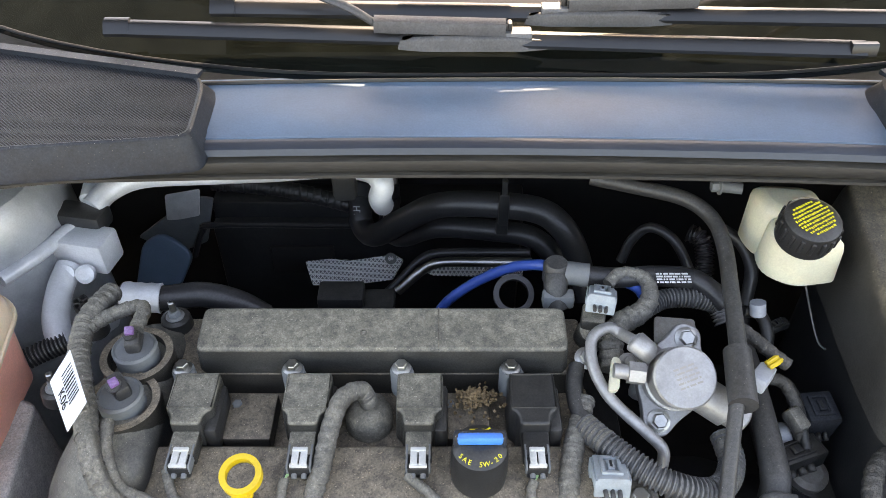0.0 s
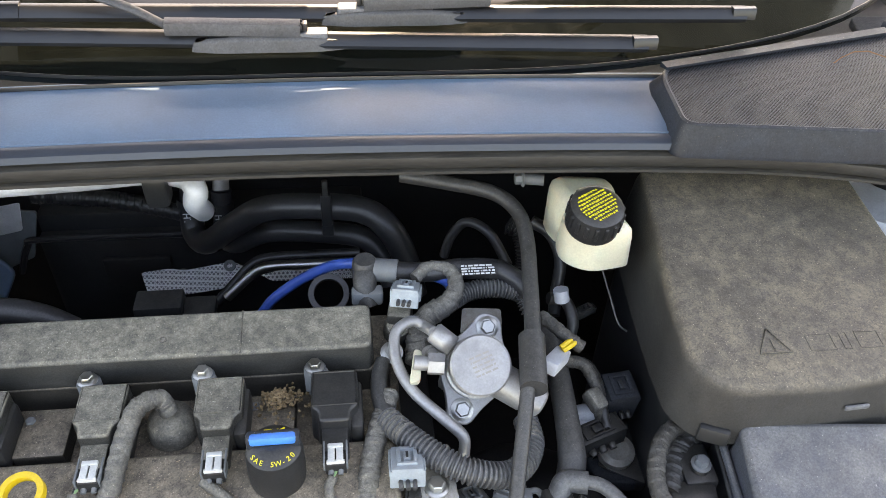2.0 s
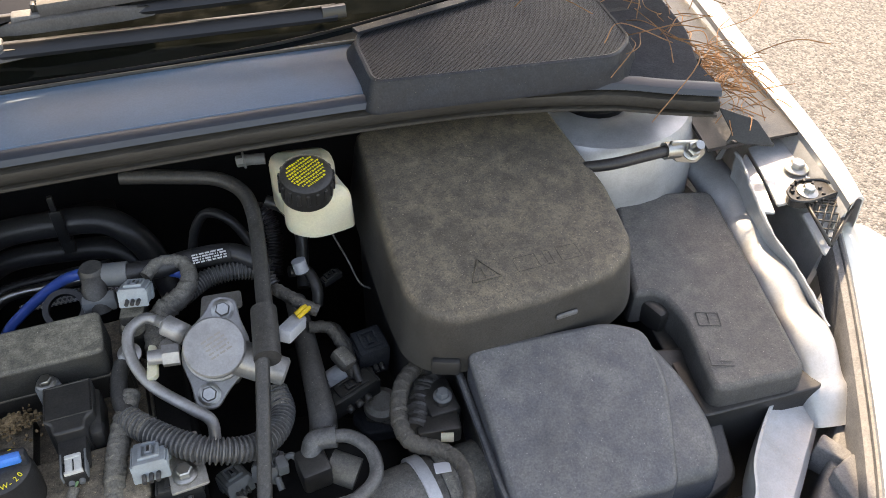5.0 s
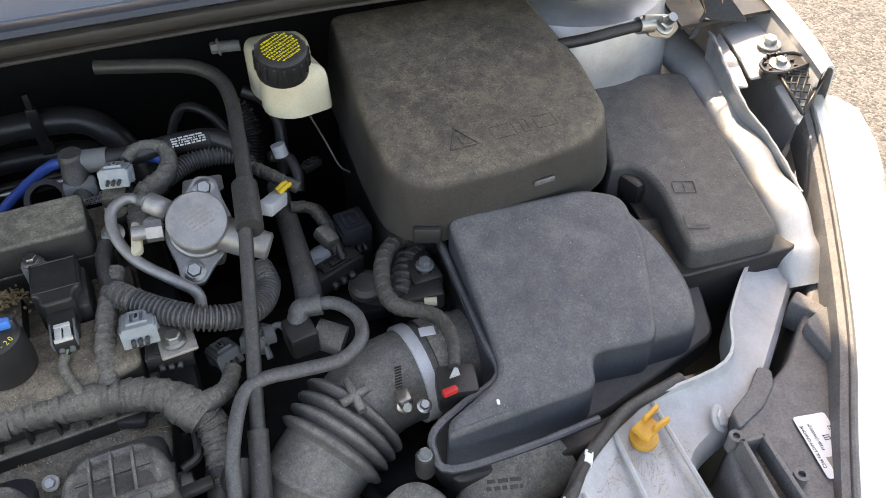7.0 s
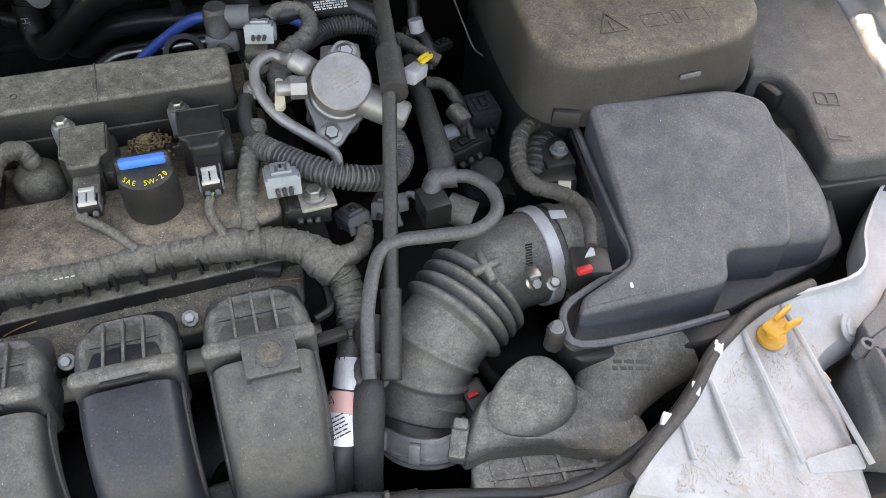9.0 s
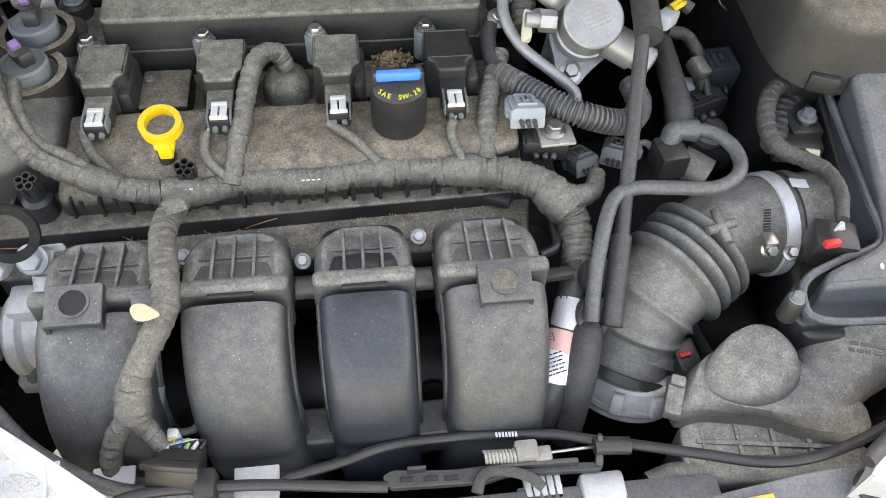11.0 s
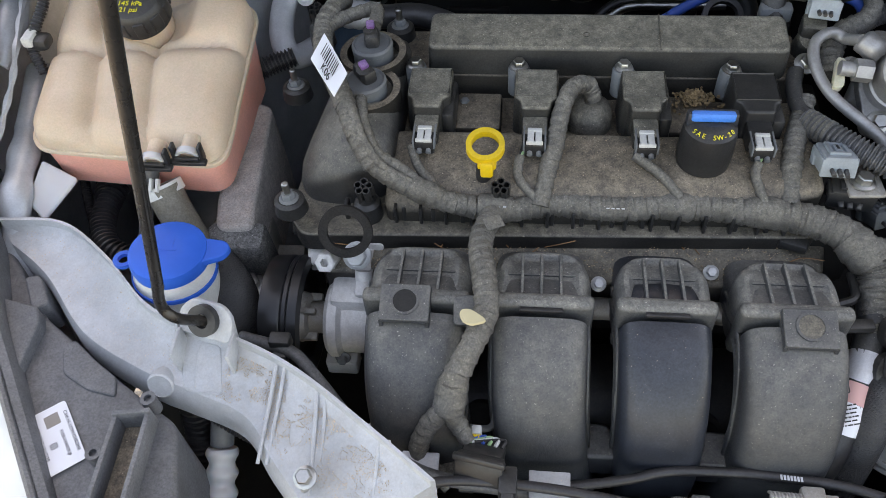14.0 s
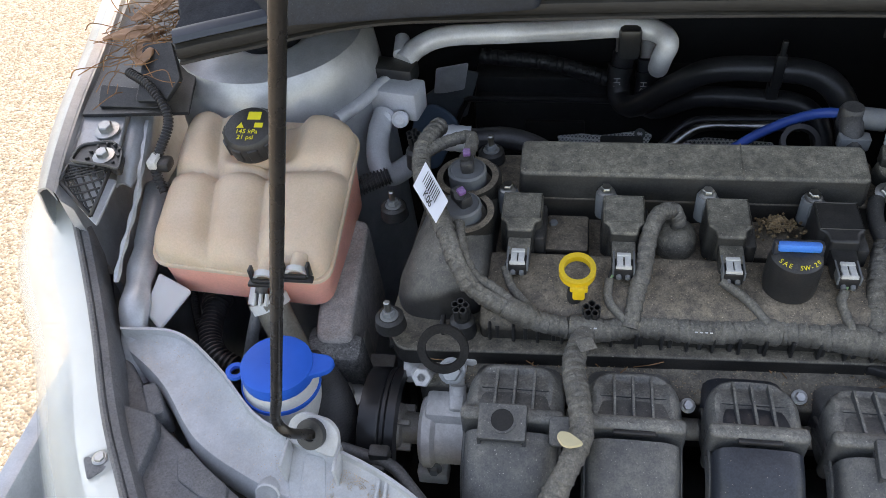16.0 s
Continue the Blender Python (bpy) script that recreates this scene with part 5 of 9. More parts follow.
part("outlet", merge(tube([(0.291, 0.621, 0.970), (0.271, 0.625, 0.970)], 0.006, 10), hexbolt(facing((0.271, 0.625, 0.970), (-1, 0, 0)), 0.006, 0.008)), "slate", res)

# ---- high-pressure fuel pump ----
pn = V(0, -0.6, 0.8)
pf = V(0.201, 0.4475, 0.8935)
pump = thing("fuel_pump", (0.2, 0.45, 0.85), "silver high-pressure fuel pump with two bolts and a steel pipe", "fuel pump")
fm = facing(pf, pn)
lug = (V(0.215, 0.476, 0.915) - V(0.187, 0.419, 0.872)) * 0.5
lx, ly = (fm.inverted().to_3x3() @ lug).xy
ang = math.degrees(math.atan2(ly, lx))
fr = fm @ Matrix.Rotation(radians(ang), 4, "Z")
half = lug.length
part("flange", prism([(half + 0.013, -0.010), (half + 0.013, 0.010), (half - 0.005, 0.016), (0.012, 0.030), (-0.012, 0.030), (-half + 0.005, 0.016), (-half - 0.013, 0.010), (-half - 0.013, -0.010), (-half + 0.005, -0.016), (-0.012, -0.030), (0.012, -0.030), (half - 0.005, -0.016)], -0.010, 0.0, 0.010, 0.0015, m=fr), "pump", pump)
part("barrel", lathe([(0.0275, 0), (0.0275, 0.012), (0.0255, 0.013), (0.0255, 0.034), (0.0265, 0.0345), (0.0265, 0.0385), (0.025, 0.040), (0.010, 0.0405)], fm, 40), "pump", pump)
part("etched_text", bars(fm @ Matrix.Translation((0.002, 0.001, 0.0405)) @ Matrix.Rotation(radians(20), 4, "Z"), 0.020, 5, 0.0016, 0.0040, 5, 0.0001, 0.2), "etch", pump)
for s in (-1, 1):
    part("bolt", hexbolt(fr @ Matrix.Translation((s * half, 0, 0.0)), 0.0068, 0.007, 1.5), "steel", pump)
part("mount_block", block((0, 0, 0), (0.05, 0.05, 0.035), 0.006, m=fr @ pose(0, 0, -0.028)), "alu", pump)
out_dir = (fm.to_3x3() @ V(-1, 0.12, 0)).normalized()
part("outlet_nut", merge(lathe([(0.010, 0.0), (0.010, 0.014)], facing(pf + pn * 0.022 + out_dir * 0.03, out_dir), 6), lathe([(0.0065, 0.012), (0.0065, 0.026)], facing(pf + pn * 0.022 + out_dir * 0.03, out_dir), 16)), "pump", pump)
in_dir = (fm.to_3x3() @ V(0.85, -0.55, 0)).normalized()
part("inlet_valve", lathe([(0.016, 0.0), (0.016, 0.026), (0.013, 0.028), (0.013, 0.042), (0.010, 0.044)], facing(pf + pn * 0.016 + in_dir * 0.022, in_dir), 24), "pump", pump)
up_dir = (fm.to_3x3() @ V(-0.75, 0.66, 0)).normalized()
part("pipe_nut", lathe([(0.0105, 0.0), (0.0105, 0.02), (0.008, 0.022)], facing(pf + pn * 0.02 + up_dir * 0.028, up_dir), 6), "pump", pump)
part("pipe", tube([pf + pn * 0.02 + up_dir * 0.048, V((0.159, 0.481, 0.915)), V((0.147, 0.486, 0.918)), V((0.132, 0.476, 0.914)), V((0.131, 0.452, 0.905)), V((0.143, 0.426, 0.895)), V((0.169, 0.400, 0.885)), V((0.184, 0.388, 0.875)), V((0.184, 0.379, 0.860))], 0.0052, 12), "pump", pump, "bent silver steel pipe")
part("bracket_plate", prism([(0.199, 0.521, 0.900), (0.236, 0.517, 0.900), (0.234, 0.496, 0.900), (0.193, 0.489, 0.900)], 0.893, 0.896, 0.004, 0.0006), "dirty_alu", pump)


# ---- intake hose, mass air flow sensor, throttle ----
hose = thing("intake_hose", (0.27, 0.25, 0.70), "grey dusty ribbed rubber intake hose with a steel clamp", "intake hose")
A0, A1, A2, A3, A4, A5, A6 = (0.358, 0.287, 0.800), (0.323, 0.285, 0.800), (0.294, 0.275, 0.797), (0.254, 0.248, 0.786), (0.232, 0.233, 0.774), (0.220, 0.221, 0.755), (0.211, 0.206, 0.728)
def bellow(i, u):
    if 0.37 < u < 0.60:
        return 1.0 + 0.24 * (0.5 - 0.5 * math.cos((u - 0.37) / 0.23 * 4 * 2 * math.pi)) ** 0.5
    return 1.0 + (0.03 + 0.09 * math.exp(-((u - 0.717) / 0.014) ** 2) + 0.07 * math.exp(-((u - 0.83) / 0.016) ** 2) if u >= 0.60 else 0.0)
part("bellows", tube([A0, A1, A2, A3, A4, A5, A6], [0.043, 0.043, 0.042, 0.041, 0.041, 0.040, 0.040], 36, 8, 0.0009, wave=bellow), "grey_rubber", hose)
part("raised_cross", merge(tube([(0.269, 0.250, 0.843), (0.293, 0.255, 0.845)], 0.004, 8), tube([(0.280, 0.269, 0.846), (0.283, 0.237, 0.842)], 0.004, 8)), "grey_rubber", hose)
def band(p, q, r, w, n=36):
    return ring_plate(facing(V(p) - (V(q) - V(p)).normalized() * w / 2, V(q) - V(p)), r + 0.0012, r - 0.002, w, n)
clamp = part("clamp_band", band((0.346, 0.287, 0.800), (0.323, 0.285, 0.800), 0.0455, 0.011), "satin", hose, "shiny steel hose clamp")
part("clamp_screw", merge(block((0.319, 0.240, 0.838), (0.012, 0.014, 0.008), 0.002), hexbolt(facing((0.319, 0.236, 0.832), (0, -0.8, 0.6)), 0.005, 0.008)), "steel", clamp)
for k in range(9):
    part("clamp_slot", block(V((0.324, 0.265, 0.846)).lerp(V((0.318, 0.246, 0.841)), k / 8), (0.006, 0.0009, 0.0012), 0), "ink", clamp)
part("lower_collar", band((0.216, 0.214, 0.733), (0.211, 0.206, 0.726), 0.0455, 0.010), "grey_rubber", hose)
part("lower_clamp", band((0.209, 0.203, 0.722), (0.205, 0.197, 0.714), 0.0450, 0.008), "black", hose)

maf = thing("air_flow_meter", (0.36, 0.27, 0.75), "dusty black air flow meter pipe with a red-clipped plug", "air flow meter")
part("pipe", tube([(0.355, 0.287, 0.800), (0.382, 0.289, 0.800), (0.426, 0.291, 0.800)], 0.0425, 28, 4), "duct", maf)
part("ring", band((0.363, 0.288, 0.800), (0.382, 0.289, 0.800), 0.0445, 0.008), "duct", maf)
part("sensor", block((0.362, 0.226, 0.846), (0.034, 0.03, 0.028), 0.004, (0, 0, -15)), "black", maf)
part("red_clip", block((0.350, 0.213, 0.864), (0.013, 0.006, 0.006), 0.0015, (0, 0, 5)), "red", maf, "red locking clip")
part("sticker", block((0.362, 0.292, 0.846), (0.014, 0.012, 0.0008), 0, (-12, 0, -10)), "paper", maf)
part("screw", hexbolt(facing((0.333, 0.227, 0.835), (0, -0.4, 0.9)), 0.0045, 0.006), "steel", maf)

thr = thing("throttle_body", (0.20, 0.15, 0.66), "dirty aluminium throttle body below the intake hose", "throttle body")
part("housing", merge(lathe([(0.040, 0), (0.046, 0.01), (0.048, 0.028), (0.044, 0.04)], facing((0.215, 0.194, 0.690), (0.12, 0.35, 0.9)), 28), block((0.205, 0.198, 0.710), (0.06, 0.03, 0.03), 0.006, (0, 0, 12))), "cast", thr)
for k in range(9):
    a = 0.7 * k
    part("fin", block((0, 0, 0), (0.006, 0.01, 0.02), 0.001, m=facing((0.215, 0.194, 0.690), (0.12, 0.35, 0.9)) @ pose(0.0500 * math.cos(a), 0.0500 * math.sin(a), 0.022, 0, 0, math.degrees(a))), "cast", thr)
for hz, hr in ((0.002, 0.0465), (0.010, 0.0485), (0.034, 0.050)):
    part("rim", ring_plate(facing((0.215, 0.194, 0.690), (0.12, 0.35, 0.9)) @ Matrix.Translation((0, 0, hz)), hr, hr - 0.008, 0.004, 32), "cast", thr)
part("motor_plug", block((0.255, 0.190, 0.745), (0.022, 0.03, 0.03), 0.004, (20, 0, 15)), "black", thr)
part("red_tab", block((0.252, 0.184, 0.763), (0.010, 0.005, 0.004), 0.001, (0, 0, 10)), "red", thr)
for k, q in enumerate(((0.185, 0.196, 0.715), (0.208, 0.183, 0.712), (0.234, 0.188, 0.716))):
    part("clip", merge(block(q, (0.022, 0.010, 0.018), 0.003, (15, 0, 12 * (1 - k))), block(V(q) + V(0, -0.004, 0.008), (0.016, 0.006, 0.006), 0.001, (15, 0, 12 * (1 - k)))), "cast", thr)

# ---- air inlet duct ----
duct = thing("air_inlet_duct", (0.29, 0.10, 0.62), "dusty grey plastic air inlet duct with a domed elbow", "air duct")
def ring_of(pts, count):
    """A closed outline cut into equal steps."""
    pts = [V(p) for p in pts]
    run_ = [0.0]
    for i in range(len(pts)):
        run_.append(run_[-1] + (pts[(i + 1) % len(pts)] - pts[i]).length)
    out, i = [], 0
    for k in range(count):
        d = run_[-1] * k / count
        while run_[i + 1] < d:
            i += 1
        out.append(pts[i].lerp(pts[(i + 1) % len(pts)], (d - run_[i]) / (run_[i + 1] - run_[i])))
    return out


FOOT = ring_of(smooth_line([(0.380, 0.106, 0.763), (0.376, 0.122, 0.769), (0.348, 0.134, 0.772), (0.333, 0.147, 0.774), (0.318, 0.166, 0.774), (0.288, 0.172, 0.774), (0.255, 0.168, 0.773), (0.236, 0.152, 0.772), (0.224, 0.130, 0.769), (0.228, 0.123, 0.768), (0.246, 0.125, 0.768), (0.269, 0.122, 0.766), (0.296, 0.117, 0.765), (0.318, 0.108, 0.762), (0.353, 0.096, 0.760), (0.374, 0.094, 0.760)], 4), 64)


def ell(c, rx, ry):
    return [V(c) + V(rx * math.cos(a), ry * math.sin(a), 0.25 * ry * math.sin(a)) for a in (2 * math.pi * (q - 3) / 64 for q in range(64))]


BELL = ell((0.2905, 0.150, 0.785), 0.0390, 0.0250)
part("dome", loft([[p - V(0, 0, 0.012) for p in FOOT], FOOT] + [[p.lerp(q, f) + V(0, 0, dz) for p, q in zip(FOOT, BELL)] for f, dz in ((0.02, 0.003), (0.15, 0.0055), (0.19, 0.0045), (0.4, 0.0062), (0.6, 0.0062), (0.8, 0.004))] + [BELL, ell((0.2925, 0.153, 0.7912), 0.0362, 0.0262), ell((0.295, 0.156, 0.7965), 0.0312, 0.0258), ell((0.297, 0.159, 0.8002), 0.0250, 0.0228), ell((0.2985, 0.161, 0.8024), 0.017, 0.017), ell((0.2995, 0.163, 0.8032), 0.008, 0.009)]), "duct", duct)
part("side_fold", tube([(0.322, 0.139, 0.779), (0.338, 0.129, 0.777), (0.356, 0.119, 0.773)], [0.003, 0.004, 0.002], 10, 4), "duct", duct)
part("dimple", lathe([(0.009, 0), (0.008, 0.001), (0.004, 0.0012)], facing((0.301, 0.168, 0.7995), (0, 0.25, 1)), 20), "duct", duct)
part("snorkel", tube([(0.336, 0.112, 0.738), (0.343, 0.128, 0.758), (0.362, 0.150, 0.770), (0.392, 0.170, 0.776), (0.428, 0.186, 0.778)], [0.026, 0.028, 0.032, 0.038, 0.043], 28, 8, flat=0.72), "duct", duct)
part("throat", prism([(0.235, 0.129, 0.756), (0.278, 0.130, 0.758), (0.336, 0.108, 0.757), (0.379, 0.093, 0.750), (0.365, 0.073, 0.740), (0.230, 0.086, 0.740)], 0.66, lambda x, y: 0.752 + (y - 0.1) * 0.25, 0.012, 0.004, -0.004), "duct", duct)
for k in range(5):
    part("rib", block(V((0.247, 0.110, 0.752)).lerp(V((0.358, 0.088, 0.750)), k / 4), (0.004, 0.045, 0.007), 0.001, (12, 0, 0)), "duct", duct)
part("cross_rib", block((0.303, 0.103, 0.752), (0.125, 0.004, 0.008), 0.001, (12, 0, -8)), "duct", duct)
part("base_rim", tube([(0.201, 0.086, 0.735), (0.228, 0.090, 0.740), (0.304, 0.086, 0.745), (0.365, 0.082, 0.750)], 0.012, 10, 6), "duct", duct)
part("clip", merge(block((0.223, 0.136, 0.782), (0.014, 0.034, 0.012), 0.003, (0, 0, -25)), block((0.228, 0.147, 0.786), (0.012, 0.010, 0.010), 0.002, (0, 0, -25))), "duct", duct)
part("moulded_print", bars(facing((0.366, 0.143, 0.822), (0, -0.1, 1), 165), 0.03, 2, 0.003, 0.006, 31, 0.0006), "black", duct)

# ---- front panel: silver arms that carry the lamps and the latch ----
def arm(name_label, inner, outer, ribs):
    a = thing("front_panel_arm", (V(inner[2]).x, V(inner[2]).y, 0.75), name_label, "front panel", "front panel arms")
    li, lo = smooth_line(inner, 6), smooth_line(outer, 6)
    rings = []
    for p, q in zip(li, lo):
        top = [p + V(0, 0, 0.007), p + V(0, 0, 0.0075) + (q - p).normalized() * 0.003, p + (q - p).normalized() * 0.0035, p.lerp(q, 0.2) - V(0, 0, 0.004), p.lerp(q, 0.8) - V(0, 0, 0.004), q - (q - p).normalized() * 0.006 - V(0, 0, 0.003), q - V(0, 0, 0.009), q - V(0, 0, 0.03) + (q - p).normalized() * 0.002]
        base = [q - V(0, 0, 0.032), p - V(0, 0, 0.032), p - V(0, 0, 0.02)]
        rings.append(top + base)
    part("panel", loft(rings), "ramp", a)
    k = len(li)
    for u in ribs:
        i = int(u * (k - 1))
        part("rib", tube([li[i] + V(0, 0, 0.004), lo[min(k - 1, i + 1)] + V(0, 0, 0.0)], 0.0022, 6), "ramp", a)
    return a


ARM_R = ([(0.755, 0.256, 0.842), (0.721, 0.264, 0.838), (0.681, 0.253, 0.836), (0.629, 0.210, 0.834), (0.589, 0.166, 0.834), (0.493, 0.158, 0.832), (0.420, 0.120, 0.830), (0.348, 0.069, 0.826), (0.319, 0.044, 0.824)],
         [(0.751, 0.230, 0.830), (0.735, 0.235, 0.828), (0.696, 0.204, 0.826), (0.658, 0.172, 0.822), (0.604, 0.132, 0.820), (0.528, 0.107, 0.816), (0.521, 0.073, 0.812), (0.508, 0.018, 0.806), (0.498, -0.015, 0.804)])
right = arm("silver-painted front panel arm with dirt in its trough", *ARM_R, [])
for a_, b_ in (((0.512, 0.162, 0.832), (0.509, 0.019, 0.812)), ((0.467, 0.144, 0.830), (0.457, 0.033, 0.815)), ((0.418, 0.109, 0.828), (0.413, 0.048, 0.818)), ((0.380, 0.085, 0.826), (0.377, 0.056, 0.820))):
    part("rib", tube([a_, V(a_).lerp(V(b_), 0.5), b_], 0.0026, 8), "ramp", right)
part("step", slab([(0.463, 0.037, 0.812), (0.508, 0.037, 0.812), (0.508, 0.018, 0.806), (0.462, 0.026, 0.806)], 0.006), "ramp", right)
for k, p in enumerate(((0.432, 0.129, 0.838), (0.397, 0.101, 0.836), (0.364, 0.084, 0.834))):
    part("lip_clip", block(p, (0.007, 0.012, 0.009), 0.001, (0, 0, -35)), "paper", right, "white lip clip")
def arm_grit(inner, outer, u0, u1, f0, f1, count, seed, label):
    """Grit along a stretch of an arm, thicker towards its ribs."""
    rnd_ = random.Random(seed)
    li, lo = smooth_line(inner, 6), smooth_line(outer, 6)
    pts = []
    for k in range(count):
        i = min(len(li) - 2, int((u0 + (u1 - u0) * rnd_.random()) * (len(li) - 1)))
        w = rnd_.random()
        p, q = li[i].lerp(li[i + 1], w), lo[i].lerp(lo[i + 1], w)
        f = f0 + (f1 - f0) * rnd_.random() ** 1.5
        at = p.lerp(q, f) + V(0, 0, -0.0031)
        if noise.noise(at * 70) + 0.6 * noise.noise(at * 260) > -0.05:
            pts.append(at)
    return solo("panel_grit", grains(pts, 0.00025, 0.0006, seed), "rusty", label, "grit", kind="stuff")


arm_grit(ARM_R[0], ARM_R[1], 0.62, 0.98, 0.12, 0.9, 6000, 9, "tan grit lying in the silver panel trough")
part("bolt_boss", hexbolt(facing((0.561, 0.128, 0.820), (0.5, -0.5, 0.7)), 0.008, 0.004, 1.5), "ramp", right)
solo("panel_seal", tube([(0.546, 0.167, 0.836), (0.487, 0.157, 0.838), (0.456, 0.143, 0.838), (0.427, 0.127, 0.837), (0.404, 0.107, 0.836), (0.383, 0.091, 0.835), (0.347, 0.070, 0.833), (0.320, 0.053, 0.832)], 0.0055, 10), "rubber", "black rubber tube along the panel edge", "hose")
oc2 = V((0.489, 0.134, 0.836))
clip = thing("cable_clip", oc2, "orange plastic cable clip on the silver panel", "clip")
part("base", lathe([(0.012, -0.012), (0.012, -0.008), (0.006, -0.006), (0.006, 0.002)], Matrix.Translation(oc2), 16), "orange", clip)
part("jaw", merge(block(oc2 + V(0, 0, 0.004), (0.02, 0.016, 0.006), 0.002, (0, 0, 20)), block(oc2 + V(0.008, 0.008, 0.01), (0.018, 0.004, 0.008), 0.0015, (0, 0, 20)), block(oc2 + V(0.010, -0.004, 0.01), (0.016, 0.004, 0.008), 0.0015, (0, 0, 10))), "orange", clip)


# ---- headlamps ----
def lamp(housing, lens_in, lens_out, label_at, label_dir, spin, side, note):
    h = thing("headlamp", (V(lens_in[1]).x, V(lens_in[1]).y, 0.70), note, "headlamp", "headlamps")
    part("housing", prism(housing, 0.70, 0.826, 0.008, 0.005, 0.0), "lamp", h)
    li, lo = smooth_line(lens_in, 6), smooth_line(lens_out, 6)
    part("reflector", loft([[p + V(0, 0, 0.0), p.lerp(q, 0.35) + V(0, 0, -0.006), p.lerp(q, 0.75) + V(0, 0, -0.03), q + V(0, 0, -0.10)] for p, q in zip(li, lo)], False, False), "reflector", h)
    rings = []
    for p, q in zip(li, lo):
        o = (q - p).normalized()
        top = [p + V(0, 0, 0.010), p.lerp(q, 0.5) + V(0, 0, 0.010), q + V(0, 0, -0.002), q + o * 0.03 - V(0, 0, 0.04), q + o * 0.045 - V(0, 0, 0.14)]
        rings.append(top + [v - V(0, 0, 0.003) - o * 0.001 for v in top[::-1]])
    glass = part("lens", loft(rings), "lens", h, "cloudy clear plastic lens")
    glass.visible_shadow = False
    way = -1 if side == 1 else 1
    part("bezel", sweep(even(li, 0.012), [(way * a * 0.55, b) for a, b in ((-0.002, 0.006), (0.000, 0.013), (0.006, 0.0155), (0.010, 0.0145), (0.0115, 0.0115), (0.013, 0.0125), (0.024, 0.011), (0.029, 0.004), (0.029, -0.03), (-0.002, -0.03))]), "lamp", h)
    lm = facing(label_at, label_dir, spin)
    lab = part("label", prism([(-0.029, -0.0145), (0.029, -0.0145), (0.029, 0.0145), (-0.029, 0.0145)], -0.0003, 0.0003, 0.003, 0.0, m=lm), "paper", h, "white printed label")
    for text, size, tx_, ty_ in (("C346 HL LOW CHROME", 0.0037, 0.0, 0.0115), ("F1EB-13W0%s-JF" % ("30", "29")[side - 1], 0.0036, 0.008, 0.0045), ("[J]", 0.0062, 0.006, -0.0035), ("05/12/17 %s" % ("10 10 22", "13:17:29")[side - 1], 0.0044, 0.0, -0.0112)):
        part("print", letters(text, size, lm @ pose(tx_, ty_, 0.0005), 0.0001), "ink", lab)
    part("code_patch", block((0, 0, 0), (0.011, 0.011, 0.0002), 0, m=lm @ pose(-0.0165, 0.001, 0.0005)), "etch", lab)
    return h


HR = [(0.752, 0.234, 0.830), (0.789, 0.236, 0.830), (0.674, 0.102, 0.826), (0.592, 0.008, 0.826), (0.522, 0.038, 0.826), (0.545, 0.096, 0.826), (0.586, 0.126, 0.826), (0.651, 0.151, 0.826), (0.699, 0.188, 0.826)]
lr = lamp(HR, [(0.864, 0.400, 0.890), (0.825, 0.323, 0.870), (0.765, 0.224, 0.850), (0.699, 0.132, 0.840), (0.642, 0.064, 0.830), (0.589, -0.002, 0.820)], [(0.895, 0.359, 0.900), (0.870, 0.294, 0.870), (0.816, 0.202, 0.850), (0.752, 0.114, 0.835), (0.696, 0.045, 0.825), (0.645, -0.021, 0.810)],
     (0.621, 0.070, 0.828), (0, 0, 1), 258, 1, "headlamp with black housing and white label, sunlit cloudy lens")
# open connector well in the housing
def well(pts, h):
    n = len(pts)
    outer = [V(p) for p in pts]
    c = sum(outer, V(0, 0, 0)) / n
    bms = []
    for i in range(n):
        a, b = outer[i], outer[(i + 1) % n]
        mid = (a + b) / 2
        d = b - a
        bms.append(block(mid, (d.length + 0.004, 0.004, 0.026), 0.001, (0, 0, math.degrees(math.atan2(d.y, d.x)))))
    part("connector_well", merge(*bms), "lamp", h)
    part("well_dirt", prism([(p.x, p.y) for p in outer], c.z - 0.012, c.z - 0.006, 0.003, 0.0), "brown", h)


well([(0.549, 0.091, 0.835), (0.567, 0.089, 0.835), (0.557, 0.013, 0.835), (0.535, 0.012, 0.835)], lr)
for p in ((0.553, 0.101, 0.830), (0.578, 0.053, 0.830)):
    part("post", lathe([(0.006, -0.01), (0.006, 0.008), (0.003, 0.008), (0.003, 0.004)], Matrix.Translation(V(p)), 14), "lamp", lr)
part("raised_pad", prism([(0.621, 0.156), (0.630, 0.148), (0.621, 0.134), (0.598, 0.119), (0.565, 0.109), (0.570, 0.126), (0.597, 0.138)], 0.80, 0.8285, 0.004, 0.0015), "lamp", lr)
part("raised_step", prism([(0.685, 0.174), (0.713, 0.182), (0.742, 0.160), (0.695, 0.100), (0.681, 0.110)], 0.80, lambda x, y: 0.838 + (y - 0.13) * 0.06, 0.004, 0.002), "lamp", lr)
part("cross_bar", prism([(0.694, 0.203), (0.710, 0.212), (0.722, 0.182), (0.709, 0.177)], 0.80, 0.834, 0.003, 0.002), "lamp", lr)


# ---- coolant tank ----
tank = thing("coolant_tank", (-0.48, 0.41, 0.78), "cream translucent coolant tank with pink coolant and a black cap", "coolant tank")


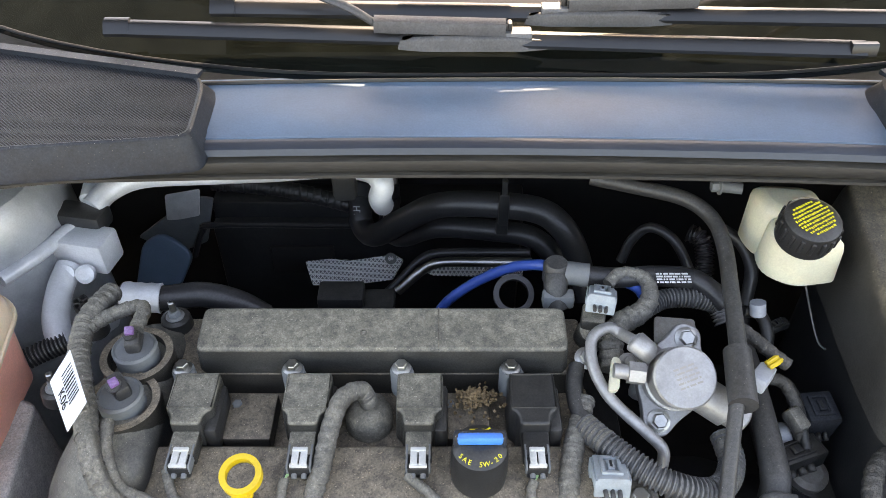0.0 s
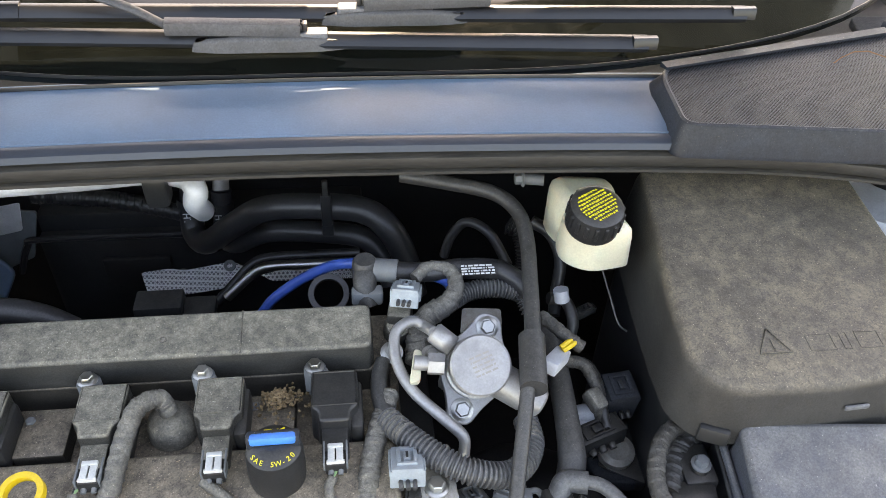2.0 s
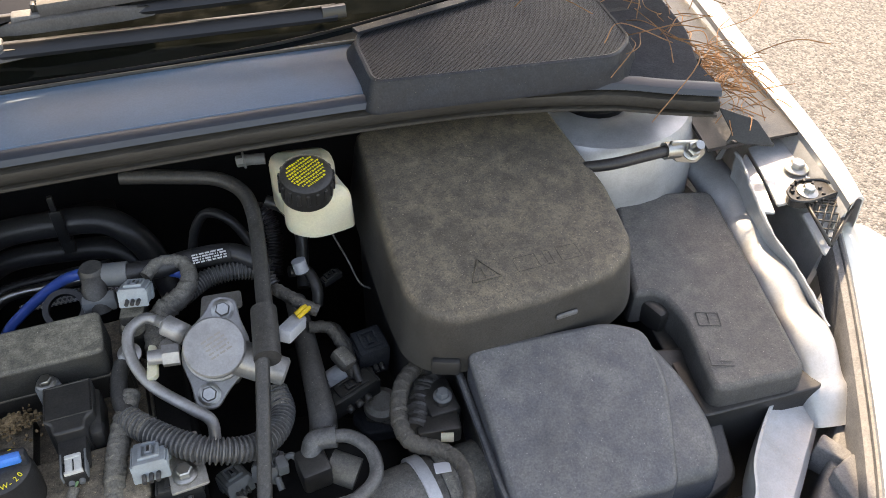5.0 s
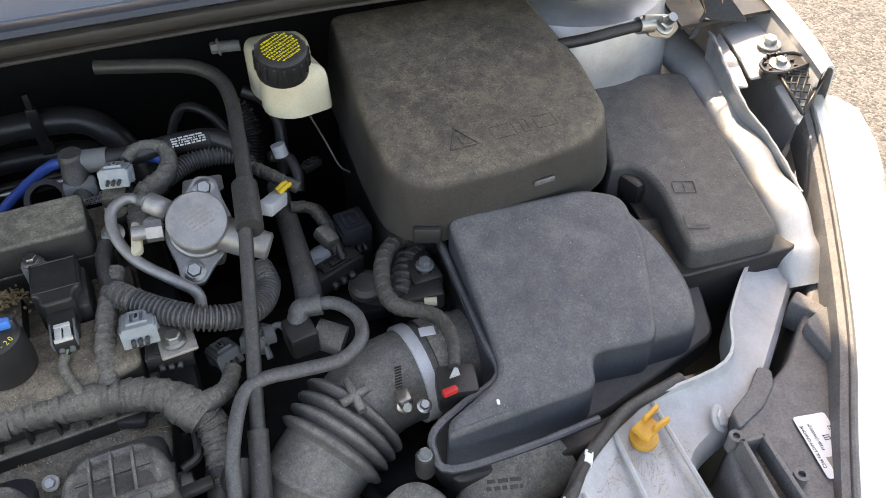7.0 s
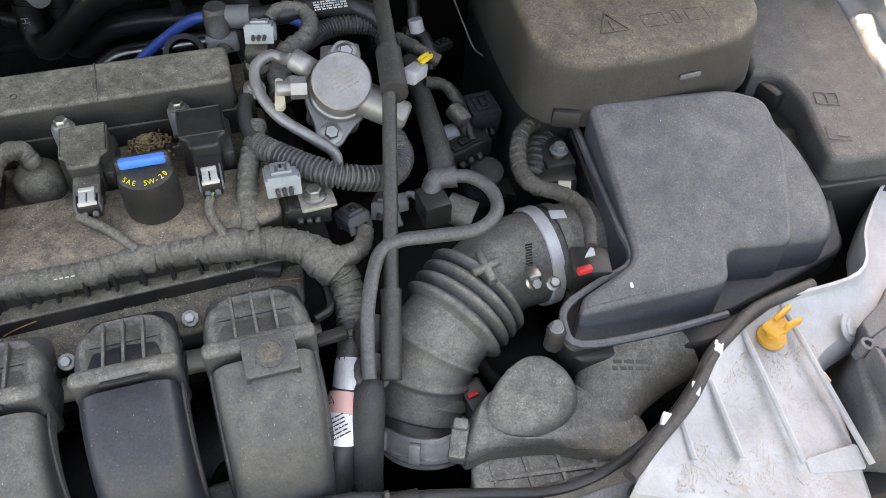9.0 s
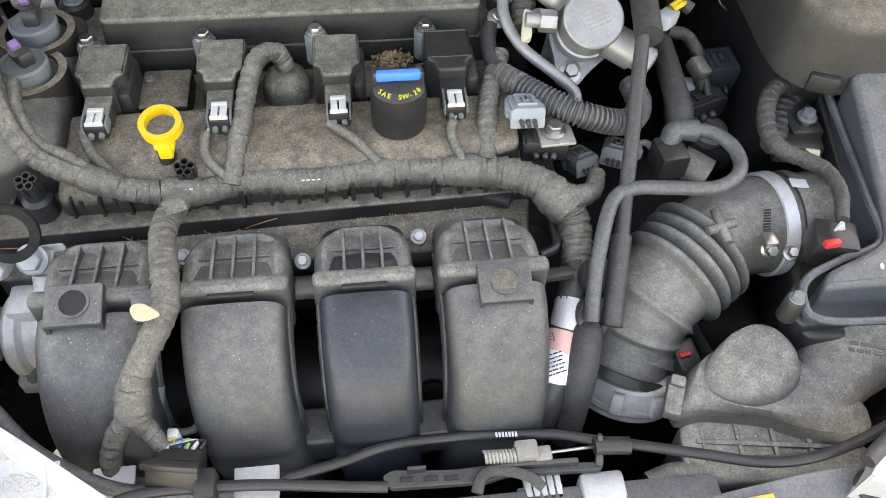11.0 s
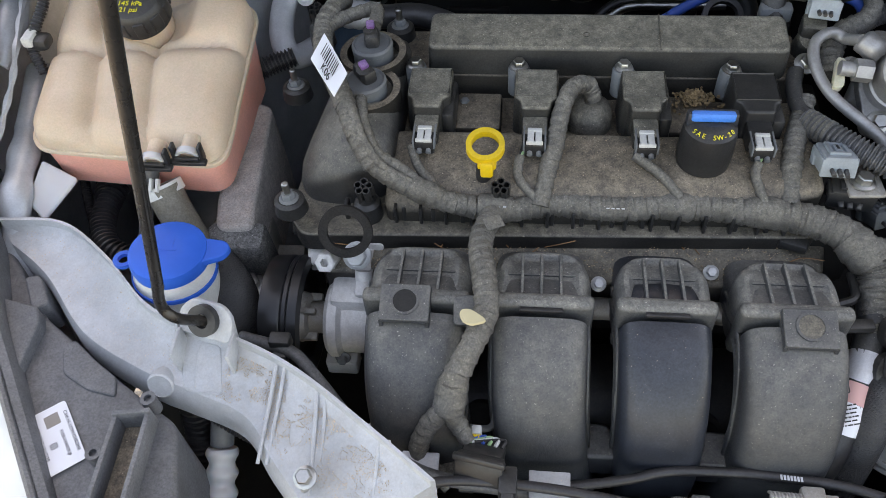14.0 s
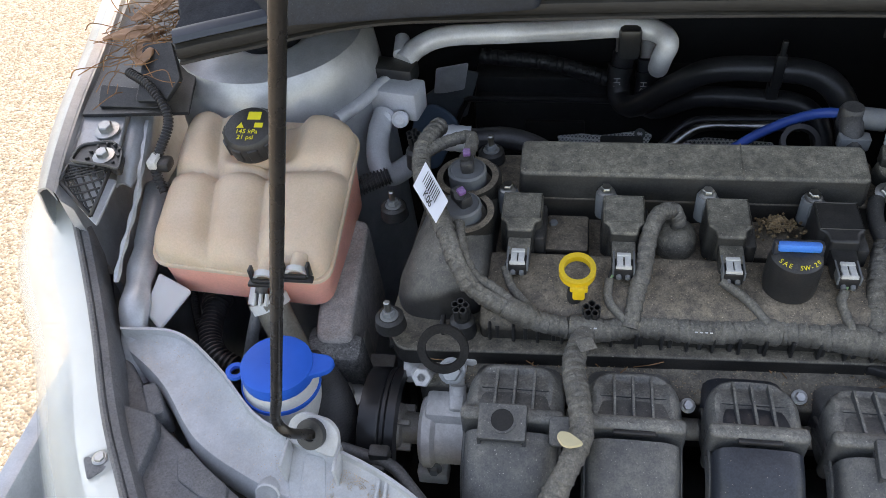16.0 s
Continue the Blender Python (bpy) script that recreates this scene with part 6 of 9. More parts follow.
def tank_top(x, y):
    z = 0.893 + (y - 0.33) * 0.26
    groove = 0.0
    for gx in (-0.518 - (y - 0.353) * 0.16, -0.465 - (y - 0.356) * 0.15):
        groove += 0.011 * math.exp(-(abs(x - gx) / 0.009) ** 1.4)
    groove += 0.010 * math.exp(-(abs(y - 0.453 - (x + 0.5) * 0.04) / 0.008) ** 1.4)
    groove += 0.020 / (1 + math.exp((0.466 - y) / 0.004)) * math.exp(-((x + 0.490) / 0.040) ** 6)
    return z - groove


TK = [(-0.585, 0.534, 0.925), (-0.417, 0.528, 0.925), (-0.393, 0.511, 0.920), (-0.393, 0.342, 0.885), (-0.581, 0.356, 0.885)]
def seam_z(x, y):
    return 0.868 + (y - 0.33) * 0.24
part("upper_shell", dome([(p.x, p.y) for p in even([V(p.x, p.y, 0) for p in rounded(TK, 0.026, 6) + rounded(TK, 0.026, 6)[:1]], 0.0035)[:-1]], seam_z, tank_top, 0.0, 0.020, 50, 1), "tank", tank)
big = [(-0.475 + (p[0] + 0.475) * 1.03, 0.40 + (p[1] - 0.40) * 1.03) for p in TK]
part("seam_flange", prism(big, lambda x, y: seam_z(x, y) - 0.002, lambda x, y: seam_z(x, y) + 0.002, 0.024, 0.001, 0, 6), "tank", tank)
part("lower_shell", prism([(-0.475 + (p[0] + 0.475) * 0.93, 0.40 + (p[1] - 0.40) * 0.93) for p in TK], 0.832, lambda x, y: seam_z(x, y) - 0.001, 0.022, 0.002, -0.004, 6), "coolant", tank)
tc = V((-0.494, 0.480, 0.957))
tm = facing(tc - V(0, 0.0, 0.018), (0, -0.26, 0.96))
part("neck", lathe([(0.024, -0.03), (0.024, 0.0)], tm, 24), "tank", tank)
tcap = part("cap", lathe([(0.028, -0.008), (0.029, 0.008), (0.028, 0.014), (0.0245, 0.018), (0.012, 0.019)], tm, 36), "black", tank)
for k in range(10):
    a = 2 * math.pi * k / 10
    part("grip_lobe", block((0, 0, 0), (0.006, 0.011, 0.018), 0.002, m=tm @ pose(0.0272 * math.cos(a), 0.0272 * math.sin(a), 0.004, 0, 0, math.degrees(a))), "black", tcap)
part("pressure_text", merge(letters("145 kPa\n21 psi", 0.0075, tm @ pose(0, -0.011, 0.0192)), block((0, 0, 0), (0.014, 0.010, 0.0003), 0, m=tm @ pose(0.004, 0.013, 0.0192)), block((0, 0, 0), (0.009, 0.006, 0.0003), 0, m=tm @ pose(0.011, 0.001, 0.0192)), prism([(-0.012, -0.003), (-0.004, -0.003), (-0.008, 0.004)], 0.0191, 0.0195, 0, 0, m=tm)), "yellow_ink", tcap, "yellow lettering")
for p in ((-0.448, 0.342, 0.893), (-0.419, 0.350, 0.893)):
    p = V(p)
    n1 = part("hose_spigot", tube([p + V(0, 0.006, 0), p + V(0, -0.012, -0.004)], 0.0085, 14), "tank", tank)
    ring_plate_at = facing(p + V(0, -0.009, -0.003), (0, -1, -0.25))
    part("cuff", ring_plate(ring_plate_at, 0.0112, 0.0082, 0.006, 20), "milk", n1)
    part("clip", merge(*[block(p + V(q * 0.0125, -0.012, 0.000), (0.003, 0.008, 0.018), 0.0008) for q in (-1, 1)], block(p + V(0, -0.016, -0.008), (0.033, 0.007, 0.004), 0.001), block(p + V(0, -0.017, -0.003), (0.022, 0.004, 0.003), 0.0008)), "black", n1)
part("bracket_tab", prism([(-0.579, 0.358, 0.860), (-0.539, 0.341, 0.860), (-0.562, 0.300, 0.850), (-0.584, 0.318, 0.850)], lambda x, y: 0.846 + (y - 0.33) * 0.35, lambda x, y: 0.849 + (y - 0.33) * 0.35, 0.004, 0.002), "milk", tank)
part("rib_vent", tube([(-0.468, 0.353, 0.860), (-0.470, 0.332, 0.845)], 0.008, 10), "milk", tank)

# ---- washer filler ----
wc = V((-0.419, 0.250, 0.862))
wash = thing("washer_filler", (wc.x, wc.y, 0.74), "white washer bottle neck with a bright blue cap", "washer bottle")
wm = pose(wc.x, wc.y, wc.z, -2, 3, 4)
part("neck", lathe([(0.032, -0.12), (0.034, -0.06), (0.035, -0.022), (0.033, -0.012), (0.030, -0.006)], wm, 32), "white", wash)
bcap = part("cap", lathe([(0.0325, -0.010), (0.0335, -0.003), (0.0325, 0.003), (0.028, 0.005), (0.012, 0.0055)], wm, 36), "blue", wash, "blue snap cap")
part("tab", prism([(0.024, -0.014), (0.048, -0.004), (0.052, 0.006), (0.046, 0.013), (0.024, 0.016)], -0.004, 0.002, 0.005, 0.0015, m=wm), "blue", bcap)
part("hinge_loop", ring_plate(wm @ pose(-0.038, -0.004, -0.008), 0.009, 0.005, 0.004), "blue", bcap)
part("strap", ring_plate(wm @ pose(0, 0, -0.026), 0.0365, 0.0335, 0.004, 32), "blue", bcap)
part("moulded_sign", merge(block((0, 0, 0), (0.018, 0.0015, 0.0006), 0, m=wm @ pose(0, -0.002, 0.0056)), block((0, 0, 0), (0.0015, 0.012, 0.0006), 0, m=wm @ pose(0.004, 0.004, 0.0056))), "blue", bcap)

# ---- left front panel arm ----
ARM_L = ([(-0.595, 0.290, 0.845), (-0.536, 0.291, 0.842), (-0.481, 0.255, 0.842), (-0.421, 0.202, 0.842), (-0.346, 0.180, 0.840), (-0.292, 0.156, 0.838), (-0.232, 0.115, 0.836), (-0.177, 0.075, 0.834)],
           [(-0.581, 0.270, 0.835), (-0.537, 0.236, 0.832), (-0.485, 0.183, 0.828), (-0.420, 0.151, 0.824), (-0.386, 0.140, 0.822), (-0.337, 0.123, 0.818), (-0.307, 0.089, 0.812), (-0.259, 0.040, 0.806)])
left = arm("silver-painted front panel arm with rusty dirt and the prop rod hinge", *ARM_L, [])
for a_, b_ in (((-0.307, 0.160, 0.838), (-0.313, 0.092, 0.808)), ((-0.271, 0.141, 0.836), (-0.268, 0.070, 0.808)), ((-0.218, 0.106, 0.834), (-0.219, 0.062, 0.815))):
    for dx in (-0.0035, 0.0035):
        part("rib", tube([V(a_) + V(dx, 0, 0), V(a_).lerp(V(b_), 0.5) + V(dx, 0, -0.001), V(b_) + V(dx, 0, 0)], 0.0016, 8), "ramp", left)
def pad_z(x, y):
    return 0.8395 + (y - 0.19) * 0.38


part("hinge_pad", prism([(-0.387, 0.144), (-0.397, 0.186), (-0.351, 0.184), (-0.351, 0.136)], 0.80, pad_z, 0.004, 0.002), "ramp", left)
for x0, x1 in ((-0.398, -0.393), (-0.350, -0.350)):
    part("fin", slab([(x0, 0.192, 0.862), (x0, 0.186, 0.838), (x1, 0.164, 0.830), (x1, 0.168, 0.833)], 0.0022), "ramp", left)
hb = V((-0.369, 0.188, 0.858))
part("hinge_bracket", merge(prism([(-0.024, -0.015), (0.024, -0.015), (0.024, 0.006), (0.014, 0.015), (-0.014, 0.015), (-0.024, 0.004)], -0.002, 0.002, 0.006, 0.001, m=facing(hb, (-0.2, -0.75, 0.65))), block(hb + V(0.0225, -0.018, -0.018), (0.003, 0.026, 0.026), 0.001), block(hb + V(-0.0225, -0.018, -0.018), (0.003, 0.026, 0.026), 0.001)), "ramp", left)
part("pivot_grommet", ring_plate(facing(hb, (-0.2, -0.75, 0.65)) @ Matrix.Translation((0, 0, 0.002)), 0.013, 0.006, 0.006, 24), "black", left)
part("round_boss", lathe([(0.0115, -0.012), (0.0115, 0.000), (0.0100, 0.0012), (0.0085, 0.0004), (0.004, 0.0004)], facing((-0.407, 0.147, 0.820), (0, -0.85, 0.45)), 24), "ramp", left)
part("stud", merge(hexbolt(facing((-0.273, 0.077, 0.825), (0, -0.3, 1)), 0.006, 0.008), tube([(-0.274, 0.077, 0.820), (-0.277, 0.074, 0.800)], 0.004, 8)), "steel", left)

arm_grit(ARM_L[0], ARM_L[1], 0.60, 0.97, 0.12, 0.85, 6000, 19, "rusty brown grit on the silver front panel")
arm_grit(ARM_L[0], ARM_L[1], 0.05, 0.5, 0.15, 0.85, 700, 20, "sparse brown grit on the silver front panel")
EMB = rounded([(-0.379, 0.179), (-0.362, 0.178), (-0.355, 0.142), (-0.378, 0.144)], 0.005)
part("embossed_frame", tube([(*p.xy, pad_z(*p.xy) - 0.0004) for p in EMB + EMB[:1]], 0.0013, 6, 2), "ramp", left)
part("embossed_panel", prism([p.xy for p in EMB], 0.80, lambda x, y: pad_z(x, y) + 0.0006, 0.0, 0.0008), "ramp", left)
# ---- prop rod ----
rod = thing("prop_rod", hb, "black steel bonnet prop rod standing in its hinge", "prop rod")
elbow = V(-0.386, 0.170, 0.902)
ROD_TOP = elbow + V(0.257, -0.060, 0.9645) * 0.30
part("foot", tube([hb + V(0, -0.004, 0.003), hb.lerp(elbow, 0.6) + V(0, -0.008, 0.002), elbow, elbow + (ROD_TOP - elbow) * 0.12], 0.0043, 12), "rod", rod)
part("shaft", tube([elbow + (ROD_TOP - elbow) * 0.08, ROD_TOP, elbow + (ROD_TOP - elbow) * 2.4], 0.0043, 12), "rod", rod)

# ---- left headlamp ----
HL = [(-0.667, 0.395, 0.850), (-0.599, 0.287, 0.830), (-0.526, 0.204, 0.826), (-0.450, 0.154, 0.826), (-0.419, 0.135, 0.826), (-0.380, 0.112, 0.820), (-0.358, 0.037, 0.820), (-0.464, 0.027, 0.820), (-0.523, 0.126, 0.826), (-0.575, 0.198, 0.830)]
ll = lamp(HL, [(-0.707, 0.438, 0.900), (-0.667, 0.374, 0.880), (-0.610, 0.275, 0.860), (-0.564, 0.188, 0.845), (-0.520, 0.121, 0.835), (-0.448, 0.016, 0.820)], [(-0.736, 0.423, 0.900), (-0.719, 0.362, 0.880), (-0.662, 0.271, 0.860), (-0.624, 0.187, 0.840), (-0.583, 0.119, 0.830), (-0.525, 0.011, 0.810)],
     (-0.469, 0.094, 0.828), (0, 0, 1), 128, 2, "headlamp with black housing and white label, bright cloudy lens")
well([(-0.421, 0.108, 0.835), (-0.397, 0.112, 0.835), (-0.393, 0.043, 0.830), (-0.418, 0.040, 0.830)], ll)
for p in ((-0.402, 0.124, 0.835), (-0.430, 0.079, 0.832)):
    part("post", lathe([(0.006, -0.01), (0.006, 0.008), (0.003, 0.008), (0.003, 0.004)], Matrix.Translation(V(p)), 14), "lamp", ll)
part("raised_pad", prism([(-0.496, 0.172), (-0.489, 0.181), (-0.465, 0.163), (-0.441, 0.148), (-0.436, 0.131), (-0.462, 0.136), (-0.487, 0.149)], 0.80, 0.8285, 0.004, 0.0015), "lamp", ll)
part("raised_step", prism([(-0.565, 0.212), (-0.526, 0.204), (-0.519, 0.190), (-0.520, 0.128), (-0.545, 0.150)], 0.80, lambda x, y: 0.838 + (y - 0.16) * 0.06, 0.004, 0.002), "lamp", ll)
part("cross_bar", prism([(-0.556, 0.238), (-0.543, 0.242), (-0.522, 0.212), (-0.535, 0.204)], 0.80, 0.834, 0.003, 0.002), "lamp", ll)
lug = part("lug", block((-0.550, 0.151, 0.843), (0.03, 0.024, 0.010), 0.003, (0, 0, 35)), "lamp", ll)
part("lug_nut", hexbolt(Matrix.Translation((-0.551, 0.152, 0.848)), 0.005, 0.003), "steel", lug)


# ---- wiring and hoses ----
def run(name, pts, r, material, label, category, style="tube", **kw):
    make = {"tube": tube, "conduit": conduit, "taped": taped}[style]
    return solo(name, make(pts, r, **kw), material, label, category)


trunk = thing("wiring_harness", (-0.04, 0.31, 0.83), "thick tape-wound grey wiring harness across the engine", "wiring harness")
HARN = [(-0.254, 0.330, 0.893), (-0.233, 0.322, 0.882), (-0.198, 0.317, 0.866), (-0.157, 0.318, 0.853), (-0.134, 0.318, 0.853), (-0.096, 0.326, 0.853), (-0.043, 0.323, 0.853), (0.009, 0.329, 0.853), (0.066, 0.325, 0.853), (0.112, 0.318, 0.853), (0.141, 0.306, 0.850), (0.157, 0.288, 0.845)]
part("trunk", taped(HARN, [0.0075, 0.0085, 0.0095, 0.0102, 0.0108, 0.0108, 0.0110, 0.0114, 0.0120, 0.0130, 0.0138, 0.0145]), "tapew", trunk)
part("down_leg", taped([(0.158, 0.294, 0.845), (0.167, 0.279, 0.830), (0.166, 0.250, 0.815), (0.160, 0.226, 0.800)], [0.0145, 0.0135, 0.0125, 0.0115]), "tapew", trunk)
part("side_leg", taped([(0.152, 0.290, 0.850), (0.170, 0.290, 0.850), (0.185, 0.300, 0.845), (0.195, 0.323, 0.840)], [0.012, 0.009, 0.008, 0.007]), "tapew", trunk)
part("front_leg", taped([(-0.149, 0.311, 0.856), (-0.157, 0.273, 0.862), (-0.151, 0.230, 0.866), (-0.149, 0.202, 0.862), (-0.160, 0.172, 0.855), (-0.171, 0.152, 0.840), (-0.174, 0.142, 0.820), (-0.167, 0.136, 0.805), (-0.159, 0.127, 0.795)], [0.010, 0.010, 0.010, 0.010, 0.010, 0.0095, 0.0105, 0.009, 0.006]), "tapew", trunk)
part("front_tail", taped([(-0.174, 0.142, 0.820), (-0.191, 0.136, 0.800), (-0.199, 0.123, 0.770), (-0.173, 0.108, 0.755)], 0.008, 10), "tapew", trunk)
part("back_leg", taped([(-0.295, 0.406, 0.925), (-0.277, 0.367, 0.922), (-0.265, 0.341, 0.912), (-0.252, 0.328, 0.893)], 0.0085, 12), "tapew", trunk)
part("back_leg_end", taped([(-0.307, 0.530, 0.920), (-0.313, 0.504, 0.925), (-0.318, 0.483, 0.922), (-0.312, 0.447, 0.918), (-0.290, 0.398, 0.920), (-0.277, 0.367, 0.922)], 0.0095, 12), "tapew", trunk)
part("solenoid_leg", taped([(-0.316, 0.479, 0.922), (-0.301, 0.496, 0.922), (-0.280, 0.504, 0.925), (-0.268, 0.499, 0.928), (-0.268, 0.474, 0.928)], 0.0065, 10), "tapew", trunk)
part("plug_leg", taped([(-0.268, 0.385, 0.918), (-0.262, 0.358, 0.914), (-0.250, 0.338, 0.899), (-0.229, 0.332, 0.885), (-0.198, 0.316, 0.868)], 0.0055, 10), "tapew", trunk)
part("tie_mark", merge(*[block((-0.149 + 0.005 * q, 0.311, 0.8645), (0.003, 0.0013, 0.0008), 0.0002) for q in range(3)]), "white_ink", trunk)
part("tie_mark", merge(*[block((-0.052 + 0.0042 * q, 0.3135, 0.8640), (0.0026, 0.0010, 0.0008), 0.0002) for q in range(4)]), "white_ink", trunk)
for a_, b_, r_ in (((-0.162, 0.318, 0.855), (-0.134, 0.318, 0.853), 0.0122), ((-0.005, 0.328, 0.853), (0.021, 0.327, 0.853), 0.0126), ((0.068, 0.325, 0.853), (0.094, 0.322, 0.853), 0.0138), ((0.145, 0.302, 0.849), (0.162, 0.282, 0.840), 0.0164), ((-0.171, 0.155, 0.840), (-0.174, 0.139, 0.820), 0.0125), ((-0.220, 0.320, 0.876), (-0.196, 0.317, 0.866), 0.0108)):
    a_, b_ = V(a_), V(b_)
    part("tape_knot", tube([a_, a_.lerp(b_, 0.5) + V(0, 0, 0.001), b_], r_, 20, 10, 0.0018, wave=lambda i, u: (0.93 + 0.10 * math.sin(u * 3.14) ** 0.5) * (1 + 0.05 * noise.noise(V(i * 0.8, r_ * 900, 3))), wrap=(6.5, 0.10)), "tapew", trunk)
part("tape_flag", block((-0.147, 0.285, 0.874), (0.016, 0.012, 0.0012), 0.0004, (12, 8, 30)), "tapew", trunk)
part("side_strand", taped([(-0.287, 0.395, 0.928), (-0.270, 0.358, 0.925), (-0.258, 0.336, 0.912), (-0.243, 0.326, 0.893), (-0.215, 0.320, 0.878)], 0.0045, 10), "tapew", trunk)
# leads to the coils
for k, (a, b, c, d) in enumerate((((-0.217, 0.376, 0.885), (-0.224, 0.364, 0.882), (-0.214, 0.343, 0.874), (-0.187, 0.319, 0.862)),
                                  ((-0.121, 0.370, 0.885), (-0.128, 0.357, 0.880), (-0.128, 0.338, 0.872), (-0.112, 0.323, 0.862)),
                                  ((-0.023, 0.370, 0.885), (-0.030, 0.359, 0.882), (-0.008, 0.344, 0.875), (0.009, 0.328, 0.864)),
                                  ((0.077, 0.367, 0.885), (0.073, 0.355, 0.880), (0.070, 0.344, 0.876), (0.078, 0.324, 0.864)))):
    lead = thing("coil_lead", b, "thin grey taped lead from coil plug to harness", "wire", "coil leads")
    part("sleeve", taped([b, c, d], 0.0042), "tapew", lead)
    for s in (-1, 1):
        part("wire", tube([V(a) + V(s * 0.003, 0.004, 0), V(a).lerp(V(b), 0.5) + V(s * 0.002, 0, 0), b], 0.0014, 6), "green" if s > 0 else "black", lead)

run("breather_hose", [(-0.063, 0.427, 0.885), (-0.070, 0.430, 0.900), (-0.084, 0.418, 0.905), (-0.093, 0.397, 0.895), (-0.098, 0.363, 0.885), (-0.102, 0.352, 0.877), (-0.106, 0.332, 0.866), (-0.109, 0.318, 0.858)], 0.0080, "tapew", "grey tape-wound breather loom arching over the coils", "hose", "taped")
run("side_loom", [(0.124, 0.432, 0.886), (0.114, 0.404, 0.882), (0.106, 0.376, 0.877), (0.101, 0.350, 0.869), (0.099, 0.328, 0.858)], [0.0085, 0.0088, 0.0090, 0.0092, 0.0088], "tapew", "thick taped loom beside the oil cap", "wiring loom", "taped")


# ---- rear of the bay: heater box, hoses, heat shield ----
def plug_box(at, size, turn, material, label, wires=True):
    """A latched electrical connector: body, raised latch frame, slot, lip."""
    m = pose(*at, *turn)
    c = thing("connector", at, label, "connector")
    w, d, h = size
    b = part("body", block((0, 0, 0), size, 0.002, m=m), material, c)
    part("latch", merge(*[block((0, 0, 0), s, 0.0006, m=m @ pose(x, y, h / 2 + 0.001)) for x, y, s in ((-w * 0.26, 0, (w * 0.12, d * 0.62, 0.003)), (w * 0.26, 0, (w * 0.12, d * 0.62, 0.003)), (0, d * 0.30, (w * 0.64, d * 0.1, 0.003)), (0, -d * 0.30, (w * 0.64, d * 0.1, 0.003)), (0, 0, (w * 0.2, d * 0.36, 0.0035)))]), material, b)
    part("lip", block((0, 0, 0), (w * 1.10, d * 0.12, h * 0.9), 0.0015, m=m @ pose(0, -d * 0.45, -0.001)), material, b)
    part("collar", block((0, 0, 0), (w * 1.14, d * 0.30, h * 0.8), 0.0015, m=m @ pose(0, d * 0.36, -0.002)), material, b)
    for q in (-1, 1):
        part("side_rail", block((0, 0, 0), (w * 0.07, d * 0.9, h * 0.35), 0.0006, m=m @ pose(q * w * 0.53, 0, h * 0.22)), material, b)
    part("latch_slot", block((0, 0, 0), (w * 0.08, d * 0.24, 0.0012), 0.0003, m=m @ pose(0, 0, h / 2 + 0.0026)), "ink", b)
    if wires:
        for q in (-1, 0, 1):
            part("wire_stub", tube([m @ V(q * w * 0.22, -d * 0.48, -0.002), m @ V(q * w * 0.2, -d * 0.75, -0.004)], w * 0.075, 8), "rubber", b)
    return c


box = thing("heater_box", (-0.2, 0.87, 0.5), "matt black heater box and insulation on the firewall", "heater box")
b0, b1 = V((-0.318, 0.860, 0.762)), V((0.112, 0.860, 0.751))
l0, l1 = V((-0.321, 0.845, 0.735)), V((0.111, 0.845, 0.726))
part("upper_case", block(((b0.x + b1.x) / 2, 0.885, b0.z - 0.05), (b1.x - b0.x, 0.05, 0.10), 0.006), "black", box)
part("lower_case", block(((l0.x + l1.x) / 2, 0.875, l0.z - 0.12), (l1.x - l0.x, 0.06, 0.24), 0.012), "black", box)
part("joint_cord", tube([(-0.351, 0.840, 0.681), (-0.332, 0.842, 0.725), (-0.309, 0.842, 0.736), (-0.135, 0.842, 0.735), (0.111, 0.842, 0.731)], 0.0045, 8), "hose", box)
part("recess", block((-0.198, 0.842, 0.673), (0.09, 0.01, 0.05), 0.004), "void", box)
run("firewall_loom", [(-0.305, 0.850, 0.804), (-0.211, 0.840, 0.800), (-0.128, 0.840, 0.775), (-0.108, 0.845, 0.767)], 0.011, "black", "black taped loom along the firewall", "wiring loom", "taped")
br = thing("firewall_bracket", (-0.350, 0.850, 0.744), "grey metal bracket with a strip of silver tape", "bracket")
part("plate", slab([(-0.427, 0.850, 0.707), (-0.379, 0.850, 0.745), (-0.365, 0.852, 0.782), (-0.310, 0.852, 0.774), (-0.332, 0.850, 0.698), (-0.384, 0.850, 0.674)], 0.004), "slate", br)
part("tape", slab([(-0.372, 0.846, 0.785), (-0.323, 0.846, 0.795), (-0.332, 0.846, 0.749), (-0.362, 0.846, 0.742), (-0.379, 0.846, 0.741)], 0.001), "foil", br, "crumpled silver tape")
solo("splash_guard", slab([(-0.419, 0.760, 0.668), (-0.400, 0.800, 0.740), (-0.375, 0.800, 0.757), (-0.351, 0.800, 0.743), (-0.332, 0.790, 0.727), (-0.366, 0.760, 0.665)], 0.006, 0.003), "cowl", "blue-grey moulded splash panel at the firewall", "panel")

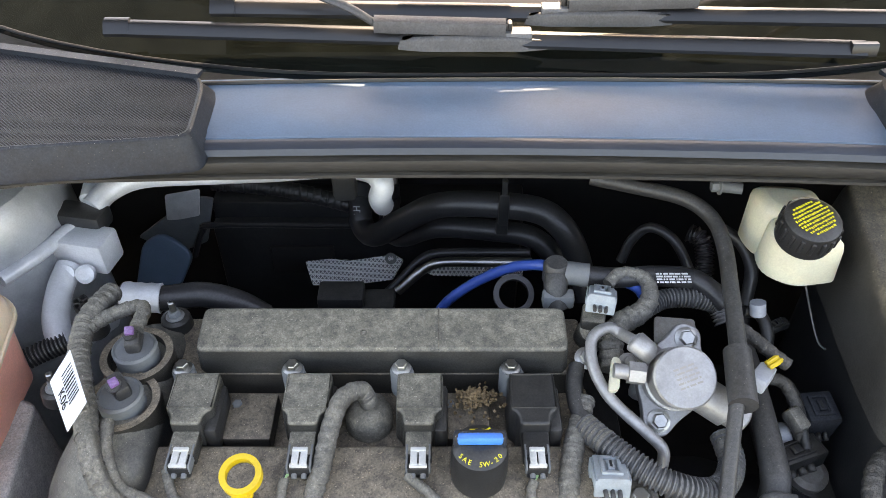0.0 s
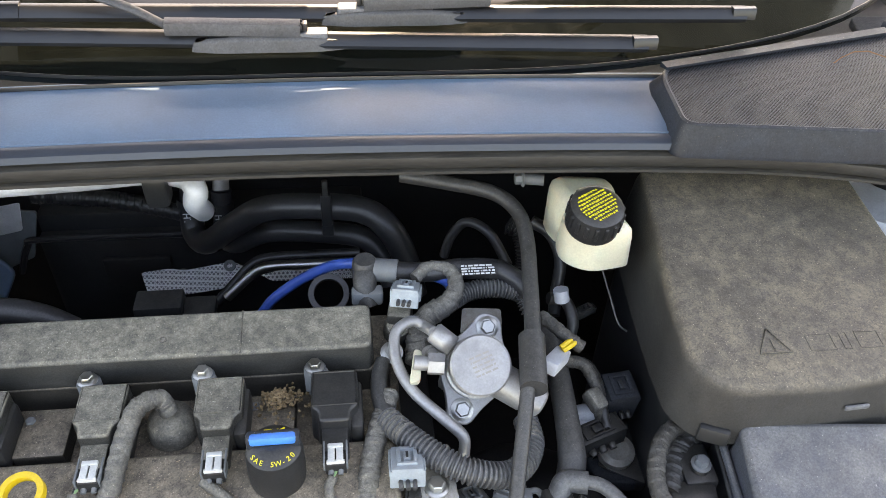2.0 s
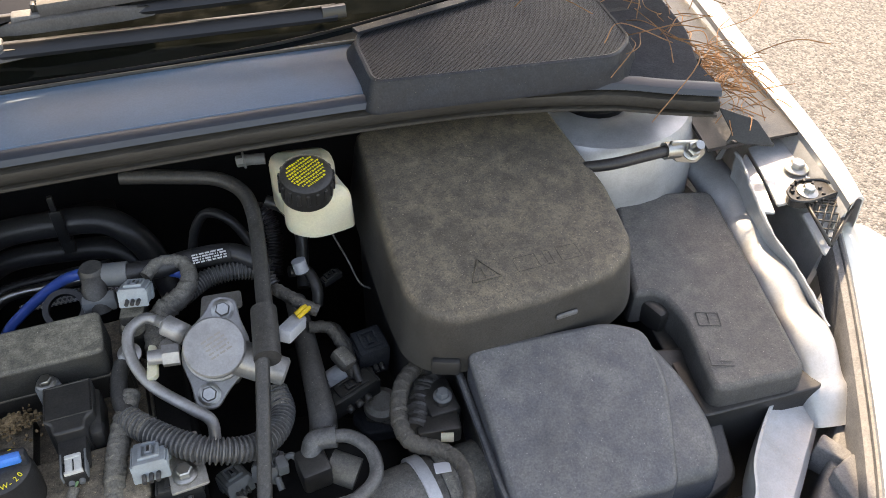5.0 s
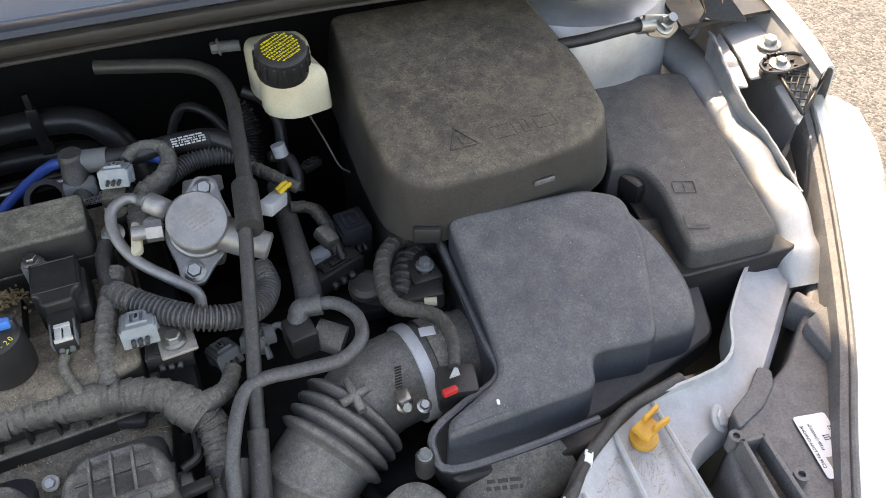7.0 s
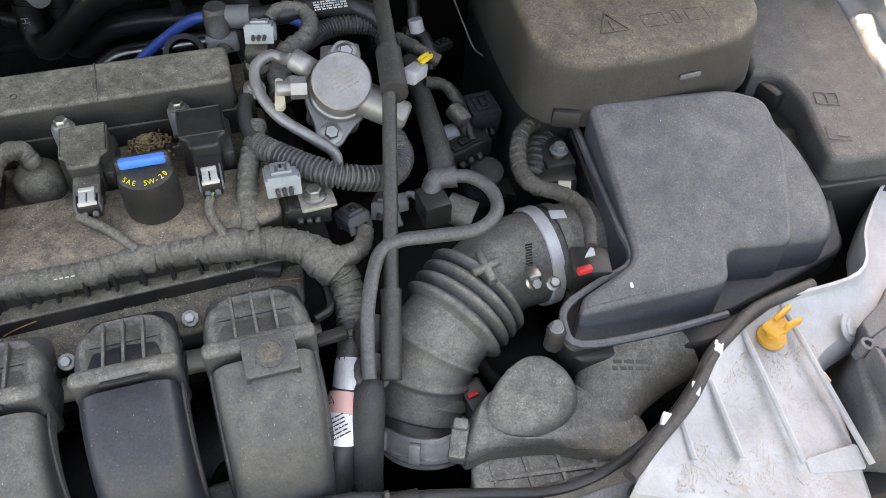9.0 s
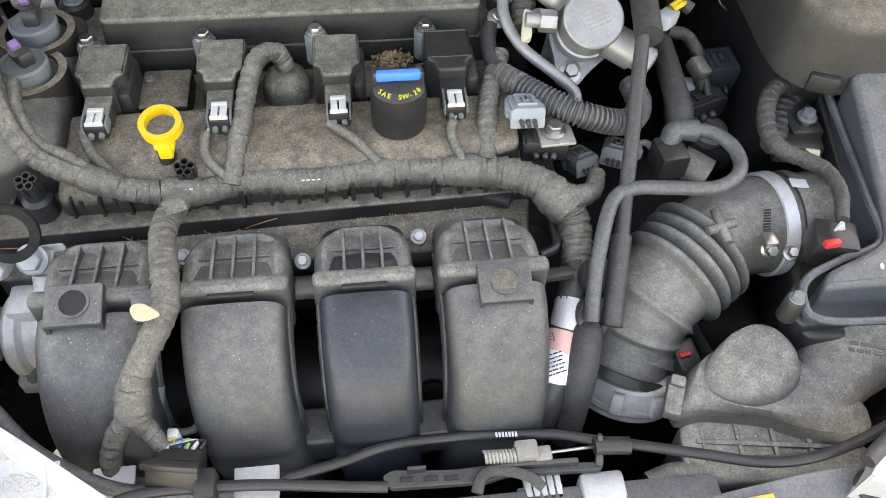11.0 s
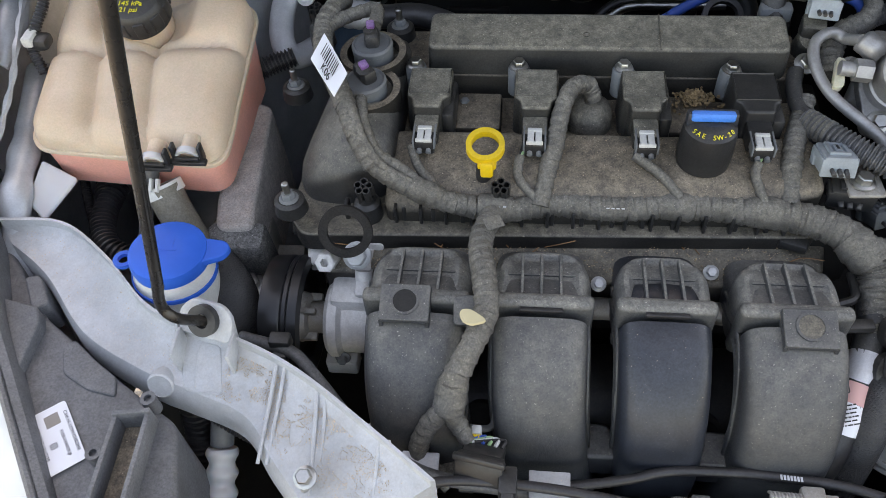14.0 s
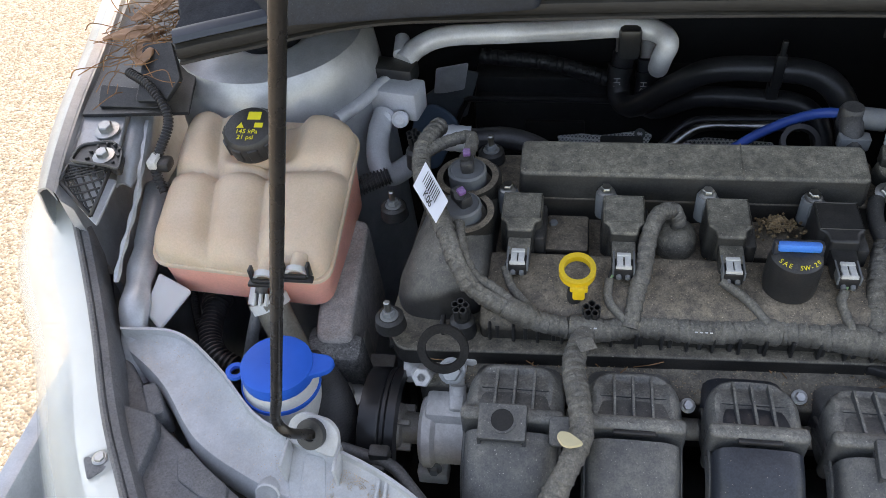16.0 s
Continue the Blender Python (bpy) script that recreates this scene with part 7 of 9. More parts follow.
for k, (pts, r, mark, note) in enumerate((([(-0.104, 0.840, 0.817), (-0.109, 0.830, 0.781), (-0.107, 0.815, 0.759), (-0.088, 0.790, 0.763), (-0.046, 0.765, 0.811), (-0.001, 0.745, 0.850), (0.070, 0.725, 0.865), (0.115, 0.715, 0.863), (0.141, 0.700, 0.846), (0.158, 0.690, 0.810), (0.168, 0.670, 0.768)], 0.0155, "L H", "thick black rubber heater hose with a white LH mark"),
                              ([(-0.071, 0.850, 0.801), (-0.072, 0.840, 0.766), (-0.072, 0.825, 0.744), (-0.054, 0.800, 0.751), (-0.006, 0.775, 0.789), (0.069, 0.750, 0.804), (0.110, 0.735, 0.806), (0.133, 0.720, 0.789), (0.143, 0.700, 0.759)], 0.0135, "R H", "thick black rubber heater hose with a white RH mark"))):
    hh = thing("heater_hose", pts[5], note, "hose", "heater hoses")
    part("tube", tube(pts, r, 16, 8), "hose", hh)
    mk = V(pts[1]) + V(-0.003, -r - 0.0008, 0.004)
    part("mark", letters(mark[0] + mark[2], 0.013, pose(*mk, 90, 0, 0) @ pose(0, 0, 0, 0, 0, 90)), "white_ink", hh)
    part("clamp", ring_plate(facing(V(pts[1]) + V(0, 0, 0.010), V(pts[0]) - V(pts[1])), r + 0.0018, r - 0.001, 0.010), "black", hh)
    part("heater_pipe", tube([V(pts[0]), V(pts[0]) + V(0, 0.03, 0.05)], r * 0.8, 14), "dirty_alu", hh)
hc = V((0.069, 0.710, 0.858))
solo("hose_clip", merge(block(hc + V(0, 0, 0.014), (0.012, 0.008, 0.045), 0.002), block(hc + V(0, 0.01, -0.02), (0.014, 0.012, 0.02), 0.002), block(hc + V(0, 0, 0.045), (0.006, 0.006, 0.02), 0.001)), "black", "black plastic clip joining the heater hoses", "clip")

sh = thing("heat_shield", (-0.129, 0.830, 0.659), "dimpled silver exhaust heat shield behind the engine", "heat shield")
part("sheet", slab([(-0.194, 0.832, 0.677), (-0.156, 0.830, 0.686), (-0.134, 0.830, 0.679), (-0.098, 0.830, 0.688), (-0.070, 0.832, 0.692), (-0.054, 0.830, 0.681), (-0.070, 0.800, 0.674), (-0.125, 0.800, 0.663), (-0.182, 0.800, 0.662)], 0.002), "heat", sh)
part("far_sheet", slab([(-0.030, 0.800, 0.693), (0.017, 0.800, 0.704), (0.109, 0.800, 0.697), (0.109, 0.790, 0.687), (-0.014, 0.790, 0.689)], 0.002), "heat", sh)
for p in ((-0.137, 0.828, 0.674), (-0.073, 0.828, 0.686)):
    part("stud_ring", ring_plate(facing(p, (0, -0.6, 0.8)), 0.008, 0.004, 0.004), "slate", sh)
solo("coolant_pipe", tube([(-0.083, 0.700, 0.727), (-0.048, 0.720, 0.757), (-0.026, 0.730, 0.776), (-0.005, 0.735, 0.781), (0.050, 0.730, 0.787), (0.106, 0.720, 0.796)], 0.006, 10), "hose", "thin black pipe behind the engine", "pipe")
solo("steel_pipe", tube([(-0.055, 0.690, 0.760), (-0.024, 0.700, 0.786), (-0.003, 0.700, 0.798), (0.037, 0.700, 0.799), (0.104, 0.690, 0.807)], 0.006, 10), "steel", "thin steel pipe behind the engine", "pipe")
solo("blue_hose", tube([(-0.003, 0.602, 0.820), (0.010, 0.601, 0.840), (0.035, 0.604, 0.860), (0.065, 0.597, 0.885), (0.088, 0.582, 0.905), (0.110, 0.572, 0.912)], 0.0055, 12), "blue_hose", "bright blue hose behind the rail cover", "hose")
solo("blue_hose_tail", tube([(0.169, 0.550, 0.915), (0.185, 0.545, 0.910), (0.194, 0.539, 0.900)], 0.0055, 12), "blue_hose", "bright blue hose near the fuel pump", "hose")
lr_ = facing((0.071, 0.574, 0.870), (0, -0.55, 0.83))
solo("hose_loop", ring_plate(lr_, 0.0205, 0.0150, 0.008, 28), "hose", "black rubber hose end seen as a loop", "hose")
solo("rear_connector", merge(block((-0.111, 0.620, 0.822), (0.05, 0.03, 0.02), 0.003), block((-0.073, 0.620, 0.813), (0.04, 0.03, 0.014), 0.003)), "black", "black connector block behind the rail cover", "connector")

vt = thing("vapour_hose", (0.112, 0.556, 0.900), "grey tee fitting and hose with a white-printed black label", "hose")
part("elbow", merge(tube([(0.109, 0.533, 0.895), (0.107, 0.543, 0.912), (0.108, 0.557, 0.918)], 0.0115, 16), lathe([(0.0125, -0.01), (0.0125, 0.008), (0.010, 0.012)], Matrix.Translation(V((0.108, 0.559, 0.918))), 16)), "rubber", vt)
part("clamp", block((0.109, 0.535, 0.905), (0.03, 0.014, 0.016), 0.003), "slate", vt)
part("cuff", tube([(0.117, 0.557, 0.918), (0.139, 0.553, 0.918)], 0.0115, 16), "slate", vt)
part("pipe", tube([(0.136, 0.553, 0.918), (0.169, 0.550, 0.918), (0.200, 0.553, 0.918), (0.233, 0.550, 0.918), (0.251, 0.540, 0.914), (0.266, 0.527, 0.905)], 0.0098, 14), "hose", vt)
lbl = V((0.215, 0.540, 0.928))
part("label", tube([(0.200, 0.553, 0.918), (0.218, 0.551, 0.918), (0.236, 0.548, 0.918)], 0.0102, 18), "ink", vt, "black label with white print")
part("label_print", bars(facing(lbl + V(0, -0.001, 0.0002), (0, -0.3, 1)), 0.032, 4, 0.0016, 0.0030, 41, 0.0005, 0.2), "white_ink", vt)

vac = thing("vacuum_hose", (0.24, 0.4, 0.9), "long grey hose with a foam sleeve running forward over the pump", "hose")
S0, S1 = V((0.238, 0.402, 0.925)), V((0.185, 0.198, 0.805))
part("upper", tube([(0.149, 0.652, 0.960), (0.194, 0.639, 0.958), (0.239, 0.624, 0.955), (0.261, 0.600, 0.950), (0.265, 0.564, 0.945), (0.259, 0.510, 0.937), (0.250, 0.446, 0.930)], 0.0075, 14), "rubber", vac)
part("sleeve", tube([(0.249, 0.448, 0.930), (0.241, 0.395, 0.925)], 0.0118, 16), "rubber", vac)
part("lower", tube([S0 + (S0 - S1) * 0.05, S0.lerp(S1, 0.5), S1], 0.0063, 14), "rubber", vac)
part("foot", tube([S0.lerp(S1, 0.72), S1, S1 + (S1 - S0) * 0.02], 0.0086, 14), "rubber", vac)
part("clip", merge(lathe([(0.016, -0.004), (0.016, 0.004)], facing(S0.lerp(S1, 0.84) + V(-0.016, 0, -0.006), (0.3, -0.7, 0.7)), 20), lathe([(0.016, -0.004), (0.016, 0.004)], facing(S0.lerp(S1, 0.97) + V(-0.016, 0, -0.006), (0.3, -0.7, 0.7)), 20)), "rubber", vac)

# ---- round the pump ----
plug_box((0.144, 0.514, 0.925), (0.024, 0.026, 0.018), (-25, 0, -12), "grey_con", "grey latched connector beside the fuel pump")
plug_box((0.133, 0.356, 0.886), (0.026, 0.032, 0.018), (-20, 0, -2), "grey_con", "grey latched connector below the fuel pump")
solo("fuel_sensor", merge(lathe([(0.014, -0.03), (0.014, 0.0), (0.011, 0.004)], facing((0.136, 0.497, 0.900), (0, -0.4, 0.9)), 18), block((0.138, 0.507, 0.905), (0.022, 0.024, 0.02), 0.003, (0, 0, -12))), "rail", "dusty fuel pressure sensor behind its connector", "sensor")
solo("sensor_bolt", hexbolt(facing((0.128, 0.470, 0.895), (0, -0.4, 0.9)), 0.0065, 0.007, 1.6), "steel", "steel bolt beside the fuel sensor", "bolt")
solo("pump_bolt", hexbolt(facing((0.163, 0.458, 0.902), (0, -0.4, 0.9)), 0.006, 0.007, 1.6), "dirty_alu", "dusty bolt beside the pump nut", "bolt")
solo("pipe_spacer", slab([(0.147, 0.456, 0.915), (0.154, 0.453, 0.915), (0.150, 0.427, 0.905), (0.140, 0.425, 0.905)], 0.008), "cream", "cream plastic pipe spacer at the pump outlet", "spacer")
pcd = thing("pump_conduit", (0.158, 0.362, 0.888), "grey corrugated wiring conduit below the fuel pump", "conduit")
pump_run = [(0.119, 0.405, 0.885), (0.135, 0.384, 0.888), (0.158, 0.362, 0.888), (0.182, 0.348, 0.885), (0.211, 0.348, 0.875), (0.232, 0.362, 0.865), (0.245, 0.387, 0.860), (0.244, 0.412, 0.860)]
part("tube", conduit(pump_run, 0.0115, pitch=0.0042), "conduit", pcd)
part("tape_cuff", taped(pump_run[:2], 0.0108), "tapew", pcd)
part("end_wires", taped(pump_run[-2:], 0.0105), "tapew", pcd)
run("pump_hose", [(0.120, 0.465, 0.890), (0.115, 0.445, 0.888), (0.116, 0.420, 0.886), (0.126, 0.398, 0.886)], 0.0075, "rubber", "short black hose into the conduit", "hose")
run("pump_loom", [(0.151, 0.465, 0.885), (0.154, 0.490, 0.895), (0.163, 0.502, 0.905), (0.184, 0.513, 0.912), (0.193, 0.529, 0.918), (0.189, 0.546, 0.922), (0.168, 0.549, 0.925), (0.154, 0.537, 0.922)], [0.011, 0.011, 0.011, 0.010, 0.008, 0.007, 0.006, 0.006], "tapew", "brown-grey taped loom looping behind the pump", "wiring loom", "taped")
run("pump_branch", [(0.182, 0.516, 0.905), (0.206, 0.533, 0.905), (0.234, 0.536, 0.905), (0.258, 0.532, 0.900), (0.266, 0.518, 0.890)], 0.0098, "conduit", "dusty corrugated branch behind the pump", "conduit", "conduit", pitch=0.0036)
run("rear_wire", [(0.199, 0.660, 0.838), (0.208, 0.665, 0.865), (0.224, 0.660, 0.887), (0.246, 0.640, 0.885), (0.265, 0.620, 0.856)], 0.0055, "hose", "black braided wire loop at the back", "wire")
run("rear_conduit", [(0.275, 0.680, 0.862), (0.287, 0.670, 0.860), (0.291, 0.650, 0.836), (0.280, 0.620, 0.812)], 0.0105, "hose", "black corrugated conduit beside the reservoir", "conduit", "conduit", pitch=0.004)
run("clutch_pipe", [(0.284, 0.620, 0.918), (0.303, 0.610, 0.908), (0.312, 0.590, 0.890), (0.307, 0.570, 0.860), (0.302, 0.550, 0.847)], 0.0068, "hose", "black flexible pipe from the reservoir", "pipe")
run("side_cable", [(0.287, 0.533, 0.890), (0.305, 0.533, 0.885), (0.310, 0.515, 0.875), (0.307, 0.506, 0.860)], 0.006, "black", "black cable hooking beside the hose", "cable")
yw = thing("oxygen_connector", (0.268, 0.434, 0.910), "pale grey connector with yellow wires", "connector")
part("body", block((0.269, 0.432, 0.915), (0.0145, 0.034, 0.013), 0.002, (-20, 0, -38)), "pale_con", yw)
part("wires", merge(tube([(0.276, 0.444, 0.918), (0.282, 0.447, 0.920), (0.291, 0.454, 0.918)], 0.0028, 8), tube([(0.277, 0.440, 0.918), (0.285, 0.444, 0.920), (0.291, 0.450, 0.918)], 0.0024, 8)), "yellow", yw, "yellow wires")
part("sleeve", taped([(0.265, 0.482, 0.920), (0.275, 0.468, 0.920), (0.285, 0.455, 0.918), (0.297, 0.448, 0.912)], 0.006, 10), "tape_dark", yw)
run("side_lead", [(0.288, 0.461, 0.880), (0.307, 0.458, 0.875), (0.315, 0.442, 0.865), (0.317, 0.427, 0.850), (0.325, 0.416, 0.830)], 0.0058, "tape_dark", "taped lead down to the gearbox sensor", "wire", "taped")
solo("tape_flag", block((0.312, 0.427, 0.862), (0.016, 0.022, 0.014), 0.004, (20, 10, 30)), "tapew", "crumpled tape flag on the lead", "tape")
plug_box((0.313, 0.410, 0.830), (0.05, 0.022, 0.022), (0, 0, 20), "black", "black gearbox sensor connector")
gear = thing("gearbox", (0.3, 0.36, 0.5), "dirty gearbox casing below the hoses, its shade put into the colour", "gearbox")
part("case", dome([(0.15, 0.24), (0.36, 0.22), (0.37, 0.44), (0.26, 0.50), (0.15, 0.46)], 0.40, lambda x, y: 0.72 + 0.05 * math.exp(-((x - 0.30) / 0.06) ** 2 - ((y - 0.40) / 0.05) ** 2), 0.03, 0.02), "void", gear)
part("vent_cap", lathe([(0.018, 0), (0.018, 0.010), (0.012, 0.013)], facing((0.346, 0.425, 0.775), (0, -0.2, 1)), 20), "dirty_alu", gear)
part("arm", block((0.366, 0.436, 0.765), (0.08, 0.05, 0.02), 0.006, (0, 0, 60)), "black", gear)
pl = thing("loom_bracket", (0.157, 0.352, 0.875), "grey steel bracket with a bolt below the pump", "bracket")
part("plate", block((0.157, 0.355, 0.872), (0.030, 0.055, 0.004), 0.0015, (0, 0, 3)), "dirty_alu", pl)
part("bolt", hexbolt(Matrix.Translation(V((0.156, 0.341, 0.875))), 0.007, 0.008), "steel", pl)
plug_box((0.150, 0.340, 0.862), (0.034, 0.018, 0.018), (0, 0, -8), "black", "black latched connector by the loom bracket")
for p, s in (((0.191, 0.358, 0.820), 20), ((0.222, 0.356, 0.830), -25)):
    plug_box(p, (0.022, 0.026, 0.018), (-20, 0, s), "slate", "dark grey latched plug by the harness end")

# ---- vent pipe and hose over the intake ----
ven = thing("vent_pipe", (0.273, 0.359, 0.850), "grey vent pipe with a quick connector and a bent hose", "hose")
part("riser", tube([(0.287, 0.515, 0.865), (0.284, 0.470, 0.868), (0.280, 0.410, 0.866), (0.277, 0.370, 0.860), (0.273, 0.355, 0.850)], [0.0105, 0.0105, 0.011, 0.0125, 0.0125], 16), "rubber", ven)
part("elbow", tube([(0.253, 0.329, 0.845), (0.259, 0.338, 0.860), (0.265, 0.343, 0.866), (0.282, 0.339, 0.868)], 0.0095, 14), "conduit", ven)
part("connector", block((0.257, 0.327, 0.850), (0.026, 0.03, 0.026), 0.004, (0, 0, 5)), "black", ven)
part("nipple", tube([(0.272, 0.333, 0.840), (0.293, 0.318, 0.835)], 0.014, 14), "grey_rubber", ven)
part("hose", tube([(0.267, 0.341, 0.868), (0.291, 0.335, 0.870), (0.305, 0.314, 0.870), (0.302, 0.290, 0.868), (0.280, 0.276, 0.866), (0.245, 0.280, 0.864), (0.215, 0.286, 0.860), (0.195, 0.278, 0.855), (0.177, 0.239, 0.845), (0.170, 0.215, 0.825), (0.166, 0.194, 0.810)], 0.0060, 14), "conduit", ven)
part("clamp", merge(tube([(0.228, 0.344, 0.840), (0.241, 0.347, 0.850), (0.250, 0.339, 0.845)], 0.003, 8), tube([(0.227, 0.339, 0.835), (0.228, 0.329, 0.830)], 0.003, 8), block((0.233, 0.343, 0.845), (0.01, 0.014, 0.012), 0.002)), "slate", ven)

mw = thing("sensor_loom", (0.350, 0.352, 0.870), "black tape-wound loom to the air flow meter plug", "wiring loom")
part("loop", taped([(0.388, 0.384, 0.862), (0.370, 0.382, 0.875), (0.349, 0.362, 0.880), (0.336, 0.331, 0.878), (0.339, 0.307, 0.875), (0.358, 0.295, 0.872), (0.369, 0.278, 0.874), (0.369, 0.253, 0.876), (0.360, 0.227, 0.874)], [0.0065, 0.0072, 0.0075, 0.0075, 0.0075, 0.007, 0.0065, 0.006, 0.005], 12, rough=0.045), "tape_dark", mw)
part("branch", taped([(0.395, 0.389, 0.860), (0.372, 0.367, 0.855), (0.350, 0.330, 0.855)], 0.011, 12), "rubber", mw)
part("wires", merge(*[tube([(0.362, 0.229, 0.874), V((0.358, 0.222, 0.868)) + V(0.002 * k, 0, 0)], 0.0008, 6) for k in (-2, -1, 0, 1, 2)]), "pale_con", mw)
sb = thing("loom_support", (0.375, 0.337, 0.860), "black plastic loom support with a bolt and a white peg", "bracket")
part("post", merge(block((0.381, 0.352, 0.850), (0.03, 0.04, 0.03), 0.004), block((0.371, 0.327, 0.852), (0.04, 0.02, 0.02), 0.003, (0, 0, -10))), "black", sb)
part("bolt", hexbolt(Matrix.Translation(V((0.383, 0.348, 0.868))), 0.006, 0.007), "slate", sb)
part("peg", tube([(0.367, 0.309, 0.865), (0.377, 0.305, 0.866)], 0.004, 10), "cream", sb)

# ---- right inner wing ----
rl = thing("wing_rail_right", (0.79, 0.4, 0.8), "crumpled silver inner-wing rail beside the fuse box", "rail", "wing rails")
part("rail", tube([(0.805, 0.603, 0.885), (0.797, 0.511, 0.878), (0.773, 0.402, 0.868), (0.760, 0.341, 0.862), (0.747, 0.274, 0.850), (0.738, 0.225, 0.815)], 0.024, 18, 8, 0.005, wave=lambda i, u: 1 + (0.13 * math.sin(u * 34) if 0.4 < u < 0.9 else 0) + 0.04 * noise.noise(V(i * 0.2, 7, 0)), flat=0.85), "silver", rl)
crest = [(0.800, 0.510, 0.932), (0.797, 0.492, 0.930), (0.781, 0.441, 0.920), (0.775, 0.398, 0.905), (0.778, 0.354, 0.890), (0.773, 0.295, 0.870)]
part("flange", strip([(x - 0.002 * math.sin(60 * y), y, z) for x, y, z in crest], [(x + 0.004, y, z - 0.045) for x, y, z in crest], 0.0025), "silver", rl)
part("flange_edge", tube(crest, 0.0021, 6, 8, 0.004, wave=lambda i, u: 1 + 0.35 * math.sin(i * 0.9) * math.sin(i * 0.37)), "silver", rl)
part("shelf", slab([(0.822, 0.516, 0.930), (0.884, 0.520, 0.932), (0.866, 0.420, 0.930), (0.842, 0.416, 0.928), (0.790, 0.420, 0.926), (0.806, 0.463, 0.928)], 0.003), "silver", rl)
part("shelf_step", slab([(0.800, 0.500, 0.924), (0.818, 0.512, 0.926), (0.804, 0.462, 0.924), (0.786, 0.416, 0.921), (0.778, 0.425, 0.915)], 0.003), "silver", rl)
part("well_floor", slab([(0.780, 0.42, 0.80), (0.86, 0.42, 0.80), (0.83, 0.30, 0.79), (0.775, 0.28, 0.79)], 0.004), "void", rl)
part("bolt", hexbolt(facing((0.845, 0.462, 0.933), (0, -0.1, 1)), 0.008, 0.008, 1.7), "steel", rl)


def lattice_bracket(mount, head, corners, label):
    """A black lamp bracket: a toothed bolt head, and a diagonal lattice framed by a raised edge."""
    g = thing("lamp_bracket", mount, label, "bracket", "lamp brackets")
    m = facing(mount, (0, -0.1, 1))
    z0 = mount[2]
    plate = part("head", prism(head, z0 - 0.012, z0 - 0.004, 0.008, 0.0015), "black", g)
    ring = rounded(head, 0.008, 4)
    part("head_edge", tube([V(p.x, p.y, z0 - 0.003) for p in ring + ring[:1]], 0.0018, 6, 1), "black", plate)
    for k in range(11):
        part("tooth", block((0, 0, 0), (0.004, 0.0022, 0.004), 0.0004, m=m @ Matrix.Rotation(0.571 * k, 4, "Z") @ pose(0.0165, 0, -0.003)), "black", plate)
    part("bolt", hexbolt(m @ Matrix.Translation((0, 0, -0.004)), 0.0065, 0.007, 1.75), "steel", g)
    a, b, c, d = [V(p) for p in corners]
    part("lattice_frame", merge(*[tube([p, q], 0.0022, 6) for p, q in ((a, b), (b, c), (c, d), (d, a))]), "black", g)
    strands = []
    for k in range(1, 10):
        u = k / 5
        for e, f, h, i in ((a, b, c, d), (b, a, d, c)):
            p = e.lerp(f, u) if u <= 1 else f.lerp(h, u - 1)
            q = e.lerp(i, u) if u <= 1 else i.lerp(h, u - 1)
            strands.append(tube([p, q], 0.0011, 6))
    part("lattice", merge(*strands), "black", g)
    part("skirt", slab([p - V(0, 0, 0.014) for p in (a, b, c, d)], 0.003), "silver", g, "silver panel behind the lattice")
    return g


lattice_bracket((0.822, 0.417, 0.941), [(0.800, 0.424), (0.823, 0.437), (0.853, 0.430), (0.859, 0.406), (0.812, 0.402), (0.796, 0.409)], [(0.811, 0.404, 0.935), (0.863, 0.405, 0.935), (0.859, 0.388, 0.928), (0.809, 0.356, 0.916)], "black plastic lattice lamp bracket bolted to the wing")
st = thing("earth_strap", (0.756, 0.529, 0.930), "black earth cable with a bolted silver lug on the tower", "cable")
part("cable", tube([(0.578, 0.530, 0.945), (0.590, 0.508, 0.962), (0.618, 0.487, 0.975), (0.650, 0.483, 0.979), (0.681, 0.483, 0.980)], 0.0062, 12), "hose", st)
part("lug", merge(tube([(0.677, 0.483, 0.980), (0.695, 0.483, 0.978)], 0.009, 12), slab([(0.681, 0.480, 0.992), (0.719, 0.480, 0.985), (0.728, 0.478, 0.969), (0.716, 0.476, 0.960), (0.689, 0.476, 0.968)], 0.004)), "steel", st)
part("stud", merge(hexbolt(facing((0.705, 0.476, 0.978), (0, -0.6, 0.8)), 0.008, 0.008, 1.3), lathe([(0.005, 0), (0.005, 0.02)], facing((0.705, 0.476, 0.978), (0, -0.6, 0.8)), 12)), "steel", st)
solo("corner_cover", merge(slab([(0.776, 0.531, 0.985), (0.807, 0.501, 0.980), (0.817, 0.473, 0.960), (0.789, 0.497, 0.955), (0.788, 0.509, 0.955), (0.766, 0.493, 0.940), (0.757, 0.495, 0.940), (0.788, 0.512, 0.960)], 0.006)), "black", "black plastic corner cover at the wing", "cover")


# ---- dry needles and leaves in the scuttle corners ----
def litter(name, centre, spread, count, z, seed, label, size=(0.025, 0.06)):
    rnd_ = random.Random(seed)
    bits_ = []
    for k in range(count):
        p = V(centre) + V(rnd_.gauss(0, spread[0]), rnd_.gauss(0, spread[1]), rnd_.uniform(0, z))
        a, ln = rnd_.uniform(0, 6.28), rnd_.uniform(*size)
        d = V(math.cos(a), math.sin(a), rnd_.uniform(-0.3, 0.3)) * ln
        bits_.append(tube([p, p + d * 0.5 + V(rnd_.uniform(-1, 1), rnd_.uniform(-1, 1), rnd_.uniform(0, 1)) * 0.3 * ln * rnd_.uniform(0.4, 1), p + d], 0.0006, 4, 5, caps=False))
    return solo(name, merge(*bits_), "needle", label, "pine needles", kind="stuff")


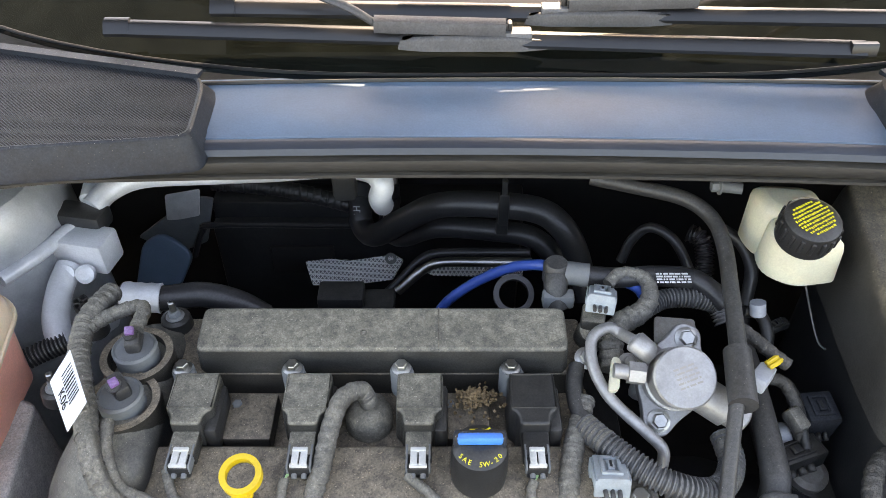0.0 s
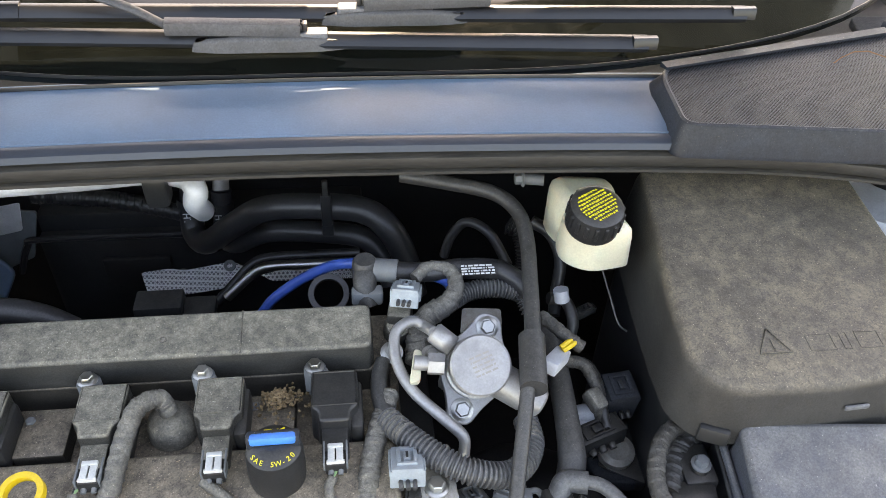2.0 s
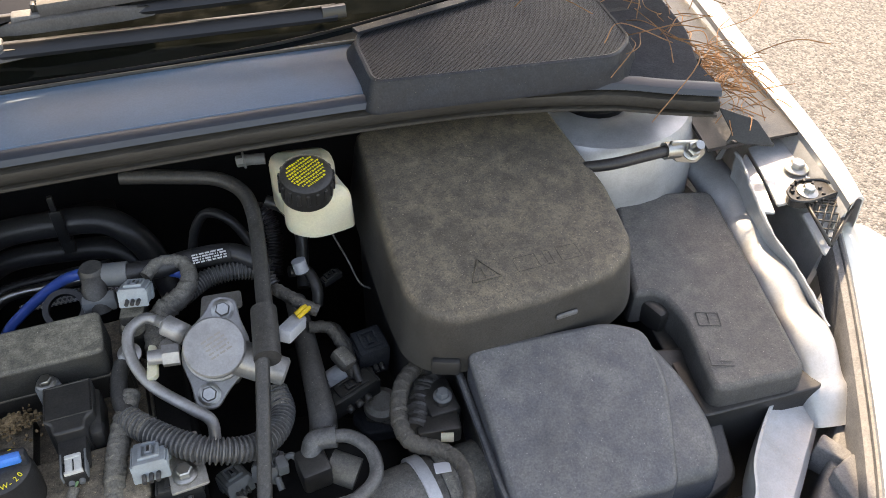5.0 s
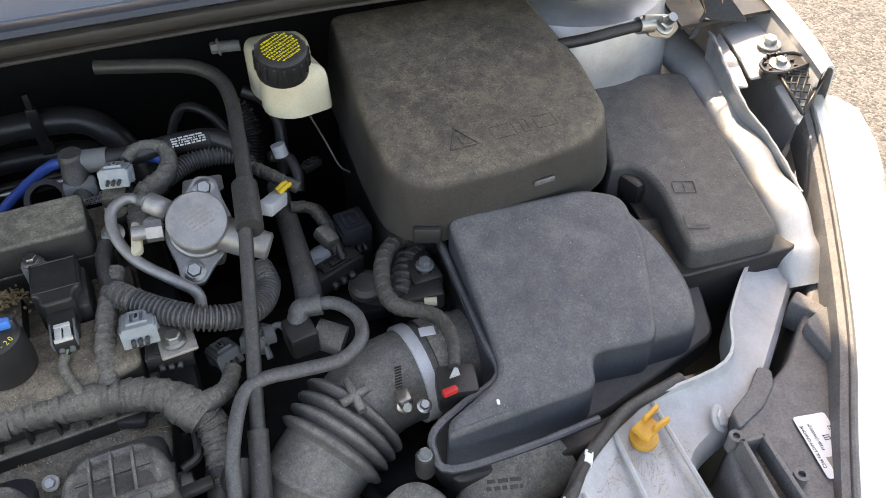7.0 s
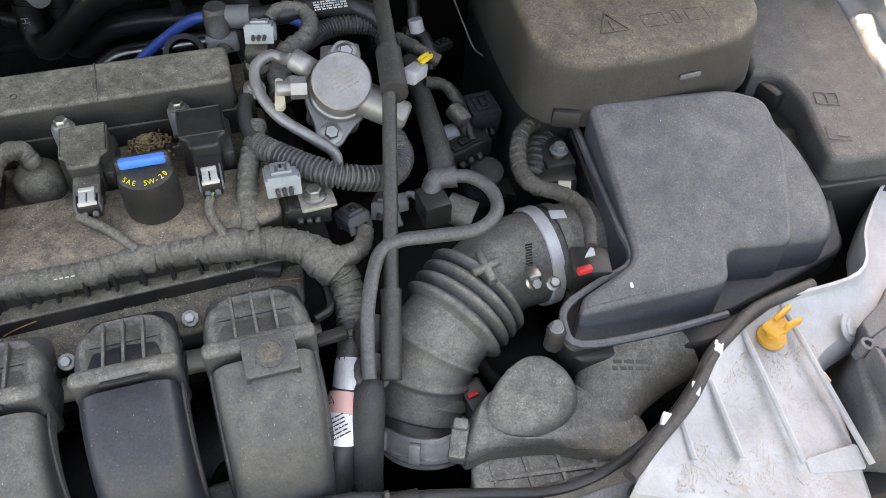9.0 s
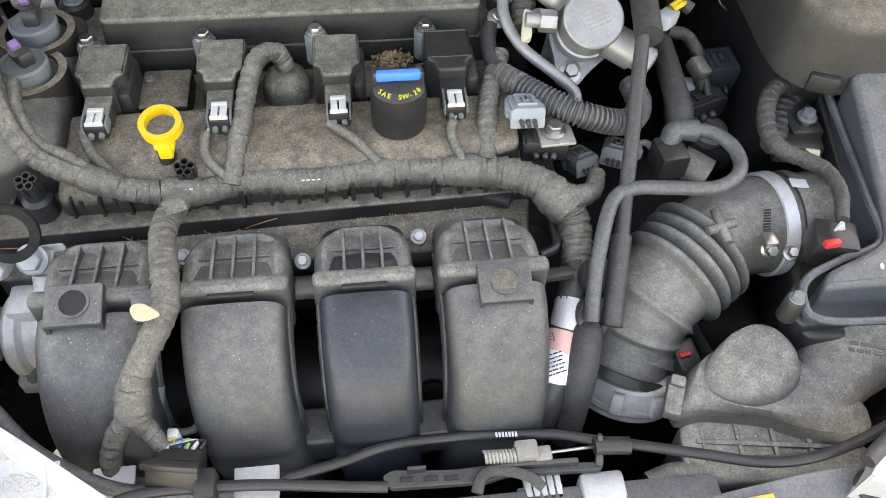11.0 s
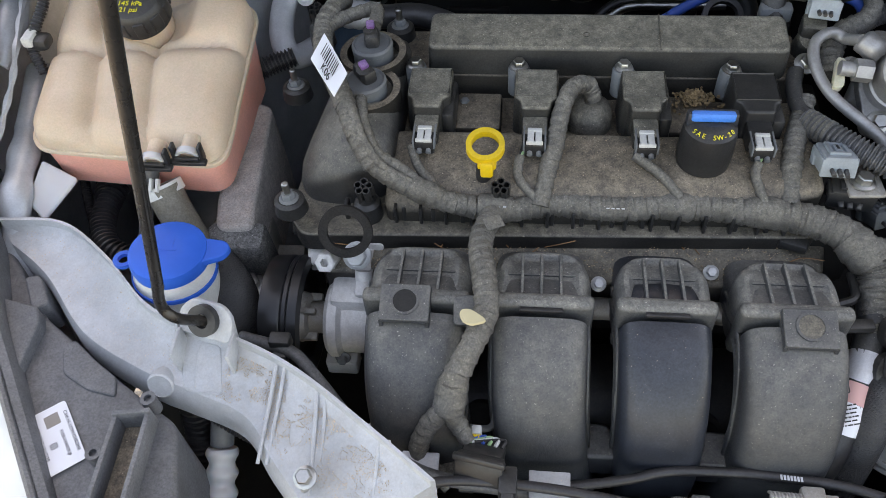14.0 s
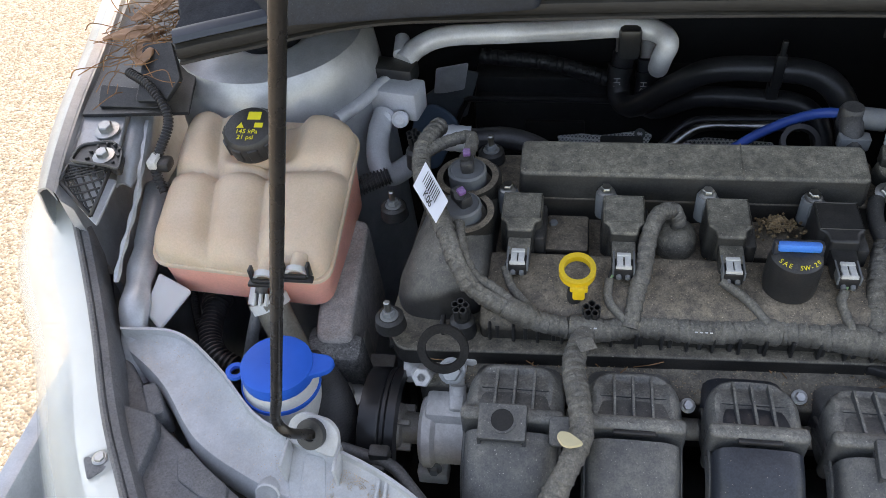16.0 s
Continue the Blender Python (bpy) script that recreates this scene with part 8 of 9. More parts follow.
litter("pine_needles", (0.818, 0.60, 0.965), (0.012, 0.04), 170, 0.04, 2, "drift of dry brown pine needles in the scuttle corner")
litter("pine_needles", (0.75, 0.66, 1.042), (0.025, 0.06), 26, 0.006, 5, "loose dry pine needles on the scuttle end")
litter("dry_strands", (0.722, 0.615, 1.056), (0.022, 0.055), 16, 0.012, 23, "long curved brown strands lying over the grille corner", (0.07, 0.15))
litter("pine_needles", (-0.640, 0.60, 0.965), (0.012, 0.04), 140, 0.04, 3, "drift of dry brown pine needles in the scuttle corner")
for k, (p, a) in enumerate((((-0.655, 0.585, 1.0), 20), ((-0.645, 0.63, 1.005), 60), ((-0.63, 0.56, 0.995), 100), ((-0.66, 0.67, 1.0), -30))):
    solo("dry_leaf", dome([(q.x, q.y) for q in [V(p).xy + Matrix.Rotation(radians(a), 2) @ V(u, v) for u, v in ((-0.035, 0), (-0.012, 0.014), (0.015, 0.013), (0.036, 0), (0.012, -0.013), (-0.015, -0.012))]], p[2] - 0.001, lambda x, y: p[2] + 0.004 * math.sin(x * 200) * math.cos(y * 170), 0.006, 0.0005, 5), "leaf", "curled dry brown leaf among pine needles", "leaf", "dry leaves")

# small things between the pump and the battery
solo("range_sensor", merge(tube([(0.299, 0.432, 0.830), (0.309, 0.432, 0.835), (0.321, 0.429, 0.830)], 0.010, 14), block((0.309, 0.424, 0.832), (0.03, 0.012, 0.012), 0.003, (0, 0, 15))), "pale_con", "pale grey sensor body on the gearbox", "sensor")
run("gearbox_lead", [(0.296, 0.468, 0.870), (0.313, 0.465, 0.868), (0.320, 0.447, 0.862), (0.321, 0.429, 0.852), (0.323, 0.412, 0.840)], 0.0045, "black", "thin black lead to the gearbox sensor", "wire", "taped")
for k in range(2):
    solo("tray_rib", block(V((0.393, 0.447, 0.800)) + V(0.012 * k, 0, 0), (0.004, 0.012, 0.16), 0.001, (12, 0, 0)), "slate", "grey upright rib of the battery tray", "rib", "tray ribs")
plug_box((0.344, 0.452, 0.832), (0.030, 0.030, 0.044), (8, 0, 6), "matt", "black square relay plug hanging beside the battery tray")
plug_box((0.330, 0.540, 0.862), (0.022, 0.010, 0.008), (0, 0, 25), "black", "small black plug on a thin lead", False)
solo("lead_sleeve", tube([(0.297, 0.530, 0.905), (0.299, 0.526, 0.893)], 0.0075, 12), "pale_con", "short pale printed sleeve on a black lead", "sleeve")
solo("tray_bracket", prism([(0.315, 0.432), (0.352, 0.440), (0.372, 0.415), (0.362, 0.392), (0.322, 0.400)], 0.758, 0.772, 0.008, 0.003), "matt", "dark steel bracket below the gearbox sensor", "bracket")
run("hanging_wire", [(0.334, 0.529, 0.930), (0.345, 0.520, 0.900), (0.352, 0.504, 0.880), (0.362, 0.502, 0.870)], 0.0010, "conduit", "thin dark wire hanging below the reservoir", "wire")


# ---- front of the bay: cables, latch, hoses ----
def straight_cable(name, pts, r, material, label):
    return solo(name, tube(pts, r, 12, 8), material, label, "cable")


straight_cable("bonnet_cable", [(-0.165, 0.102, 0.765), (-0.111, 0.104, 0.765), (-0.068, 0.110, 0.766), (-0.033, 0.117, 0.766), (0.002, 0.126, 0.766), (0.055, 0.128, 0.766), (0.091, 0.126, 0.766), (0.131, 0.121, 0.768), (0.165, 0.111, 0.770), (0.193, 0.103, 0.774), (0.232, 0.090, 0.780), (0.273, 0.076, 0.788), (0.308, 0.073, 0.798), (0.346, 0.080, 0.812), (0.377, 0.092, 0.825), (0.404, 0.109, 0.837), (0.449, 0.139, 0.838), (0.498, 0.159, 0.836)], 0.0041, "hose", "black bonnet release cable along the front panel")
solo("cable_print", merge(*[block(V((0.083, 0.125, 0.7702)).lerp(V((0.098, 0.124, 0.7702)), k / 6), (0.0016, 0.004, 0.0006), 0) for k in range(7)]), "white_ink", "small white print on the black cable", "marking")
straight_cable("washer_tube", [(-0.361, 0.209, 0.800), (-0.327, 0.198, 0.805), (-0.307, 0.190, 0.805), (-0.283, 0.168, 0.800), (-0.252, 0.137, 0.795), (-0.221, 0.118, 0.785), (-0.187, 0.106, 0.775), (-0.136, 0.102, 0.768), (-0.102, 0.102, 0.764)], 0.0054, "conduit", "grey-black washer tube along the front panel")
straight_cable("latch_cable", [(-0.204, 0.077, 0.790), (-0.191, 0.090, 0.792), (-0.167, 0.096, 0.792), (-0.130, 0.097, 0.790), (-0.084, 0.095, 0.788), (-0.035, 0.090, 0.785), (-0.002, 0.087, 0.783)], 0.0041, "hose", "black latch cable beside the washer tube")
solo("cable_clip", merge(block((-0.127, 0.096, 0.793), (0.014, 0.022, 0.016), 0.002), block((-0.127, 0.087, 0.785), (0.010, 0.014, 0.03), 0.002)), "black", "black cable clip on the front panel", "clip")
solo("tube_clip", merge(block((-0.322, 0.200, 0.810), (0.018, 0.012, 0.014), 0.002), block((-0.322, 0.197, 0.800), (0.012, 0.02, 0.012), 0.002)), "black", "black clip holding the washer tube", "clip")
for p, w in (((-0.095, 0.094, 0.775), 0.032), ((-0.197, 0.105, 0.772), 0.03)):
    tb = thing("panel_tab", p, "white-painted steel tab on the front panel", "tab", "panel tabs")
    part("plate", block(p, (w, 0.04, 0.003), 0.001, (12, 0, 0)), "ramp", tb)
    part("hole", lathe([(0.004, 0), (0.004, 0.0006)], facing(V(p) + V(-0.004, 0.006, 0.003), (0, -0.2, 1)), 14), "ink", tb)

lat = thing("bonnet_latch", (0.072, 0.100, 0.760), "dusty steel bonnet latch with a spring and cable", "latch")
part("plate", prism([(-0.006, 0.103, 0.765), (0.002, 0.107, 0.765), (0.047, 0.103, 0.765), (0.081, 0.104, 0.765), (0.161, 0.098, 0.765), (0.159, 0.092, 0.765), (0.088, 0.095, 0.765), (0.071, 0.091, 0.765), (0.000, 0.093, 0.765)], 0.759, 0.765, 0.003, 0.0008), "rubber", lat)
part("upstand", slab([(0.156, 0.110, 0.785), (0.160, 0.110, 0.785), (0.160, 0.093, 0.766), (0.154, 0.094, 0.766)], 0.004), "rubber", lat)
part("grommet", tube([(0.154, 0.106, 0.775), (0.161, 0.106, 0.775), (0.181, 0.104, 0.775)], 0.0068, 12), "black", lat)
coil_pts = []
s_a, s_b = V((0.071, 0.107, 0.772)), V((0.095, 0.106, 0.772))
for k in range(90):
    u = k / 89
    coil_pts.append(s_a.lerp(s_b, u) + V(0, math.cos(u * 9 * 2 * math.pi), math.sin(u * 9 * 2 * math.pi)) * 0.0045)
part("spring", tube(coil_pts, 0.0013, 6, 1), "dirty_alu", lat)
part("wire", tube([s_b + V(0.02, 0, 0), (0.156, 0.106, 0.775)], 0.0014, 6), "steel", lat)
part("pawl", merge(block((0.103, 0.109, 0.772), (0.018, 0.016, 0.010), 0.003), block((0.115, 0.106, 0.770), (0.014, 0.012, 0.008), 0.002)), "dirty_alu", lat)
part("lever", tube([(0.062, 0.082, 0.768), (0.068, 0.094, 0.770), (0.082, 0.097, 0.770), (0.102, 0.091, 0.768), (0.112, 0.083, 0.764)], 0.0045, 8, 6, flat=0.6), "rubber", lat)
part("guide_rail", block((0.112, 0.0995, 0.768), (0.058, 0.004, 0.008), 0.001, (0, 0, -2)), "rubber", lat)
part("end_tab", block((0.020, 0.1045, 0.767), (0.014, 0.003, 0.010), 0.001), "rubber", lat)
for u in (0.15, 0.5, 0.8):
    part("slot", block(V((0.005, 0.099, 0.766)).lerp(V((0.055, 0.096, 0.766)), u), (0.010, 0.004, 0.001), 0.0003), "ink", lat)
comb_body = part("comb", block((0.113, 0.081, 0.742), (0.036, 0.02, 0.012), 0.002), "grey_con", lat)
for k in range(5):
    part("tooth", block(V((0.103, 0.089, 0.750)).lerp(V((0.126, 0.088, 0.750)), k / 4), (0.0045, 0.022, 0.010), 0.001), "white", comb_body)
part("motor", merge(block((0.159, 0.082, 0.748), (0.034, 0.024, 0.022), 0.004), tube([(0.156, 0.092, 0.755), (0.154, 0.083, 0.755)], 0.003, 8)), "alu", lat)
shroud = thing("radiator_cover", (0.285, 0.052, 0.790), "flat dark plastic radiator cover with an orange sticker", "cover")
part("sheet", slab([(0.185, 0.050, 0.785), (0.236, 0.057, 0.788), (0.296, 0.063, 0.795), (0.365, 0.065, 0.800), (0.363, 0.023, 0.790), (0.274, 0.017, 0.780)], 0.006), "lamp", shroud)
part("plug", lathe([(0.0125, 0), (0.0125, 0.002), (0.011, 0.0035), (0.004, 0.004)], facing((0.336, 0.047, 0.798), (0, -0.1, 1)), 24), "black", shroud)
part("sticker", slab([(0.231, 0.049, 0.792), (0.267, 0.051, 0.794), (0.269, 0.042, 0.790), (0.231, 0.040, 0.788)], 0.0008, 0.0002), "orange", shroud, "orange warning sticker")
solo("front_crossmember", merge(block((0.02, 0.058, 0.73), (0.46, 0.06, 0.05), 0.008), block((0.02, 0.035, 0.758), (0.46, 0.012, 0.012), 0.003)), "lamp", "dusty dark front cross member below the latch", "cross member")

lh = thing("labelled_hose", (0.142, 0.187, 0.787), "black coolant hose with pink and white printed labels", "hose")
part("upper", tube([(0.166, 0.261, 0.815), (0.161, 0.234, 0.805), (0.152, 0.208, 0.795)], 0.0125, 16), "rubber", lh)
part("foil", tube([(0.158, 0.221, 0.799), (0.153, 0.208, 0.794), (0.151, 0.203, 0.790)], 0.0142, 14), "foil", lh, "silver foil wrap")
part("lower", tube([(0.153, 0.208, 0.790), (0.142, 0.183, 0.780), (0.133, 0.163, 0.760), (0.124, 0.150, 0.735), (0.121, 0.154, 0.700)], 0.0145, 16), "hose", lh)
part("pink_label", tube([(0.148, 0.199, 0.788), (0.142, 0.1845, 0.781)], 0.0150, 18), "pink", lh, "pink label")
part("white_label", tube([(0.142, 0.185, 0.781), (0.138, 0.176, 0.776), (0.135, 0.169, 0.769)], 0.0149, 18), "paper", lh, "white printed label")
lm2 = facing(V((0.134, 0.169, 0.793)), (-0.05, -0.55, 0.83), 18)
part("print", merge(bars(lm2, 0.016, 6, 0.0011, 0.0030, 21), letters("AEJ", 0.0075, lm2 @ pose(0.001, 0.021, 0.0016))), "ink", lh)
part("clip", merge(ring_plate(facing((0.165, 0.249, 0.812), (0.05, -0.9, -0.3)), 0.0145, 0.012, 0.008), block((0.140, 0.231, 0.825), (0.034, 0.010, 0.008), 0.002, (0, 0, 5)), tube([(0.136, 0.255, 0.820), (0.150, 0.262, 0.822), (0.152, 0.286, 0.822)], 0.004, 8)), "black", lh)
solo("braided_hose", tube([(0.168, 0.208, 0.795), (0.162, 0.185, 0.790), (0.155, 0.165, 0.770), (0.150, 0.153, 0.735), (0.149, 0.149, 0.710)], [0.0125, 0.014, 0.0145, 0.015, 0.015], 18), "braid", "black braided hose beside the labelled hose", "hose")
solo("thin_braided_hose", tube([(0.271, 0.229, 0.750), (0.283, 0.217, 0.730), (0.298, 0.204, 0.710)], 0.006, 12), "braid", "thin black braided hose by the throttle", "hose")

mc = thing("manifold_connector", (-0.146, 0.116, 0.790), "black multi-pin connector with coloured wires", "connector")
mm = pose(*V((-0.147, 0.116, 0.790)), -30, 0, -10)
part("shell", block((0, 0, 0), (0.032, 0.024, 0.020), 0.003, m=mm), "black", mc)
part("cover", merge(block((0, 0, 0), (0.038, 0.010, 0.024), 0.003, m=mm @ pose(0, -0.014, 0)), block((0, 0, 0), (0.040, 0.005, 0.005), 0.001, m=mm @ pose(0, -0.02, 0.012))), "black", mc)
for k, col in enumerate(("yellow", "yellow", "blue_hose", "green", "white", "black")):
    part("wire", tube([V((-0.159, 0.126, 0.797)) + V(0.002 * k - 0.005, 0, 0), mm @ V(-0.012 + 0.005 * k, 0.012, 0.012), mm @ V(-0.012 + 0.005 * k, 0.004, 0.010)], 0.0016, 6), col, mc)
part("peg", block((-0.153, 0.137, 0.790), (0.008, 0.008, 0.016), 0.002), "white", mc)
solo("ground_label", tube([(-0.249, 0.161, 0.745), (-0.240, 0.153, 0.740), (-0.223, 0.141, 0.735)], 0.012, 14), "paper", "white printed label wrapped round a wire", "label")
run("lower_wire", [(-0.228, 0.143, 0.735), (-0.195, 0.126, 0.740), (-0.169, 0.125, 0.748), (-0.157, 0.127, 0.755)], 0.008, "tapew", "black taped wire behind the connector", "wire", "taped")
solo("petal", prism([(-0.168, 0.190, 0.878), (-0.166, 0.195, 0.878), (-0.159, 0.195, 0.878), (-0.145, 0.185, 0.878), (-0.158, 0.181, 0.878), (-0.164, 0.183, 0.878)], 0.876, 0.8785, 0.006, 0.0006), "petal", "fallen cream petal lying on the harness", "petal")
solo("manifold_tab", slab([(-0.175, 0.218, 0.862), (-0.157, 0.220, 0.862), (-0.156, 0.197, 0.852), (-0.174, 0.197, 0.852)], 0.006), "runner", "black moulded tab beside the harness leg", "tab")
solo("bent_wire", tube([(-0.164, 0.175, 0.800), (-0.169, 0.158, 0.775), (-0.162, 0.152, 0.770), (-0.144, 0.151, 0.772), (-0.139, 0.161, 0.780), (-0.140, 0.185, 0.800)], 0.003, 8), "slate", "bent steel wire clip between the runners", "clip")
solo("hole_plate", merge(block((0.108, 0.312, 0.830), (0.024, 0.016, 0.010), 0.003, (0, 0, -20))), "black", "small black clip below the harness", "clip")
litter("manifold_grit", (-0.05, 0.297, 0.822), (0.10, 0.006), 9, 0.001, 12, "grit and needles on the dusty ledge")


# ---- accessory drive and mounting at the left end ----
alt = thing("water_pump", (-0.319, 0.281, 0.720), "aluminium accessory housing with a black belt pulley", "pump")
pc = V((-0.337, 0.258, 0.762))
ax = facing(pc, (1, 0, 0))
part("pulley", lathe([(0.020, -0.016), (0.050, -0.014), (0.0565, -0.012), (0.0575, 0.004), (0.0565, 0.006), (0.0555, 0.007), (0.0575, 0.009), (0.0575, 0.012), (0.0562, 0.013), (0.0575, 0.014), (0.0575, 0.022), (0.050, 0.024), (0.048, 0.017), (0.030, 0.014)], ax, 48), "blade", alt)
part("hub", merge(lathe([(0.024, 0.014), (0.021, 0.020), (0.015, 0.022), (0.015, 0.040)], ax, 24), *[block((0, 0, 0), (0.008, 0.006, 0.016), 0.0015, m=ax @ pose(0.019 * math.cos(q), 0.019 * math.sin(q), 0.022, 0, 0, math.degrees(q))) for q in (0.3, 1.9, 3.4, 4.9)]), "dirty_alu", alt)
part("body", merge(lathe([(0.032, 0.040), (0.036, 0.044), (0.036, 0.052), (0.031, 0.056), (0.031, 0.105), (0.033, 0.108)], ax, 32), block(pc + V(0.075, 0.012, 0.026), (0.06, 0.045, 0.03), 0.006), block(pc + V(0.05, -0.022, -0.038), (0.03, 0.02, 0.02), 0.003)), "cast", alt)
part("bracket", merge(block((-0.262, 0.280, 0.800), (0.014, 0.05, 0.03), 0.004, (15, 0, 0)), lathe([(0.008, 0), (0.008, 0.03)], facing((-0.262, 0.258, 0.790), (0, 0.6, 0.8)), 16), block((-0.256, 0.316, 0.815), (0.02, 0.04, 0.02), 0.004)), "cast", alt)
part("spacer", merge(lathe([(0.0095, 0.0), (0.0095, 0.026), (0.0085, 0.027), (0.004, 0.027), (0.004, 0.018)], facing((-0.294, 0.290, 0.812), (0, -0.75, 0.66)), 6), block((-0.308, 0.304, 0.800), (0.022, 0.028, 0.022), 0.003, (20, 0, 5)), lathe([(0.007, 0), (0.007, 0.004)], facing((-0.301, 0.288, 0.812), (0, -0.8, 0.6)), 16)), "cast", alt)
part("bolt", hexbolt(facing((-0.268, 0.284, 0.824), (0, -0.7, 0.7)), 0.0095, 0.009, 1.35), "alu", alt)
part("bolt", hexbolt(facing((-0.283, 0.227, 0.745), (0, -1, 0.2)), 0.005, 0.006), "slate", alt)
eye = facing((-0.273, 0.284, 0.858), (0.05, -0.85, 0.5))
solo("lifting_eye", merge(ring_plate(eye, 0.0232, 0.0158, 0.005, 40), block((-0.314, 0.320, 0.822), (0.04, 0.016, 0.005), 0.001, (0, 0, 12))), "matt_dark", "dark steel lifting eye ring on the engine end", "lifting eye")


def star_post(p, label):
    p = V(p)
    s = thing("cover_post", p - V(0, 0, 0.02), label, "post", "cover posts")
    part("sleeve", lathe([(0.013, -0.040), (0.0118, -0.020), (0.0080, -0.017), (0.0076, -0.010)], Matrix.Translation(p), 20), "black", s)
    m = facing(p - V(0, 0, 0.012), (0, -0.25, 1))
    for k in range(5):
        part("lobe", ring_plate(m @ Matrix.Rotation(2 * math.pi * k / 5 + 0.3, 4, "Z") @ pose(0.0051, 0, 0), 0.0037, 0.0028, 0.017, 6), "black", s)
    return s


star_post((-0.261, 0.322, 0.873), "black five-lobed socket post on the cover edge")
star_post((-0.143, 0.328, 0.872), "black five-lobed socket post on the cover edge")
star_post((-0.334, 0.523, 0.912), "black five-lobed socket post at the cover's rear")
for p in ((-0.350, 0.456, 0.870), (-0.327, 0.311, 0.865), (-0.252, 0.520, 0.895)):
    p = V(p)
    cs = thing("cover_stud", p, "dark studded cover bolt in a rubber sleeve", "bolt", "cover studs")
    part("sleeve", lathe([(0.015, -0.012), (0.0135, 0.0), (0.010, 0.002)], Matrix.Translation(p), 20), "black", cs)
    part("nut", hexbolt(Matrix.Translation(p + V(0, 0, 0.001)), 0.006, 0.007), "slate", cs)
    part("stud", lathe([(0.0032, 0), (0.0032, 0.020), (0.002, 0.021)], Matrix.Translation(p), 10), "steel", cs)

mt = thing("engine_mount", (-0.415, 0.424, 0.800), "rusty cast engine mount bracket beside the coolant tank", "engine mount")
part("casting", prism([(-0.426, 0.478), (-0.381, 0.472), (-0.374, 0.345), (-0.369, 0.314), (-0.412, 0.311), (-0.420, 0.355), (-0.416, 0.392)], 0.72, lambda x, y: 0.828 + (y - 0.40) * 0.12 + 0.003 * noise.noise(V(x * 60, y * 60, 0)), 0.006, 0.005, 0.003), "rust", mt)
part("ledge", prism([(-0.428, 0.476), (-0.404, 0.470), (-0.398, 0.405), (-0.412, 0.392)], 0.80, lambda x, y: 0.846 + (y - 0.43) * 0.1, 0.004, 0.003, 0.002), "rust", mt)
part("front_face", block((-0.392, 0.318, 0.775), (0.058, 0.032, 0.075), 0.008, (8, 0, 3)), "gritty", mt, "black oily gritty front face")
part("pad", block((-0.404, 0.346, 0.745), (0.065, 0.05, 0.06), 0.008, (0, 0, 5)), "dirty_alu", mt)
part("leg", block((-0.374, 0.308, 0.735), (0.06, 0.10, 0.02), 0.004), "dirty_alu", mt)
part("bolt", hexbolt(facing((-0.384, 0.295, 0.757), (0, -0.2, 1)), 0.010, 0.010, 1.9), "steel", mt)
solo("lower_bracket", block((-0.397, 0.269, 0.700), (0.10, 0.10, 0.02), 0.006), "dirty_alu", "dirty grey bracket below the pulley", "bracket")

solo("radiator_hose", tube([(-0.417, 0.294, 0.800), (-0.390, 0.269, 0.800), (-0.376, 0.246, 0.790), (-0.378, 0.231, 0.770), (-0.396, 0.226, 0.730)], 0.021, 20), "braid", "thick black braided hose behind the washer filler", "hose")
run("tank_conduit", [(-0.534, 0.379, 0.800), (-0.535, 0.351, 0.800), (-0.528, 0.321, 0.800), (-0.512, 0.299, 0.800), (-0.493, 0.291, 0.795)], 0.0125, "hose", "black corrugated conduit below the coolant tank", "conduit", "conduit", pitch=0.005)
run("tank_loom", [(-0.554, 0.407, 0.790), (-0.538, 0.362, 0.800)], 0.013, "black", "black taped loom below the coolant tank", "wiring loom", "taped")
run("thin_conduit", [(-0.575, 0.392, 0.800), (-0.559, 0.357, 0.790), (-0.547, 0.335, 0.780)], 0.005, "hose", "thin black corrugated wire cover", "conduit", "conduit", pitch=0.003)
solo("overflow_hose", tube([(-0.453, 0.338, 0.885), (-0.460, 0.327, 0.860), (-0.469, 0.309, 0.830), (-0.478, 0.296, 0.800)], 0.0062, 12), "conduit", "grey overflow hose from the coolant tank", "hose")
th_ = thing("tank_hose", (-0.441, 0.316, 0.800), "olive brown hose with a white clip below the coolant tank", "hose")
part("hose", tube([(-0.452, 0.330, 0.856), (-0.443, 0.319, 0.835), (-0.430, 0.306, 0.805), (-0.424, 0.300, 0.780)], 0.0165, 18), "olive", th_)
part("clip", merge(ring_plate(facing((-0.455, 0.333, 0.855), (0.4, -0.5, -0.8)), 0.0195, 0.0165, 0.010, 24), *[block((-0.455 + 0.006 * q, 0.320, 0.868), (0.0025, 0.012, 0.006), 0.0005, (35, 0, 0)) for q in (-1, 0, 1)]), "white", th_, "white plastic clip")

# ---- refrigerant pipes ----
ac = thing("refrigerant_pipes", (-0.36, 0.62, 0.86), "silver aluminium air-conditioning pipes and joint block", "pipe")
acb = V((-0.375, 0.624, 0.885))
part("joint_block", block(acb + V(0, 0.006, 0), (0.060, 0.036, 0.038), 0.004, (0, 0, -12)), "satin", ac)
for s in (-1, 1):
    part("fitting", lathe([(0.010, 0), (0.010, 0.006), (0.006, 0.008)], facing(V((-0.378, 0.605, 0.875)) + V(0.010 * s, -0.004, 0), (0, -0.8, 0.5)), 14), "satin", ac)
part("low_pipe", tube([(-0.390, 0.611, 0.875), (-0.392, 0.584, 0.868), (-0.389, 0.554, 0.858), (-0.380, 0.536, 0.848), (-0.369, 0.546, 0.838), (-0.354, 0.586, 0.825)], 0.0132, 18), "satin", ac)
